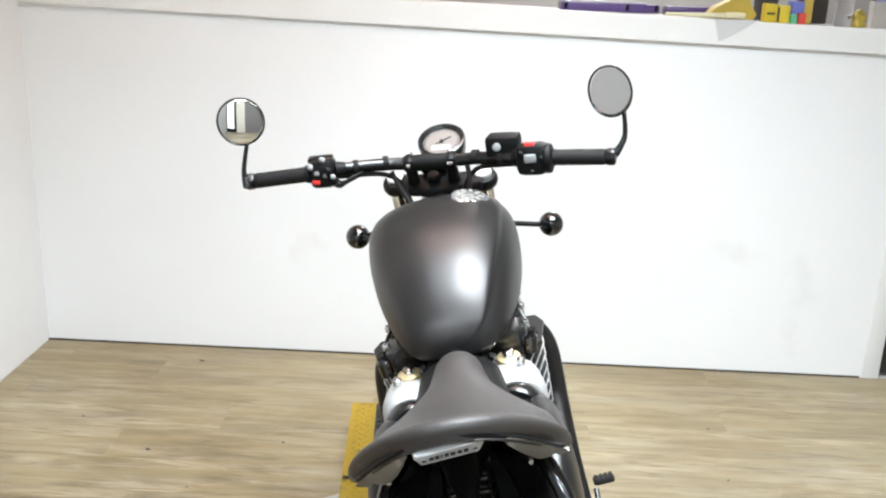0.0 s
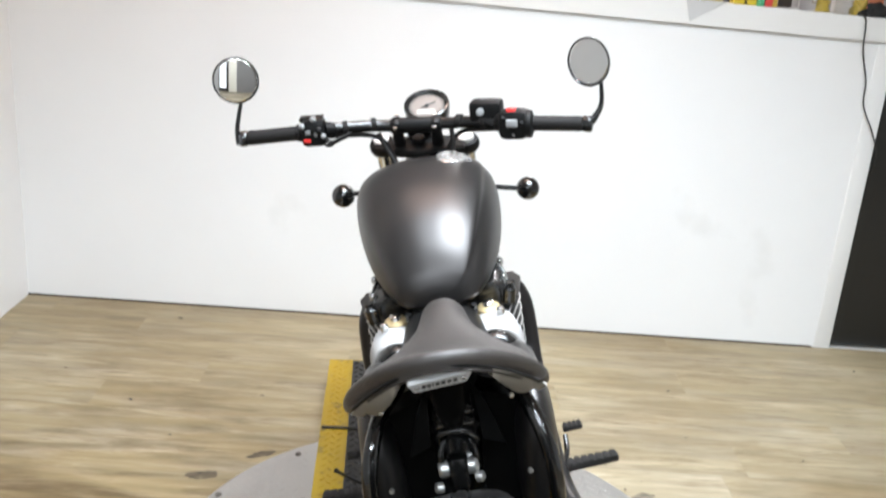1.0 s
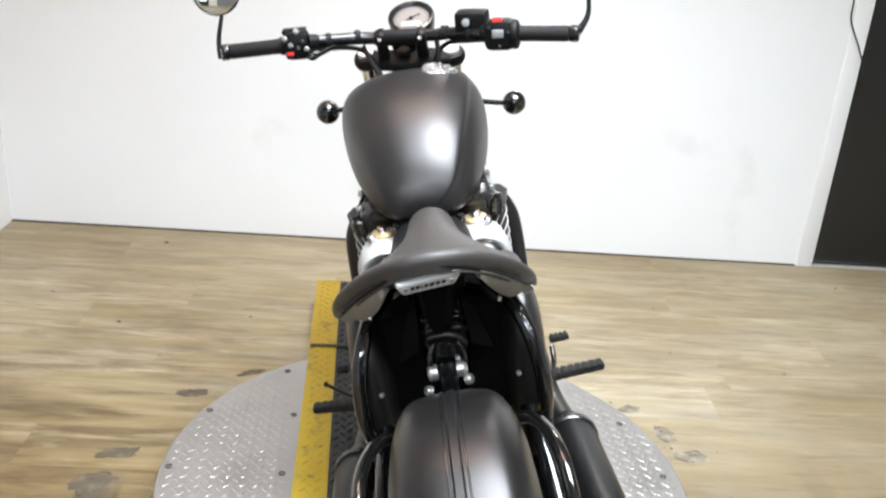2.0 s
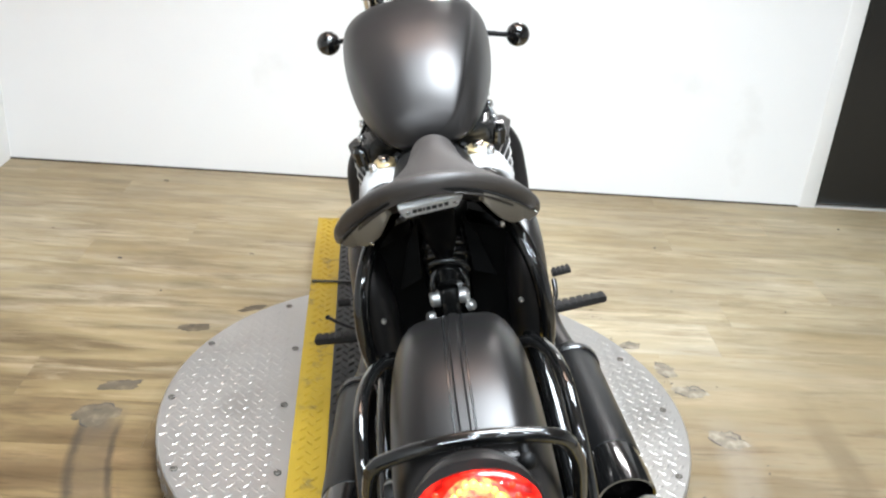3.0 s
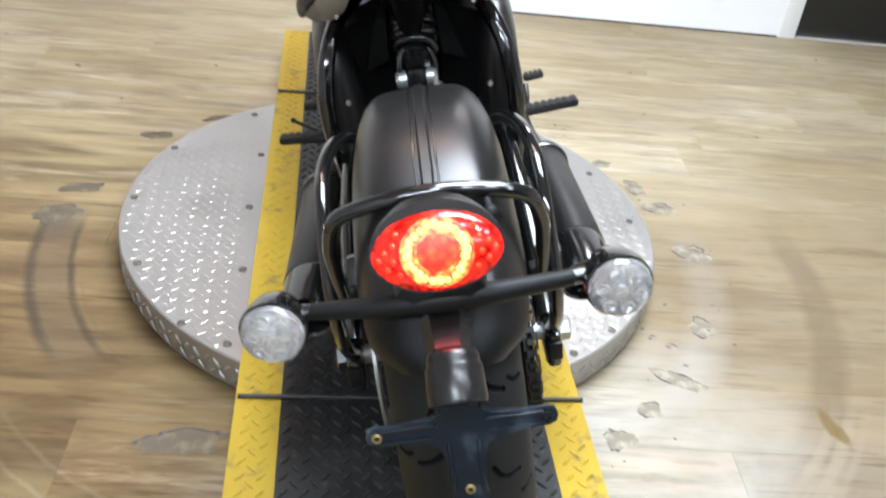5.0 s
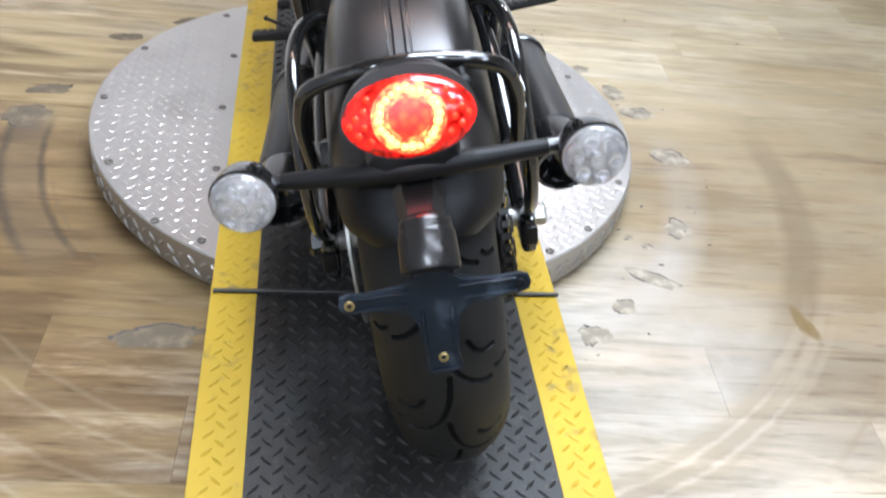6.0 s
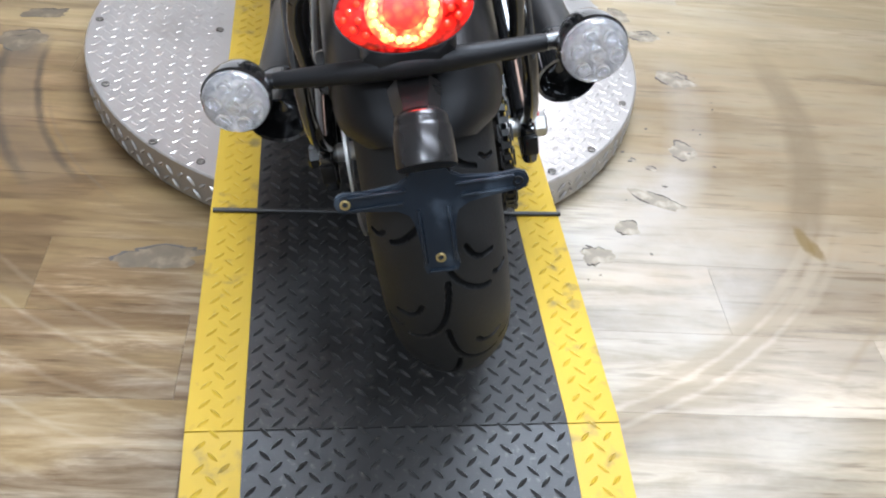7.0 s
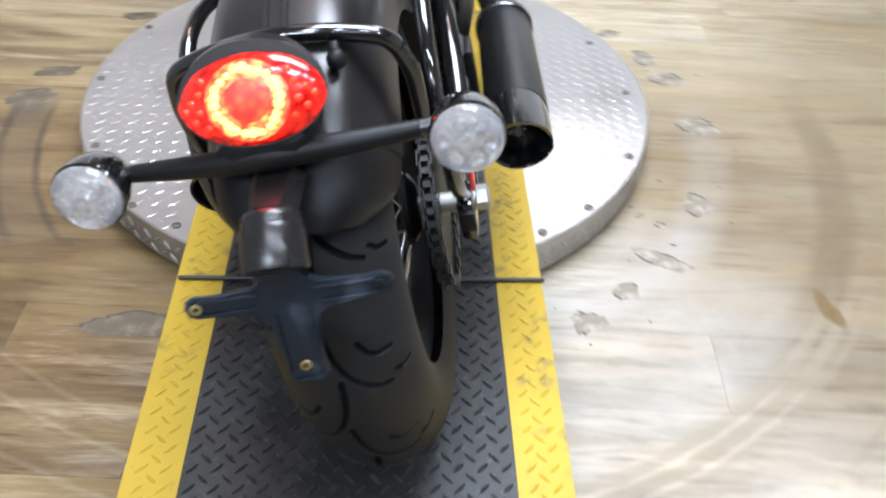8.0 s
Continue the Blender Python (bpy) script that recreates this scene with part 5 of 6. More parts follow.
for v, w in ((0.378, 0.628), (0.394, 0.640)):
    b = NEW()
    seat_ax = Vector((0, 0.62, 0.78)).normalized()
    e1, e2 = Vector((1, 0, 0)), seat_ax.cross(Vector((1, 0, 0)))
    tube(b, [Vector((0.002, v, w)) + 0.0335 * (math.cos(2 * math.pi * k / 32) * e1 + math.sin(2 * math.pi * k / 32) * e2) for k in range(32)], 0.0052, 12, raw=True, closed=True)
    part("shock_collar", b, GLOSS, bike, "gloss black shock collar ring", 60)
b = NEW()
tube(b, [(-0.0275, 0.346, 0.578), (-0.0268, 0.349, 0.596), (-0.019, 0.356, 0.615), (0.0, 0.360, 0.6225), (0.0205, 0.356, 0.615), (0.0275, 0.349, 0.596), (0.0272, 0.346, 0.578)], [0.0050, 0.0058, 0.0064, 0.0066, 0.0064, 0.0058, 0.0050], 14)
part("shock_clevis", b, GLOSS, bike, "gloss black U-shaped shock clevis", 60)
b = NEW()
turned(b, [(-0.004, 0.017), (0.004, 0.0172), (0.009, 0.014), (0.011, 0.008), (0.0112, 0.001)], (0.001, 0.362, 0.600), (0, -0.8, 0.6), 28)
part("shock_eye", b, SOFT_GLOSS, bike, "black rubber shock eye", 50)
b = NEW()
block(b, (-0.002, 0.358, 0.560), (0.034, 0.034, 0.06), 0.010)
part("shock_yoke", b, SOFT_GLOSS, bike)
for side in (1, -1):
    b = NEW()
    turned(b, [(0, 0.0135), (0.012, 0.0135), (0.016, 0.010), (0.016, 0.006), (0.010, 0.0055)], (side * 0.0165 - 0.0025, 0.345, 0.574), (side, -0.1, 0), 18)
    part("shock_bolt", b, FIN_EDGE, bike, "bright steel bolt")
    b = NEW()
    turned(b, [(0, 0.009), (0.008, 0.009), (0.011, 0.007), (0.011, 0.004)], (0.0255 if side > 0 else -0.033, 0.336, 0.557 if side > 0 else 0.546), (side, -0.4, 0.3), 16)
    part("shock_bolt", b, FIN_EDGE, bike, "bright steel bolt")
    b = NEW()
    turned(b, [(0, 0.0046), (0.004, 0.0046), (0.006, 0.003)], (side * 0.113 - 0.002, 0.350, 0.545), (side * 0.2, -1, 0.2), 16)
    part("frame_bolt", b, SCREW, bike)

# -- frame, inner panels and side covers --
for side in (1, -1):
    b = NEW()
    tube(b, [(0.085, 0.46, 0.675), (0.118, 0.40, 0.655), (0.142, 0.355, 0.60), (0.150, 0.34, 0.53), (0.146, 0.35, 0.46), (0.135, 0.40, 0.38), (0.12, 0.50, 0.30)], 0.0135, 16)
    part("frame_rail", sided(side, b), GLOSS, bike, "gloss black frame rail")
    b = NEW()
    loft(b, [super_ring(v, a, 0.48, 0.48 + h, 0.48 - h, 2.7, 32) for v, a, h in [(0.372, 0.010, 0.09), (0.382, 0.024, 0.135), (0.42, 0.036, 0.170), (0.50, 0.044, 0.185), (0.60, 0.042, 0.175), (0.67, 0.030, 0.15), (0.69, 0.012, 0.12)]])
    for v in b.verts:
        v.co.x += 0.132
    part("side_cover", sided(side, b), SATIN_LIT, bike, "satin black side cover", 45)
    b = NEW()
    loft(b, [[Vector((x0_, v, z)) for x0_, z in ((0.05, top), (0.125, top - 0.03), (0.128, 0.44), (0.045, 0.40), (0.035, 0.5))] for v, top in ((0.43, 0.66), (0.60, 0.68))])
    part("inner_panel", sided(side, b), SHADED_BLACK, bike, "shaded black inner panel", 30)
    # plate added in the shape of a reflection on the inner panel
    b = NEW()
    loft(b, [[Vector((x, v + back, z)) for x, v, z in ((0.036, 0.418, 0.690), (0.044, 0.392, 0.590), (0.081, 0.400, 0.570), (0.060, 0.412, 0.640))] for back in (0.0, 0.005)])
    part("reflection_plate", sided(side, b), SHADED_BLACK, bike, "", 20)
b = NEW()
loft(b, [super_ring(v, a, 0.56, 0.70, 0.40, 3.5, 28) for v, a in [(0.50, 0.05), (0.52, 0.085), (0.60, 0.095), (0.72, 0.085)]])
part("airbox", b, MATT, bike, "matt black airbox")
# block added to keep the gap under the saddle black
b = NEW()
block(b, (0, 0.50, 0.545), (0.235, 0.05, 0.27), 0.012)
part("filler_block", b, GLOSS, bike, "gloss black filler block under the saddle")
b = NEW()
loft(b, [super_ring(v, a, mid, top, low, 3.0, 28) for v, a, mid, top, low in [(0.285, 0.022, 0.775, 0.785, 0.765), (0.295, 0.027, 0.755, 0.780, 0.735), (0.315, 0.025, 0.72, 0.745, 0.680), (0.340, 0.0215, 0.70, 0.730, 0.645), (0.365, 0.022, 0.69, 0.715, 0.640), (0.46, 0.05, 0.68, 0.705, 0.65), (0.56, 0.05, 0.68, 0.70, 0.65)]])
part("seat_hinge_cover", b, SHADED_BLACK, bike, "black cover under the saddle, shade put into its colour", 40)

# -- saddle --
SEAT = [  # y, half-width, crown height, side drop, thickness, forward sweep of the wings
    (0.214, 0.130, 0.820, 0.090, 0.018, 0.110),
    (0.216, 0.145, 0.829, 0.094, 0.032, 0.118),
    (0.224, 0.156, 0.835, 0.098, 0.042, 0.122),
    (0.242, 0.162, 0.832, 0.098, 0.046, 0.116),
    (0.270, 0.165, 0.815, 0.088, 0.050, 0.098),
    (0.305, 0.163, 0.792, 0.074, 0.050, 0.076),
    (0.350, 0.154, 0.769, 0.046, 0.048, 0.050),
    (0.400, 0.140, 0.757, 0.030, 0.048, 0.032),
    (0.445, 0.114, 0.751, 0.022, 0.050, 0.018),
    (0.490, 0.085, 0.751, 0.018, 0.050, 0.006),
    (0.540, 0.058, 0.754, 0.018, 0.050, 0.0),
    (0.590, 0.046, 0.758, 0.018, 0.050, 0.0),
    (0.620, 0.040, 0.757, 0.017, 0.044, 0.0),
    (0.634, 0.022, 0.748, 0.012, 0.028, 0.0),
]


def soft_step(x, lo, hi):
    t = min(max((x - lo) / (hi - lo), 0.0), 1.0)
    return t * t * (3 - 2 * t)


def seat_ring(v, a, top, drop, thick, sweep, seg=40):
    out = []
    for k in range(seg):
        c, s = math.cos(2 * math.pi * k / seg), math.sin(2 * math.pi * k / seg)
        x = a * math.copysign(abs(c) ** 0.70, c)
        f = abs(x) / a
        body = thick * (0.60 + 0.55 * f * f)
        z = top - drop * f**2 - body / 2 + body / 2 * math.copysign(abs(s) ** 0.70, s)
        out.append(Vector((x - 0.003 + 0.008 * soft_step(v, 0.32, 0.46), v + sweep * f**2, z)))
    return out


b = NEW()
loft(b, [seat_ring(*row) for row in stations(SEAT, 4)])
saddle = part("saddle", b, VINYL, bike, "dark brown vinyl solo saddle", 50)
b = NEW()
rim = SEAT[2]
edge = []
for k in range(41):
    f = -0.9 + 1.8 * k / 40
    edge.append(Vector((f * (rim[1] + 0.004) - 0.003, rim[0] - 0.001 + rim[5] * f * f, rim[2] - rim[3] * f * f - 0.0235 - 0.020 * f * f)))
tube(b, edge, 0.0028, 8, raw=True)
part("piping", b, MATT, saddle, "black piping along the saddle's edge", 60)
for side in (1, -1):
    b = NEW()
    rings = []
    for x, lv, lz in stations([(0.072, 0.257, 0.768), (0.090, 0.302, 0.727), (0.112, 0.352, 0.685), (0.132, 0.374, 0.674), (0.147, 0.368, 0.688), (0.1545, 0.356, 0.698)], 4):
        f = x / 0.16
        v, z = 0.2215 + 0.122 * f * f, 0.8095 - 0.118 * f * f
        rings.append([Vector((x, v, z)), Vector((x * 0.985, lv, lz)), Vector((x * 0.9, lv + 0.02, lz - 0.002)), Vector((x * 0.92, v + 0.04, z - 0.028))])
    loft(b, rings)
    part("saddle_pan", sided(side, b), SEAT_SIDE, bike, "dark grey moulded saddle underside", 60)
for side in (1, -1):
    b = NEW()
    bolt(b, (0.0965 if side > 0 else -0.108, 0.350, 0.686 if side > 0 else 0.689), (side * 0.3, -0.9, -0.2), 0.0045, 0.005)
    part("saddle_bolt", b, STEEL, bike)
badge_m = pose(-0.0055, 0.2430, 0.7815, 127, -1.5, 7)
b = NEW()
outline = [(-0.045, 0.0145), (0.045, 0.0145), (0.047, 0.010), (0.040, -0.012), (0.037, -0.0145), (-0.037, -0.0145), (-0.040, -0.012), (-0.047, 0.010)]
loft(b, [[Vector((x, y, z)) for x, y in outline] for z in (-0.006, 0.004)])
bmesh.ops.bevel(b, geom=[e for e in b.edges if e.verts[0].co.z > 0.003 and e.verts[1].co.z > 0.003], offset=0.0012, segments=2, affect="EDGES")
badge = part("saddle_badge", b, BADGE_SILVER, bike, "brushed silver badge plate with a dark worn mark", 30, badge_m)
for x, w in ((-0.024, 0.006), (-0.0165, 0.006), (-0.0105, 0.0025), (-0.004, 0.006), (0.0045, 0.007), (0.0135, 0.006), (0.022, 0.006)):
    b = NEW()
    block(b, (x, 0.0, 0.0043), (w, 0.0085, 0.0012), 0.0003, None, 1)
    part("badge_bar", b, DIAL_MARK, badge)
for x in (-0.034, 0.034):
    b = NEW()
    bolt(b, (x, 0, 0.0038), (0, 0, 1), 0.0035, 0.002)
    part("badge_screw", b, STEEL, badge)

# -- fuel tank --
TANK = [  # y, half-width, widest height, top, foot, squareness
    (0.722, 0.030, 0.712, 0.728, 0.700, 2.2),
    (0.727, 0.058, 0.713, 0.748, 0.695, 2.3),
    (0.742, 0.084, 0.717, 0.778, 0.688, 2.4),
    (0.780, 0.108, 0.728, 0.819, 0.679, 2.45),
    (0.840, 0.131, 0.745, 0.862, 0.668, 2.5),
    (0.920, 0.153, 0.766, 0.896, 0.662, 2.55),
    (1.000, 0.167, 0.786, 0.913, 0.662, 2.55),
    (1.060, 0.170, 0.796, 0.918, 0.668, 2.6),
    (1.110, 0.161, 0.803, 0.912, 0.684, 2.6),
    (1.145, 0.134, 0.808, 0.899, 0.708, 2.5),
    (1.165, 0.098, 0.814, 0.876, 0.745, 2.3),
    (1.172, 0.045, 0.818, 0.844, 0.785, 2.1),
]


def tank_ring(v, a, mid, top, low, power, seg=112):
    """The tank's section, with a shallow knee recess under a crease."""
    ring = super_ring(v, a, mid, top, low, power, seg)
    dent = 0.0105 * max(0.0, 1 - abs((v - 0.92) / 0.24) ** 3)
    for p in ring:
        f = (p.z - mid) / (top - mid)
        if abs(p.x) > 0.4 * a:
            p.x -= math.copysign(dent, p.x) * (1 - (soft_step(f, 0.63, 0.80) if p.x > 0 else soft_step(f, 0.25, 0.90))) * soft_step(f, -0.9, -0.2)
    return ring


b = NEW()
loft(b, [tank_ring(*row) for row in stations(TANK, 5)])
part("fuel_tank", b, SATIN_LIT, bike, "satin black teardrop fuel tank", 60)
cap_m = pose(0.072, 1.056, 0.9030, 10, 17, 0)
b = NEW()
turned(b, [(0, 0.040), (0.005, 0.041), (0.010, 0.039), (0.012, 0.034), (0.012, 0.030), (0.014, 0.028), (0.016, 0.0)], (0, 0, 0), (0, 0, 1), 40)
cap = part("filler_cap", b, FILLER, bike, "bright chrome filler cap", 30, cap_m)
for k in range(8):
    b = NEW()
    block(b, (0.022, 0, 0.0135), (0.014, 0.006, 0.004), 0.0015)
    part("cap_lobe", b, SCREW, cap, "", 30, pose(0, 0, 0, 0, 0, 45 * k))

# -- engine --
for side in (1, -1):
    cx = side * 0.092
    b = NEW()
    loft(b, [super_ring(v, 0.045, 0.55, 0.645, 0.45, 3.5, 28) for v in (0.82, 0.835, 0.985, 1.0)])
    for v in b.verts:
        v.co.x += cx
    cyl = part("cylinder", b, ENGINE_BLACK, bike, "black finned cylinder with bright fin edges", 40)
    for k in range(7):
        z = 0.47 + 0.026 * k
        b = NEW()
        loft(b, [[Vector((side * x, v, z + h)) for x, h in ((0.02, -0.003), (0.02, 0.003), (half, 0.003), (half, -0.003))] for v, half in ((0.803, 0.122), (0.812, 0.134), (0.95, 0.171), (1.0, 0.172))])
        part("fin", b, ENGINE_BLACK, cyl)
        b = NEW()
        tube(b, [(side * 0.05, 0.8022, z), (side * 0.120, 0.8022, z), (side * 0.133, 0.809, z), (side * 0.1715, 0.95, z), (side * 0.1725, 0.99, z)], 0.0022, 6, raw=True)
        part("fin_edge", b, FIN_EDGE, cyl, "bright machined fin edge")
    b = NEW()
    loft(b, [[Vector((side * x, v, 0.652 + h)) for x, h in ((0.10, -0.004), (0.10, 0.004), (half, 0.002), (half, -0.004))] for v, half in ((0.82, 0.14), (0.84, 0.162), (0.94, 0.178), (0.98, 0.165))])
    part("head_fin", b, SATIN, cyl, "dark grey head fin")
    b = NEW()
    loft(b, [super_ring(v, a, 0.665, 0.705, 0.645, 3.2, 28) for v, a in [(0.80, 0.03), (0.815, 0.048), (0.95, 0.052), (1.03, 0.05), (1.045, 0.03)]])
    for v in b.verts:
        v.co.x += cx
    part("rocker_cover", b, SOFT_GLOSS, bike, "black rocker cover", 40)
    for v in (0.835, 0.93, 1.01):
        b = NEW()
        bolt(b, (cx + side * 0.045, v, 0.694), (0, 0, 1), 0.008, 0.012)
        part("rocker_bolt", b, STEEL, bike)
    # throttle body with its cover and cap
    b = NEW()
    turned(b, [(0, 0.026), (0.004, 0.041), (0.010, 0.045), (0.034, 0.045), (0.040, 0.041), (0.042, 0.030)], (side * 0.090, 0.634, 0.616), (side * 0.25, 0.95, 0.0), 32)
    part("intake_boot", b, SOFT_GLOSS, bike, "black rubber intake boot", 40)
    b = NEW()
    loft(b, [super_ring(v, a, 0.60, top, 0.54, 2.6, 28) for v, a, top in [(0.668, 0.030, 0.632), (0.676, 0.050, 0.654), (0.712, 0.057, 0.667), (0.758, 0.052, 0.663), (0.774, 0.030, 0.642)]])
    for v in b.verts:
        v.co.x += side * 0.097
    part("throttle_cover", b, ALLOY, bike, "pale silver alloy throttle cover", 45)
    b = NEW()
    turned(b, [(0, 0.026), (0.008, 0.026), (0.011, 0.023), (0.018, 0.0225), (0.021, 0.018)], (side * 0.094, 0.760, 0.652), (0, -0.12, 0.99), 28)
    c2 = part("throttle_cap", b, TAN_CAP, bike, "tan bronze cap")
    b = NEW()
    turned(b, [(0, 0.012), (0.008, 0.011), (0.010, 0.006)], (side * 0.094, 0.757, 0.6735), (0, -0.12, 0.99), 18)
    part("cap_nut", b, CHROME, c2)
    b = NEW()
    tube(b, [(side * 0.05, 0.72, 0.67), (side * 0.045, 0.78, 0.70), (side * 0.06, 0.86, 0.715)], 0.009, 10)
    part("fuel_hose", b, MATT, bike)
    b = NEW()
    turned(b, [(0, 0.013), (0.03, 0.013), (0.034, 0.009), (0.045, 0.008)], (side * 0.138, 0.79, 0.66), (side * 0.15, -0.1, 1), 16)
    part("plug_cap", b, GLOSS, bike)
    b = NEW()
    turned(b, [(0, 0.008), (0.012, 0.008), (0.015, 0.005)], (side * 0.115, 0.72, 0.668), (0, -0.2, 1), 14)
    part("cover_bolt", b, STEEL, bike)
    for u, v, w, r, h in ((0.128, 0.835, 0.668, 0.010, 0.022), (0.150, 0.862, 0.662, 0.008, 0.016), (0.118, 0.880, 0.690, 0.012, 0.018), (0.062, 0.735, 0.672, 0.009, 0.020)):
        b = NEW()
        turned(b, [(0, r), (h * 0.5, r), (h * 0.6, r * 0.75), (h, r * 0.7), (h, r * 0.3)], (side * u, v, w), (side * 0.2, -0.3, 0.95), 14)
        part("head_fitting", b, GLOSS if u > 0.12 else SOFT_GLOSS, bike)
    b = NEW()
    tube(b, [(side * 0.145, 0.87, 0.672), (side * 0.132, 0.90, 0.70), (side * 0.10, 0.94, 0.712)], 0.005, 10)
    part("breather_hose", b, SOFT_GLOSS, bike)
    # exhaust
    b = NEW()
    tube(b, [(side * 0.09, 1.03, 0.575), (side * 0.12, 1.058, 0.590), (side * 0.157, 1.07, 0.585), (side * 0.179, 1.068, 0.545), (side * 0.184, 1.06, 0.48), (side * 0.184, 1.04, 0.42), (side * 0.184, 0.97, 0.34), (side * 0.186, 0.86, 0.278), (side * 0.19, 0.72, 0.255), (side * 0.207, 0.58, 0.260)], 0.0275, 18)
    part("header_pipe", b, SATIN, bike, "satin black header pipe")
    p0, p1 = Vector((side * 0.209, 0.585, 0.262)), Vector((side * 0.215, 0.122, 0.3152))
    d = (p1 - p0).normalized()
    ln = (p1 - p0).length
    b = NEW()
    turned(b, [(-0.03, 0.024), (0.0, 0.030), (0.02, 0.040), (0.045, 0.0455), (0.05, 0.0465), (ln - 0.075, 0.0465), (ln - 0.073, 0.0445)], p0, d, 40)
    muf = part("silencer", b, PIPE_BLACK, bike, "satin black silencer with a gloss slash-cut tip", 30)
    b = NEW()
    rings = []
    up = Vector((0, 0, 1)) - d * d.z
    up.normalize()
    sd = d.cross(up)
    for s, r, slash in ((ln - 0.073, 0.0455, 0.0), (ln - 0.03, 0.0462, 0.3), (ln + 0.006, 0.0450, 1.0), (ln + 0.004, 0.0405, 1.0), (ln - 0.045, 0.036, 0.3), (ln - 0.046, 0.001, 0.3)):
        ring = []
        for k in range(36):
            a = 2 * math.pi * k / 36
            lift = slash * (0.016 * math.cos(a) + 0.010)
            ring.append(p0 + d * (s + lift) + r * (math.cos(a) * up + math.sin(a) * sd))
        rings.append(ring)
    loft(b, rings)
    part("silencer_tip", b, GLOSS, muf, "gloss black slash-cut tip", 40)
    b = NEW()
    turned(b, [(0.038, 0.0485), (0.041, 0.0505), (0.054, 0.0505), (0.058, 0.0480)], p0, d, 40)
    part("silencer_band", b, SOFT_GLOSS, muf, "", 30)
    b = NEW()
    block(b, (side * 0.155, 0.30, 0.33), (0.012, 0.05, 0.10), 0.003)
    part("silencer_bracket", b, MATT, bike)
b = NEW()
loft(b, [super_ring(v, a, 0.34, 0.47, 0.19, 3.0, 36) for v, a in [(0.60, 0.09), (0.62, 0.125), (0.72, 0.145), (0.95, 0.15), (1.08, 0.13), (1.12, 0.09)]])
part("crankcase", b, ENGINE_BLACK, bike, "black engine crankcase", 40)
for side in (1, -1):
    b = NEW()
    turned(b, [(0, 0.115), (0.02, 0.112), (0.034, 0.10), (0.042, 0.07), (0.044, 0.02)], (side * 0.145, 0.86, 0.34), (side, 0, 0), 48)
    part("engine_cover", b, SOFT_GLOSS, bike, "black round engine cover", 30)
b = NEW()
tube(b, [(0, 0.60, 0.69), (0, 0.75, 0.70), (0, 0.95, 0.75), (0, 1.12, 0.80), (0, 1.19, 0.81)], 0.022, 16)
part("spine_tube", b, GLOSS, bike)
b = NEW()
tube(b, [(0, 1.16, 0.78), (0, 1.15, 0.60), (0, 1.12, 0.35), (0, 1.06, 0.22)], 0.022, 16)
part("down_tube", b, GLOSS, bike)
b = NEW()
block(b, (0, 1.20, 0.46), (0.13, 0.03, 0.34), 0.006)
part("radiator", b, MATT, bike)
b = NEW()
turned(b, [(-0.075, 0.034), (0.075, 0.034)], (0, 1.205, 0.815), STEER_AXIS, 28)
part("steering_head", b, GLOSS, bike)

# -- footrests, pedals and side stand --
for side in (1, -1):
    v, w = (0.778, 0.264) if side > 0 else (0.806, 0.252)
    b = NEW()
    tube(b, [(side * 0.15, v - 0.01, w - 0.01), (side * 0.205, v, w)], 0.010, 12)
    part("footrest_mount", b, STEEL if side > 0 else SOFT_GLOSS, bike)
    b = NEW()
    block(b, (side * 0.266, v + 0.004, w + 0.003), (0.122, 0.030, 0.018), 0.008, pose(0, 0, 0, 0, -3 * side, 3 * side))
    peg = part("footrest", b, GRIP_RUBBER, bike, "ribbed black rubber footrest")
    for k in range(7):
        b = NEW()
        block(b, (side * (0.222 + 0.0155 * k), v + 0.004, w + 0.0098 + 0.0008 * k), (0.0125, 0.027, 0.003), 0.0012)
        part("footrest_rib", b, GRIP_RUBBER, peg)
b = NEW()
tube(b, [(0.20, 0.80, 0.24), (0.225, 0.86, 0.245), (0.23, 0.905, 0.265)], 0.006, 10)
part("brake_pedal", b, SOFT_GLOSS, bike)
b = NEW()
block(b, (0.250, 0.918, 0.278), (0.046, 0.026, 0.012), 0.005, pose(0, 0, 0, 0, -5, 0))
pad = part("brake_pad", b, GRIP_RUBBER, bike, "ribbed black brake pedal pad")
for k in range(4):
    b = NEW()
    block(b, (0.2345 + 0.0105 * k, 0.918, 0.2838 + 0.0009 * k), (0.0075, 0.023, 0.003), 0.0012)
    part("pad_rib", b, GRIP_RUBBER, pad)
b = NEW()
tube(b, [(-0.19, 0.855, 0.232), (-0.225, 0.885, 0.224), (-0.258, 0.912, 0.220), (-0.312, 0.968, 0.223)], [0.005, 0.0046, 0.0042, 0.0042], 10)
ball(b, (-0.314, 0.970, 0.2235), 0.0062, None, 12, 8)
part("shift_lever", b, MATT, bike, "thin black shift lever with a small ball end")
b = NEW()
turned(b, [(0, 0.0085), (0.002, 0.0100), (0.026, 0.0100), (0.028, 0.0085)], (-0.262, 1.03, 0.223), (-1, 0.1, 0), 16)
part("toe_rubber", b, GRIP_RUBBER, bike, "short black rubber toe stub")
b = NEW()
stand_foot = BIKE.inverted() @ Vector((-0.175, 0.62, Z_DECK + 0.006))
tube(b, [(-0.12, 0.80, 0.20), Vector((-0.12, 0.80, 0.20)).lerp(stand_foot, 0.6), stand_foot], [0.012, 0.011, 0.010], 12)
part("side_stand", b, MATT, bike, "black side stand resting on the ramp")
b = NEW()
block(b, (0, 0, 0), (0.06, 0.045, 0.008), 0.003)
part("stand_foot", b, MATT, bike, "", 40, Matrix.Translation(stand_foot) @ BIKE.to_3x3().inverted().to_4x4())

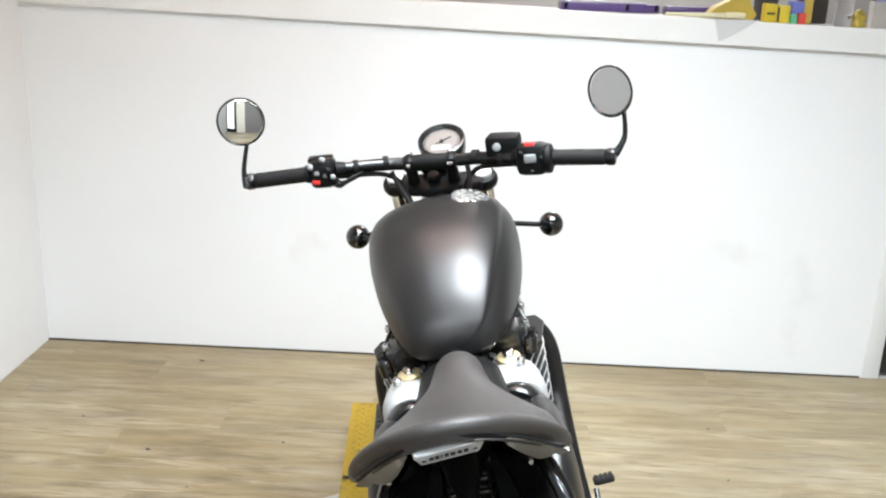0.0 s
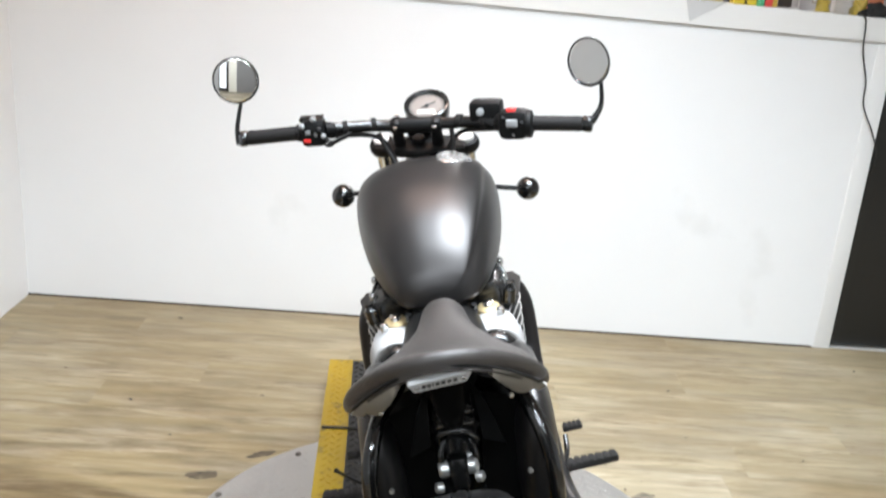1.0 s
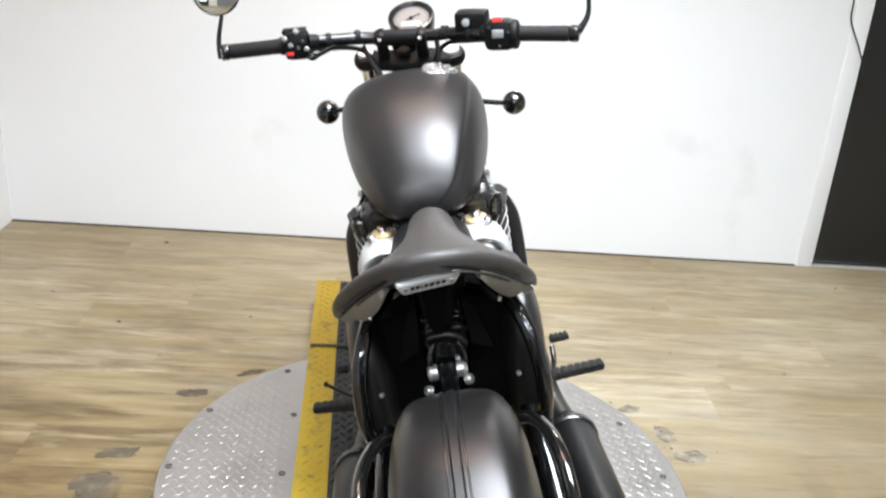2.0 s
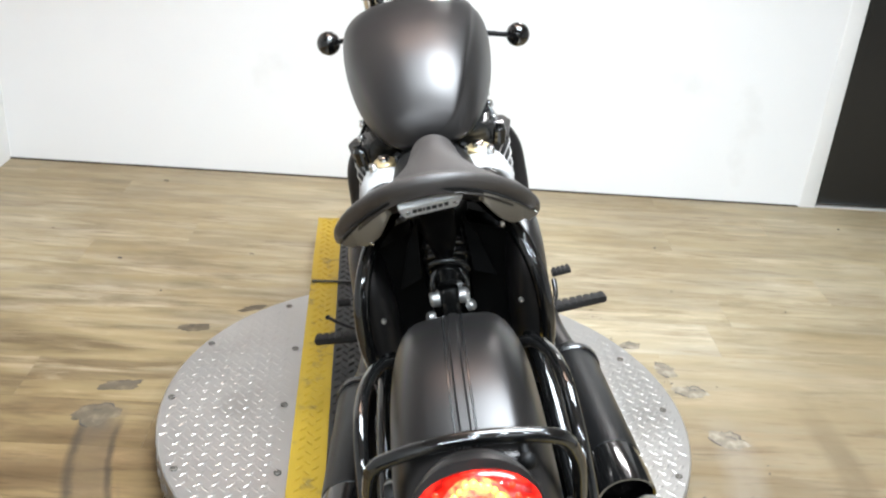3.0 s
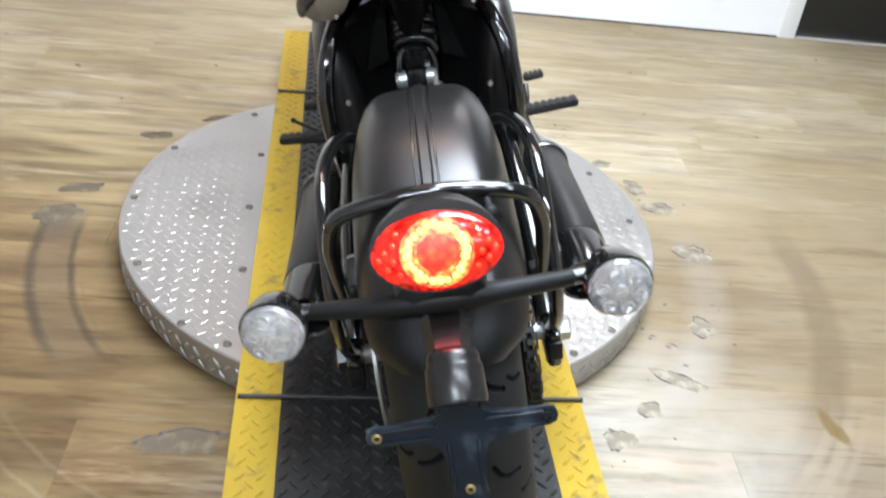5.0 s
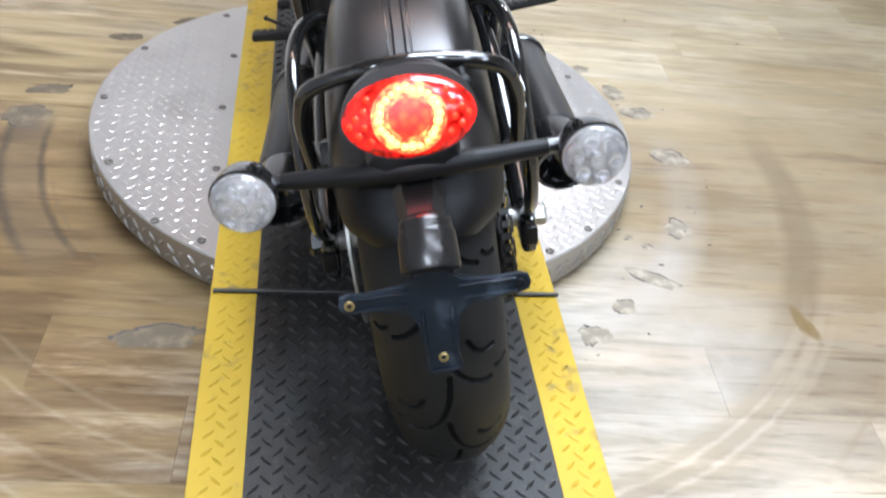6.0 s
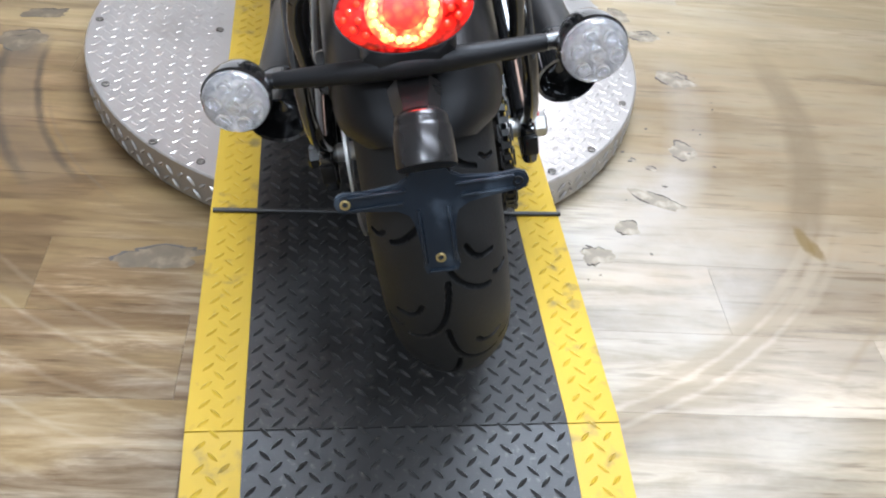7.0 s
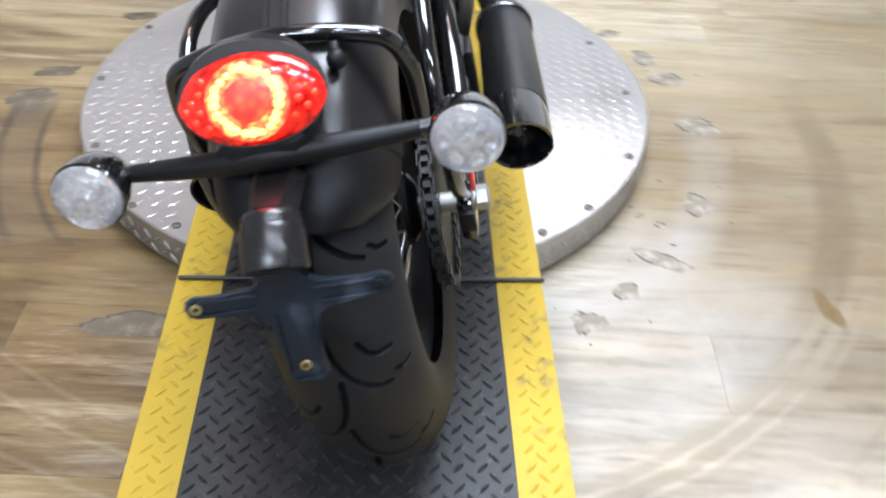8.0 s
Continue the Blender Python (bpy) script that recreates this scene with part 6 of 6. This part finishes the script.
# -- forks and handlebar (turned a little to the right) --
LIFT = Matrix.Translation((0, 0, 0.002))


def raised(bm):
    """Parts on the handlebar, set up to its height."""
    bmesh.ops.transform(bm, matrix=LIFT, verts=bm.verts)
    return steered(bm)


def fork_at(side, z, off=0.0):
    """A point on a fork leg at a distance z along the steering axis from the top clamp."""
    return Vector((side * 0.1035 + 0.006, 1.235 + 0.028, 0.93)) + STEER_AXIS * (z - 0.012) + Vector((0, off, 0))


for side in (1, -1):
    b = NEW()
    turned(b, [(-0.62, 0.024), (-0.60, 0.030), (-0.40, 0.030), (-0.38, 0.026)], fork_at(side, 0), STEER_AXIS, 24)
    part("fork_slider", steered(b), SATIN, bike)
    b = NEW()
    turned(b, [(-0.38, 0.0205), (-0.01, 0.0205)], fork_at(side, 0), STEER_AXIS, 24)
    part("fork_tube", steered(b), CHROME, bike, "bright chrome fork tube")
    b = NEW()
    turned(b, [(-0.030, 0.022), (-0.026, 0.029), (-0.018, 0.0325), (-0.008, 0.0325), (0.000, 0.029), (0.003, 0.021)], fork_at(side, 0), STEER_AXIS, 28)
    part("fork_clamp", steered(b), MATT, bike, "black fork clamp")
    b = NEW()
    turned(b, [(0.0, 0.0205), (0.008, 0.0205), (0.011, 0.018), (0.0115, 0.012), (0.010, 0.009)], fork_at(side, 0), STEER_AXIS, 28)
    part("fork_cap", steered(b), CAP_SILVER, bike, "bright chrome fork cap")
b = NEW()
rings = []
for x, h in ((-0.11, 0.022), (-0.06, 0.030), (0, 0.034), (0.06, 0.030), (0.11, 0.022)):
    c = Vector((x, 1.255 - 0.02 * (1 - abs(x) / 0.11), 0.910))
    f = Vector((0, math.cos(radians(25.5)), math.sin(radians(25.5))))
    rings.append([c + f * h + STEER_AXIS * 0.010, c - f * h + STEER_AXIS * 0.010, c - f * h - STEER_AXIS * 0.010, c + f * h - STEER_AXIS * 0.010])
loft(b, rings)
bmesh.ops.bevel(b, geom=list(b.edges), offset=0.003, segments=2, affect="EDGES")
part("top_yoke", steered(b), MATT, bike, "black top yoke", 30)
b = NEW()
block(b, (0, 1.32, 0.76), (0.26, 0.06, 0.03), 0.008, pose(0, 0, 0, 25))
part("bottom_yoke", steered(b), MATT, bike)
b = NEW()
turned(b, [(0, 0.017), (0.010, 0.017), (0.013, 0.014)], Vector((0, 1.236, 0.925)), STEER_AXIS, 6)
part("stem_nut", steered(b), MATT, bike, "", 20)
BAR_Y, BAR_Z = 1.212, 0.970
b = NEW()
tube(b, [(-0.378, 1.137, 0.968), (-0.27, 1.150, 0.972), (-0.20, 1.168, 0.975), (-0.13, 1.196, 0.972), (-0.07, 1.211, 0.968), (0, 1.212, 0.968), (0.07, 1.211, 0.968), (0.13, 1.196, 0.972), (0.20, 1.168, 0.975), (0.27, 1.150, 0.972), (0.378, 1.137, 0.968)], [0.0115, 0.0115, 0.0125, 0.0140, 0.0145, 0.0145, 0.0145, 0.0140, 0.0125, 0.0115, 0.0115], 16)
part("handlebar", raised(b), SOFT_GLOSS, bike, "black handlebar")
b = NEW()
turned(b, [(-0.03, 0.024), (0.0, 0.024), (0.004, 0.021), (0.004, 0.012), (0.001, 0.011)], (0.004, 1.262, 0.938), (0, -0.35, 0.94), 28)
lock = part("ignition_lock", steered(b), MATT, bike, "black ignition lock with a bright key slot")
b = NEW()
block(b, (0.004, 1.2605, 0.941), (0.004, 0.014, 0.004), 0.0008, pose(0, 0, 0, 20))
part("key_slot", steered(b), STEEL, lock)
for side in (1, -1):
    b = NEW()
    tube(b, [(side * 0.047, 1.236, 0.922), (side * 0.047, 1.216, 0.958)], [0.015, 0.0125], 16)
    riser = part("bar_riser", steered(b), MATT, bike, "black bar riser with a bolted clamp")
    b = NEW()
    block(b, (side * 0.047, BAR_Y - 0.001, BAR_Z), (0.024, 0.036, 0.036), 0.010, pose(0, 0, 0, 25))
    part("bar_clamp", steered(b), MATT, riser)
    for dy, dz in ((-0.019, -0.004), (0.010, 0.018)):
        b = NEW()
        bolt(b, (side * 0.047, BAR_Y + dy, BAR_Z + dz), (0, -0.6, 0.8), 0.0058, 0.006)
        part("clamp_bolt", steered(b), STEEL, riser)
    b = NEW()
    g0, g1 = Vector((side * 0.262, 1.1505, 0.9722)), Vector((side * 0.388, 1.1365, 0.9678))
    d = (g1 - g0).normalized()
    ln = (g1 - g0).length
    turned(b, [(0, 0.019), (0.003, 0.0205), (0.009, 0.0205), (0.012, 0.0168)] + [(0.012 + (ln - 0.016) * k / 12, 0.0168 + (0.0006 if k % 2 else 0)) for k in range(1, 12)] + [(ln - 0.004, 0.0175), (ln, 0.016)], g0, d, 24)
    part("grip", raised(b), GRIP_RUBBER, bike, "black rubber grip", 40)
    b = NEW()
    turned(b, [(0, 0.016), (0.004, 0.0185), (0.018, 0.0185), (0.022, 0.015), (0.023, 0.006)], g1 + d * 0.001, d, 24)
    part("bar_end", raised(b), SOFT_GLOSS, bike, "black bar-end clamp")
    # lever
    b = NEW()
    tube(b, [(side * 0.225, 1.19, 0.965), (side * 0.26, 1.205, 0.962), (side * 0.33, 1.20, 0.958), (side * 0.385, 1.195, 0.956)], [0.007, 0.006, 0.0055, 0.0075], 10, flat=0.8)
    part("lever", raised(b), SOFT_GLOSS, bike, "black lever")
    b = NEW()
    tube(b, [(side * 0.225, 1.175, 0.973), (side * 0.227, 1.20, 0.965)], 0.012, 12)
    part("lever_perch", raised(b), SOFT_GLOSS, bike)
b = NEW()
loft(b, [[Vector((x, BAR_Y + r * math.cos(a), BAR_Z - 0.001 + r * math.sin(a))) for a in [2 * math.pi * k / 20 for k in range(20)]] for x, r in ((-0.062, 0.012), (-0.060, 0.0175), (-0.030, 0.0190), (0.030, 0.0190), (0.060, 0.0175), (0.062, 0.012))])
part("clamp_bridge", steered(b), MATT, bike, "black one-piece handlebar clamp")
# switch pods
b = NEW()
block(b, (-0.232, 1.152, 0.973), (0.058, 0.054, 0.064), 0.013, pose(0, 0, 0, 0, 0, 7))
pod = part("switch_pod", raised(b), MATT, bike, "black left switch pod with a red button")
for at, size, mat in (((-0.243, 1.126, 0.957), (0.018, 0.008, 0.010), RED), ((-0.240, 1.125, 0.977), (0.012, 0.006, 0.010), GREY_BTN), ((-0.222, 1.126, 0.971), (0.008, 0.006, 0.010), GREY_BTN), ((-0.222, 1.130, 0.954), (0.008, 0.006, 0.008), GREY_BTN)):
    b = NEW()
    block(b, at, size, 0.0025)
    part("button", raised(b), mat, pod)
b = NEW()
block(b, (-0.236, 1.155, 1.004), (0.056, 0.030, 0.010), 0.004, pose(0, 0, 0, 8, 0, 7))
part("dip_switch", raised(b), SOFT_GLOSS, pod)
b = NEW()
block(b, (0.236, 1.152, 0.972), (0.068, 0.058, 0.068), 0.015, pose(0, 0, 0, 0, 0, -7))
pod = part("switch_pod", raised(b), MATT, bike, "black right switch pod with a red stop switch")
for at, size, mat in (((0.231, 1.140, 1.004), (0.022, 0.018, 0.013), RED), ((0.232, 1.123, 0.978), (0.026, 0.008, 0.018), GREY_BTN), ((0.236, 1.126, 0.953), (0.010, 0.006, 0.009), GREY_BTN), ((0.247, 1.126, 0.953), (0.006, 0.005, 0.008), GREY_BTN)):
    b = NEW()
    block(b, at, size, 0.003)
    part("button", raised(b), mat, pod)
b = NEW()
turned(b, [(0, 0.031), (0.006, 0.033), (0.014, 0.031), (0.018, 0.021)], (0.262, 1.148, 0.971), (1, -0.1, 0), 28)
part("throttle_drum", raised(b), MATT, bike)
b = NEW()
block(b, (0.171, 1.192, 0.999), (0.074, 0.048, 0.046), 0.008, pose(0, 0, 0, 6, 0, -10))
res = part("brake_reservoir", raised(b), MATT, bike, "black brake fluid reservoir")
b = NEW()
turned(b, [(0, 0.009), (0.003, 0.009), (0.004, 0.007)], (0.158, 1.1665, 0.999), (0, -1, 0.1), 20)
part("sight_glass", raised(b), GREY_BTN, res)
for pts in ([(-0.215, 1.165, 0.960), (-0.17, 1.184, 0.957), (-0.11, 1.204, 0.950), (-0.075, 1.215, 0.925), (-0.05, 1.22, 0.86)], [(0.205, 1.170, 0.960), (0.16, 1.188, 0.957), (0.11, 1.204, 0.950), (0.08, 1.212, 0.92), (0.06, 1.21, 0.86)], [(-0.09, 1.205, 0.955), (-0.075, 1.20, 0.92), (-0.05, 1.19, 0.88)], [(0.085, 1.20, 0.96), (0.088, 1.195, 0.92), (0.075, 1.19, 0.88)]):
    b = NEW()
    tube(b, pts, 0.0055, 10)
    part("cable", steered(b), GRIP_RUBBER, bike)
for x in (-0.165, -0.10, 0.105, 0.165):
    b = NEW()
    y = 1.183 if abs(x) > 0.15 else 1.204
    turned(b, [(-0.006, 0.0165), (0.006, 0.0165)], (x, y, 0.9735), (1, 0.3 if x < 0 else -0.3, 0), 16)
    part("cable_band", raised(b), GRIP_RUBBER, bike)

# small levers, caps and loose wiring at the switch pods
for at, r, mat in (((-0.253, 1.130, 0.990), 0.0075, GREY_BTN), ((-0.214, 1.128, 0.980), 0.0085, MATT), ((-0.205, 1.132, 0.965), 0.0060, GREY_BTN), ((-0.226, 1.134, 1.004), 0.0070, GREY_BTN), ((0.212, 1.126, 0.988), 0.0060, MATT), ((0.254, 1.128, 0.975), 0.0065, MATT)):
    b = NEW()
    turned(b, [(0, r), (0.006, r), (0.009, r * 0.7), (0.010, r * 0.3)], at, (0, -0.9, 0.4), 14)
    part("switch_cap", raised(b), mat, bike)
for pts in ([(-0.212, 1.14, 0.958), (-0.195, 1.142, 0.945), (-0.180, 1.155, 0.948), (-0.165, 1.172, 0.958)], [(-0.206, 1.13, 0.966), (-0.188, 1.135, 0.952), (-0.172, 1.152, 0.956), (-0.15, 1.18, 0.962)], [(-0.215, 1.14, 0.95), (-0.20, 1.15, 0.938), (-0.185, 1.165, 0.944), (-0.155, 1.185, 0.955)]):
    b = NEW()
    tube(b, pts, 0.0032, 8)
    part("switch_wire", raised(b), GRIP_RUBBER, bike)
b = NEW()
tube(b, [(-0.206, 1.148, 0.978), (-0.186, 1.160, 0.976)], [0.019, 0.016], 16)
part("pod_collar", raised(b), MATT, bike)
b = NEW()
tube(b, [(0.196, 1.165, 0.975), (0.214, 1.156, 0.974)], [0.018, 0.026], 16)
part("pod_collar", raised(b), MATT, bike)

# instrument
dial_ax = Vector((0, -0.50, 0.866)).normalized()
dial_c = Vector((0.014, 1.310, 0.990))
G = 1.17
b = NEW()
turned(b, [(-0.05, 0.020), (-0.046, 0.036 * G), (-0.02, 0.046 * G), (0.008, 0.0485 * G), (0.014, 0.0475 * G), (0.0155, 0.043 * G), (0.009, 0.0375 * G)], dial_c, dial_ax, 48)
bmesh.ops.delete(b, geom=[f for f in b.faces if len(f.verts) > 4 and (f.calc_center_median() - dial_c).dot(dial_ax) > 0], context="FACES")
gauge = part("instrument", steered(b), SOFT_GLOSS, bike, "round instrument with a black bezel and pale dial", 40)
b = NEW()
turned(b, [(0.004, 0.0380 * G), (0.0065, 0.0380 * G)], dial_c, dial_ax, 48)
part("dial_face", steered(b), DIAL, gauge)
tick_up = Vector((0, 0.866, 0.50))
for k in range(19):
    a = radians(-130 + 260 * k / 18)
    d = tick_up * math.cos(a) + Vector((1, 0, 0)) * math.sin(a)
    b = NEW()
    p = dial_c + dial_ax * 0.0075 + d * 0.034 * G
    tube(b, [p - d * 0.003, p + d * 0.004], 0.0011, 6, raw=True)
    part("dial_mark", steered(b), DIAL_MARK, gauge)
b = NEW()
p = dial_c + dial_ax * 0.009
d = (tick_up * 0.55 + Vector((0.83, 0, 0))).normalized()
tube(b, [p - d * 0.016, p + d * 0.022 * G], 0.0014, 6, raw=True)
ball(b, p, 0.005, None, 12, 8)
part("needle", steered(b), DIAL_MARK, gauge)
b = NEW()
c = dial_c + dial_ax * 0.0072 - tick_up * 0.022
loft(b, [[c + Vector((x, 0, 0)) + tick_up * y + dial_ax * z for x, y in ((-0.022, -0.008), (0.022, -0.008), (0.022, 0.008), (-0.022, 0.008))] for z in (0.0, 0.0012)])
part("lcd_window", steered(b), LCD, gauge)
b = NEW()
block(b, (0.0, 1.27, 0.955), (0.06, 0.06, 0.02), 0.006, pose(0, 0, 0, 30))
part("instrument_bracket", steered(b), MATT, bike)

# mirrors on the bar ends
def bar_mirror(side, base, centre, normal, r):
    n = Vector(normal).normalized()
    c, p = Vector(centre), Vector(base)
    b = NEW()
    turned(b, [(-0.010, r * 0.5), (-0.008, r * 0.9), (-0.002, r + 0.0016), (0.0020, r + 0.0016), (0.0024, r - 0.0008), (0.0005, r - 0.0008)], c, n, 48)
    shell = part("mirror_shell", b, SOFT_GLOSS, bike, "round black bar-end mirror", 40)
    b = NEW()
    turned(b, [(0.0008, r - 0.0010)] + [(0.0010 + 0.0024 * (1 - (k / 10) ** 2), (r - 0.0012) * k / 10) for k in range(10, -1, -1)], c, n, 48)
    part("mirror_glass", b, MIRROR, shell, "silvered mirror glass", 40)
    foot = c - Vector((0, 0, 1)) * (r + 0.001) - n * 0.003 + Vector((side * (0.022 if side > 0 else 0.0), 0, 0.006 if side > 0 else 0))
    b = NEW()
    if side > 0:
        tube(b, [p, p + Vector((0.014, 0, 0.012)), foot * 0.45 + p * 0.55 + Vector((0.016, 0, 0)), foot], [0.010, 0.008, 0.0055, 0.0045], 12)
    else:
        tube(b, [p, p + Vector((0.0, 0.002, 0.03)), foot], [0.008, 0.0055, 0.0045], 12)
    part("mirror_stem", b, SOFT_GLOSS, bike, "black mirror stem")
    b = NEW()
    turned(b, [(-0.010, 0.008), (-0.008, 0.010), (0.012, 0.010), (0.014, 0.007)], p, (0, 0.3, 1), 16)
    part("mirror_clamp", b, SOFT_GLOSS, bike)


bar_mirror(-1, (-0.413, 1.189, 1.000), (-0.393, 1.192, 1.138), (0.06, -1, 0.02), 0.0515)
bar_mirror(1, (0.383, 1.077, 0.936), (0.397, 1.082, 1.072), (-0.69, -0.72, 0.05), 0.0525)

# headlamp, front indicators, front mudguard
b = NEW()
turned(b, [(-0.10, 0.03), (-0.085, 0.06), (-0.05, 0.078), (0.0, 0.083), (0.012, 0.080)], (0, 1.44, 0.80), (0, 1, -0.05), 40)
head_lamp = part("headlamp_shell", steered(b), GLOSS, bike, "gloss black headlamp", 40)
b = NEW()
turned(b, [(0.012, 0.078), (0.022, 0.06), (0.028, 0.02)], (0, 1.44, 0.80), (0, 1, -0.05), 40)
part("headlamp_lens", steered(b), CLEAR_LENS, head_lamp)
for side in (1, -1):
    c = Vector((-0.222, 1.389, 0.780)) if side < 0 else Vector((0.258, 1.366, 0.731))
    b = NEW()
    tube(b, [STEER @ Vector((side * 0.10, 1.37, 0.775)), c - Vector((side * 0.01, 0, 0))], 0.0065, 12)
    part("indicator_stalk", b, MATT, bike)
    b = NEW()
    ball(b, c, (0.0305, 0.033, 0.0305), None, 32, 20)
    part("front_indicator", b, GLOSS, bike, "gloss black ball-shaped front indicator", 60)
b = NEW()
rings = []
for k in range(19):
    a = radians(-62 + 140 * k / 18)
    radial = Vector((0, -math.sin(a), math.cos(a)))
    c = Vector((0, 1.51, 0.318))
    row = []
    for lay in (0.0, -0.003):
        line = [c + radial * (0.348 - 0.05 * abs(f) ** 2.4 + lay) + Vector((f * 0.07, 0, 0)) for f in [-1 + 2 * i / 12 for i in range(13)]]
        row += line if lay == 0 else line[::-1]
    rings.append(row)
loft(b, rings)
part("front_mudguard", steered(b), SATIN, bike, "satin black front mudguard", 45)
b = NEW()
turned(b, [(-0.125, 0.011), (0.125, 0.011)], (0, 1.51, 0.318), (1, 0, 0), 16)
part("front_axle", steered(b), STEEL, bike)

# torn spots in the floor
def chip(x, y, rx, ry, turn, seed, flap=False):
    """A peeled patch of vinyl: a low uneven patch with a dark torn lip on one side."""
    c, s = math.cos(radians(turn)), math.sin(radians(turn))
    count = 34
    rim = []
    for k in range(count):
        a = 2 * math.pi * k / count
        u = Vector((math.cos(a), math.sin(a), 0))
        r = 1 + 0.42 * noise.noise(u * 1.3 + Vector((seed, 0, seed * 1.7))) + 0.26 * noise.noise(u * 4.5 + Vector((0, seed * 2.1, seed)))
        p, q = rx * r * math.cos(a), ry * r * math.sin(a)
        rim.append((c * p - s * q, s * p + c * q))
    b = NEW()
    loft(b, [[Vector((p * 1.0, q * 1.0, 0.0001)) for p, q in rim], [Vector((p * 0.93, q * 0.93, 0.0009)) for p, q in rim]])
    m = floor.matrix_world.inverted() @ Matrix.Translation((x, y, 0))
    patch = part("peeled_patch", b, CHIP if x > 0 else CHIP_DARK, floor, "", 30, m)
    # the torn lip: broad on the far side, in thin broken bits round the rest, and one tear across
    for n0, n1, wide, scale in [(1, 19, 0.26, 1.0)] if flap else [(2, 12, 0.15, 1.0), (19, 24, 0.07, 1.0), (5, 12, 0.10, 0.52)][:2 + int(seed * 10) % 2]:
        b = NEW()
        rows = []
        for k in range(n0, n1 + 1):
            p, q = rim[k % count]
            p, q = p * scale, q * scale - (1 - scale) * 0.3 * ry
            f = math.sin(math.pi * (k - n0) / (n1 - n0))
            w = 0.03 + wide * f * (0.35 + 1.1 * abs(noise.noise(Vector((k * 0.9, seed, n0)))))
            h = 0.0015 + 0.004 * f * abs(noise.noise(Vector((k * 1.3, seed, 4))))
            rows.append([Vector((p * 1.02, q * 1.02, 0.0002 if scale == 1.0 else 0.0010)), Vector((p * (1 - w * 0.4), q * (1 - w * 0.4), h)), Vector((p * (1 - w), q * (1 - w), 0.0010))])
        made = [[b.verts.new(v) for v in r] for r in rows]
        for a, d in zip(made, made[1:]):
            b.faces.new((a[0], a[1], d[1], d[0]))
            b.faces.new((a[1], a[2], d[2], d[1]))
        part("torn_edge", b, EDGE_AND_SHADE, patch, "dark torn vinyl edge", 30)


CHIPS = [(0.627, 1.073, 0.035, 0.020, 0, 1.1), (0.696, 0.946, 0.030, 0.038, 20, 2.3), (0.739, 0.839, 0.045, 0.028, -10, 3.7), (0.767, 0.632, 0.048, 0.034, -30, 4.9), (0.694, 0.338, 0.030, 0.034, 10, 5.2), (0.585, 0.164, 0.052, 0.022, -30, 6.6), (0.496, 0.076, 0.026, 0.022, 0, 7.4), (0.412, -0.006, 0.034, 0.026, 25, 8.8), (-0.628, 1.115, 0.045, 0.020, 10, 9.3), (-0.474, 1.236, 0.042, 0.014, 20, 10.1), (-0.753, 0.826, 0.050, 0.020, 8, 11.6), (-0.79, 0.705, 0.052, 0.040, 15, 12.9), (0.60, 0.27, 0.014, 0.008, -20, 14.2), (0.565, 0.30, 0.010, 0.006, 10, 15.0)]
for row in CHIPS:
    chip(*row)
chip(-0.40, -0.012, 0.085, 0.030, 2, 21.4, True)
# small dark specks pressed into the boards
for x, y, r in [(-0.93, 1.54, 0.007), (-0.915, 2.216, 0.009), (-0.76, 1.33, 0.004), (-0.52, 1.60, 0.005), (-1.2, 1.75, 0.004), (0.9, 1.75, 0.005), (1.2, 1.3, 0.004), (1.105, 2.235, 0.010), (0.86, 1.42, 0.004), (1.71, 1.98, 0.006), (-0.6, 0.92, 0.006), (0.55, 0.33, 0.004), (0.63, 0.42, 0.004)]:
    b = NEW()
    turned(b, [(0, r), (0.0008, r * 0.7)], (0, 0, 0.0001), (0, 0, 1), 9)
    part("speck", b, EDGE_AND_SHADE, floor, "", 30, floor.matrix_world.inverted() @ pose(x, y, 0, 0, 0, 40 * x) @ Matrix.Diagonal((1.4, 0.8, 1, 1)))

rng = random.Random(11)
for k in range(34):
    a, d = rng.uniform(-1.5, 0.9), rng.uniform(0.65, 0.86)
    r = rng.uniform(0.0012, 0.0036)
    b = NEW()
    turned(b, [(0, r), (0.0012, r * 0.6)], (0, 0, 0.0001), (0, 0, 1), 7)
    part("crumb", b, EDGE_AND_SHADE, floor, "", 30, floor.matrix_world.inverted() @ pose(HUB.x + d * math.cos(a), HUB.y + d * math.sin(a), 0, 0, 0, 50 * k) @ Matrix.Diagonal((1 + 2 * rng.random(), 0.8, 1, 1)))

# planks
def planks():
    width, length, gap, thick = 0.178, 1.22, 0.0004, 0.008
    meshes = {}
    rng = random.Random(4)
    y = BACK_Y - 0.024
    while y < WALL_Y + 0.16:
        x = LEFT_X - rng.random() * length
        if abs(y + 0.174) < 0.02:
            x = -0.592 - length
        while x < RIGHT_X:
            a, b = max(x, LEFT_X), min(x + length, RIGHT_X)
            size = round(b - a, 3)
            if size > 0.02:
                if size not in meshes:
                    bm = NEW()
                    block(bm, (0, 0, -thick / 2), (size - gap, width - gap, thick - 0.0002), 0.0003, None, 1)
                    meshes[size] = bpy.data.meshes.new("plank")
                    bm.to_mesh(meshes[size])
                    bm.free()
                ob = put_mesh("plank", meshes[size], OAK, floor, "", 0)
                ob.matrix_local = Matrix.Translation(((a + b) / 2, y + width / 2, 0))
            x += length
        y += width


planks()
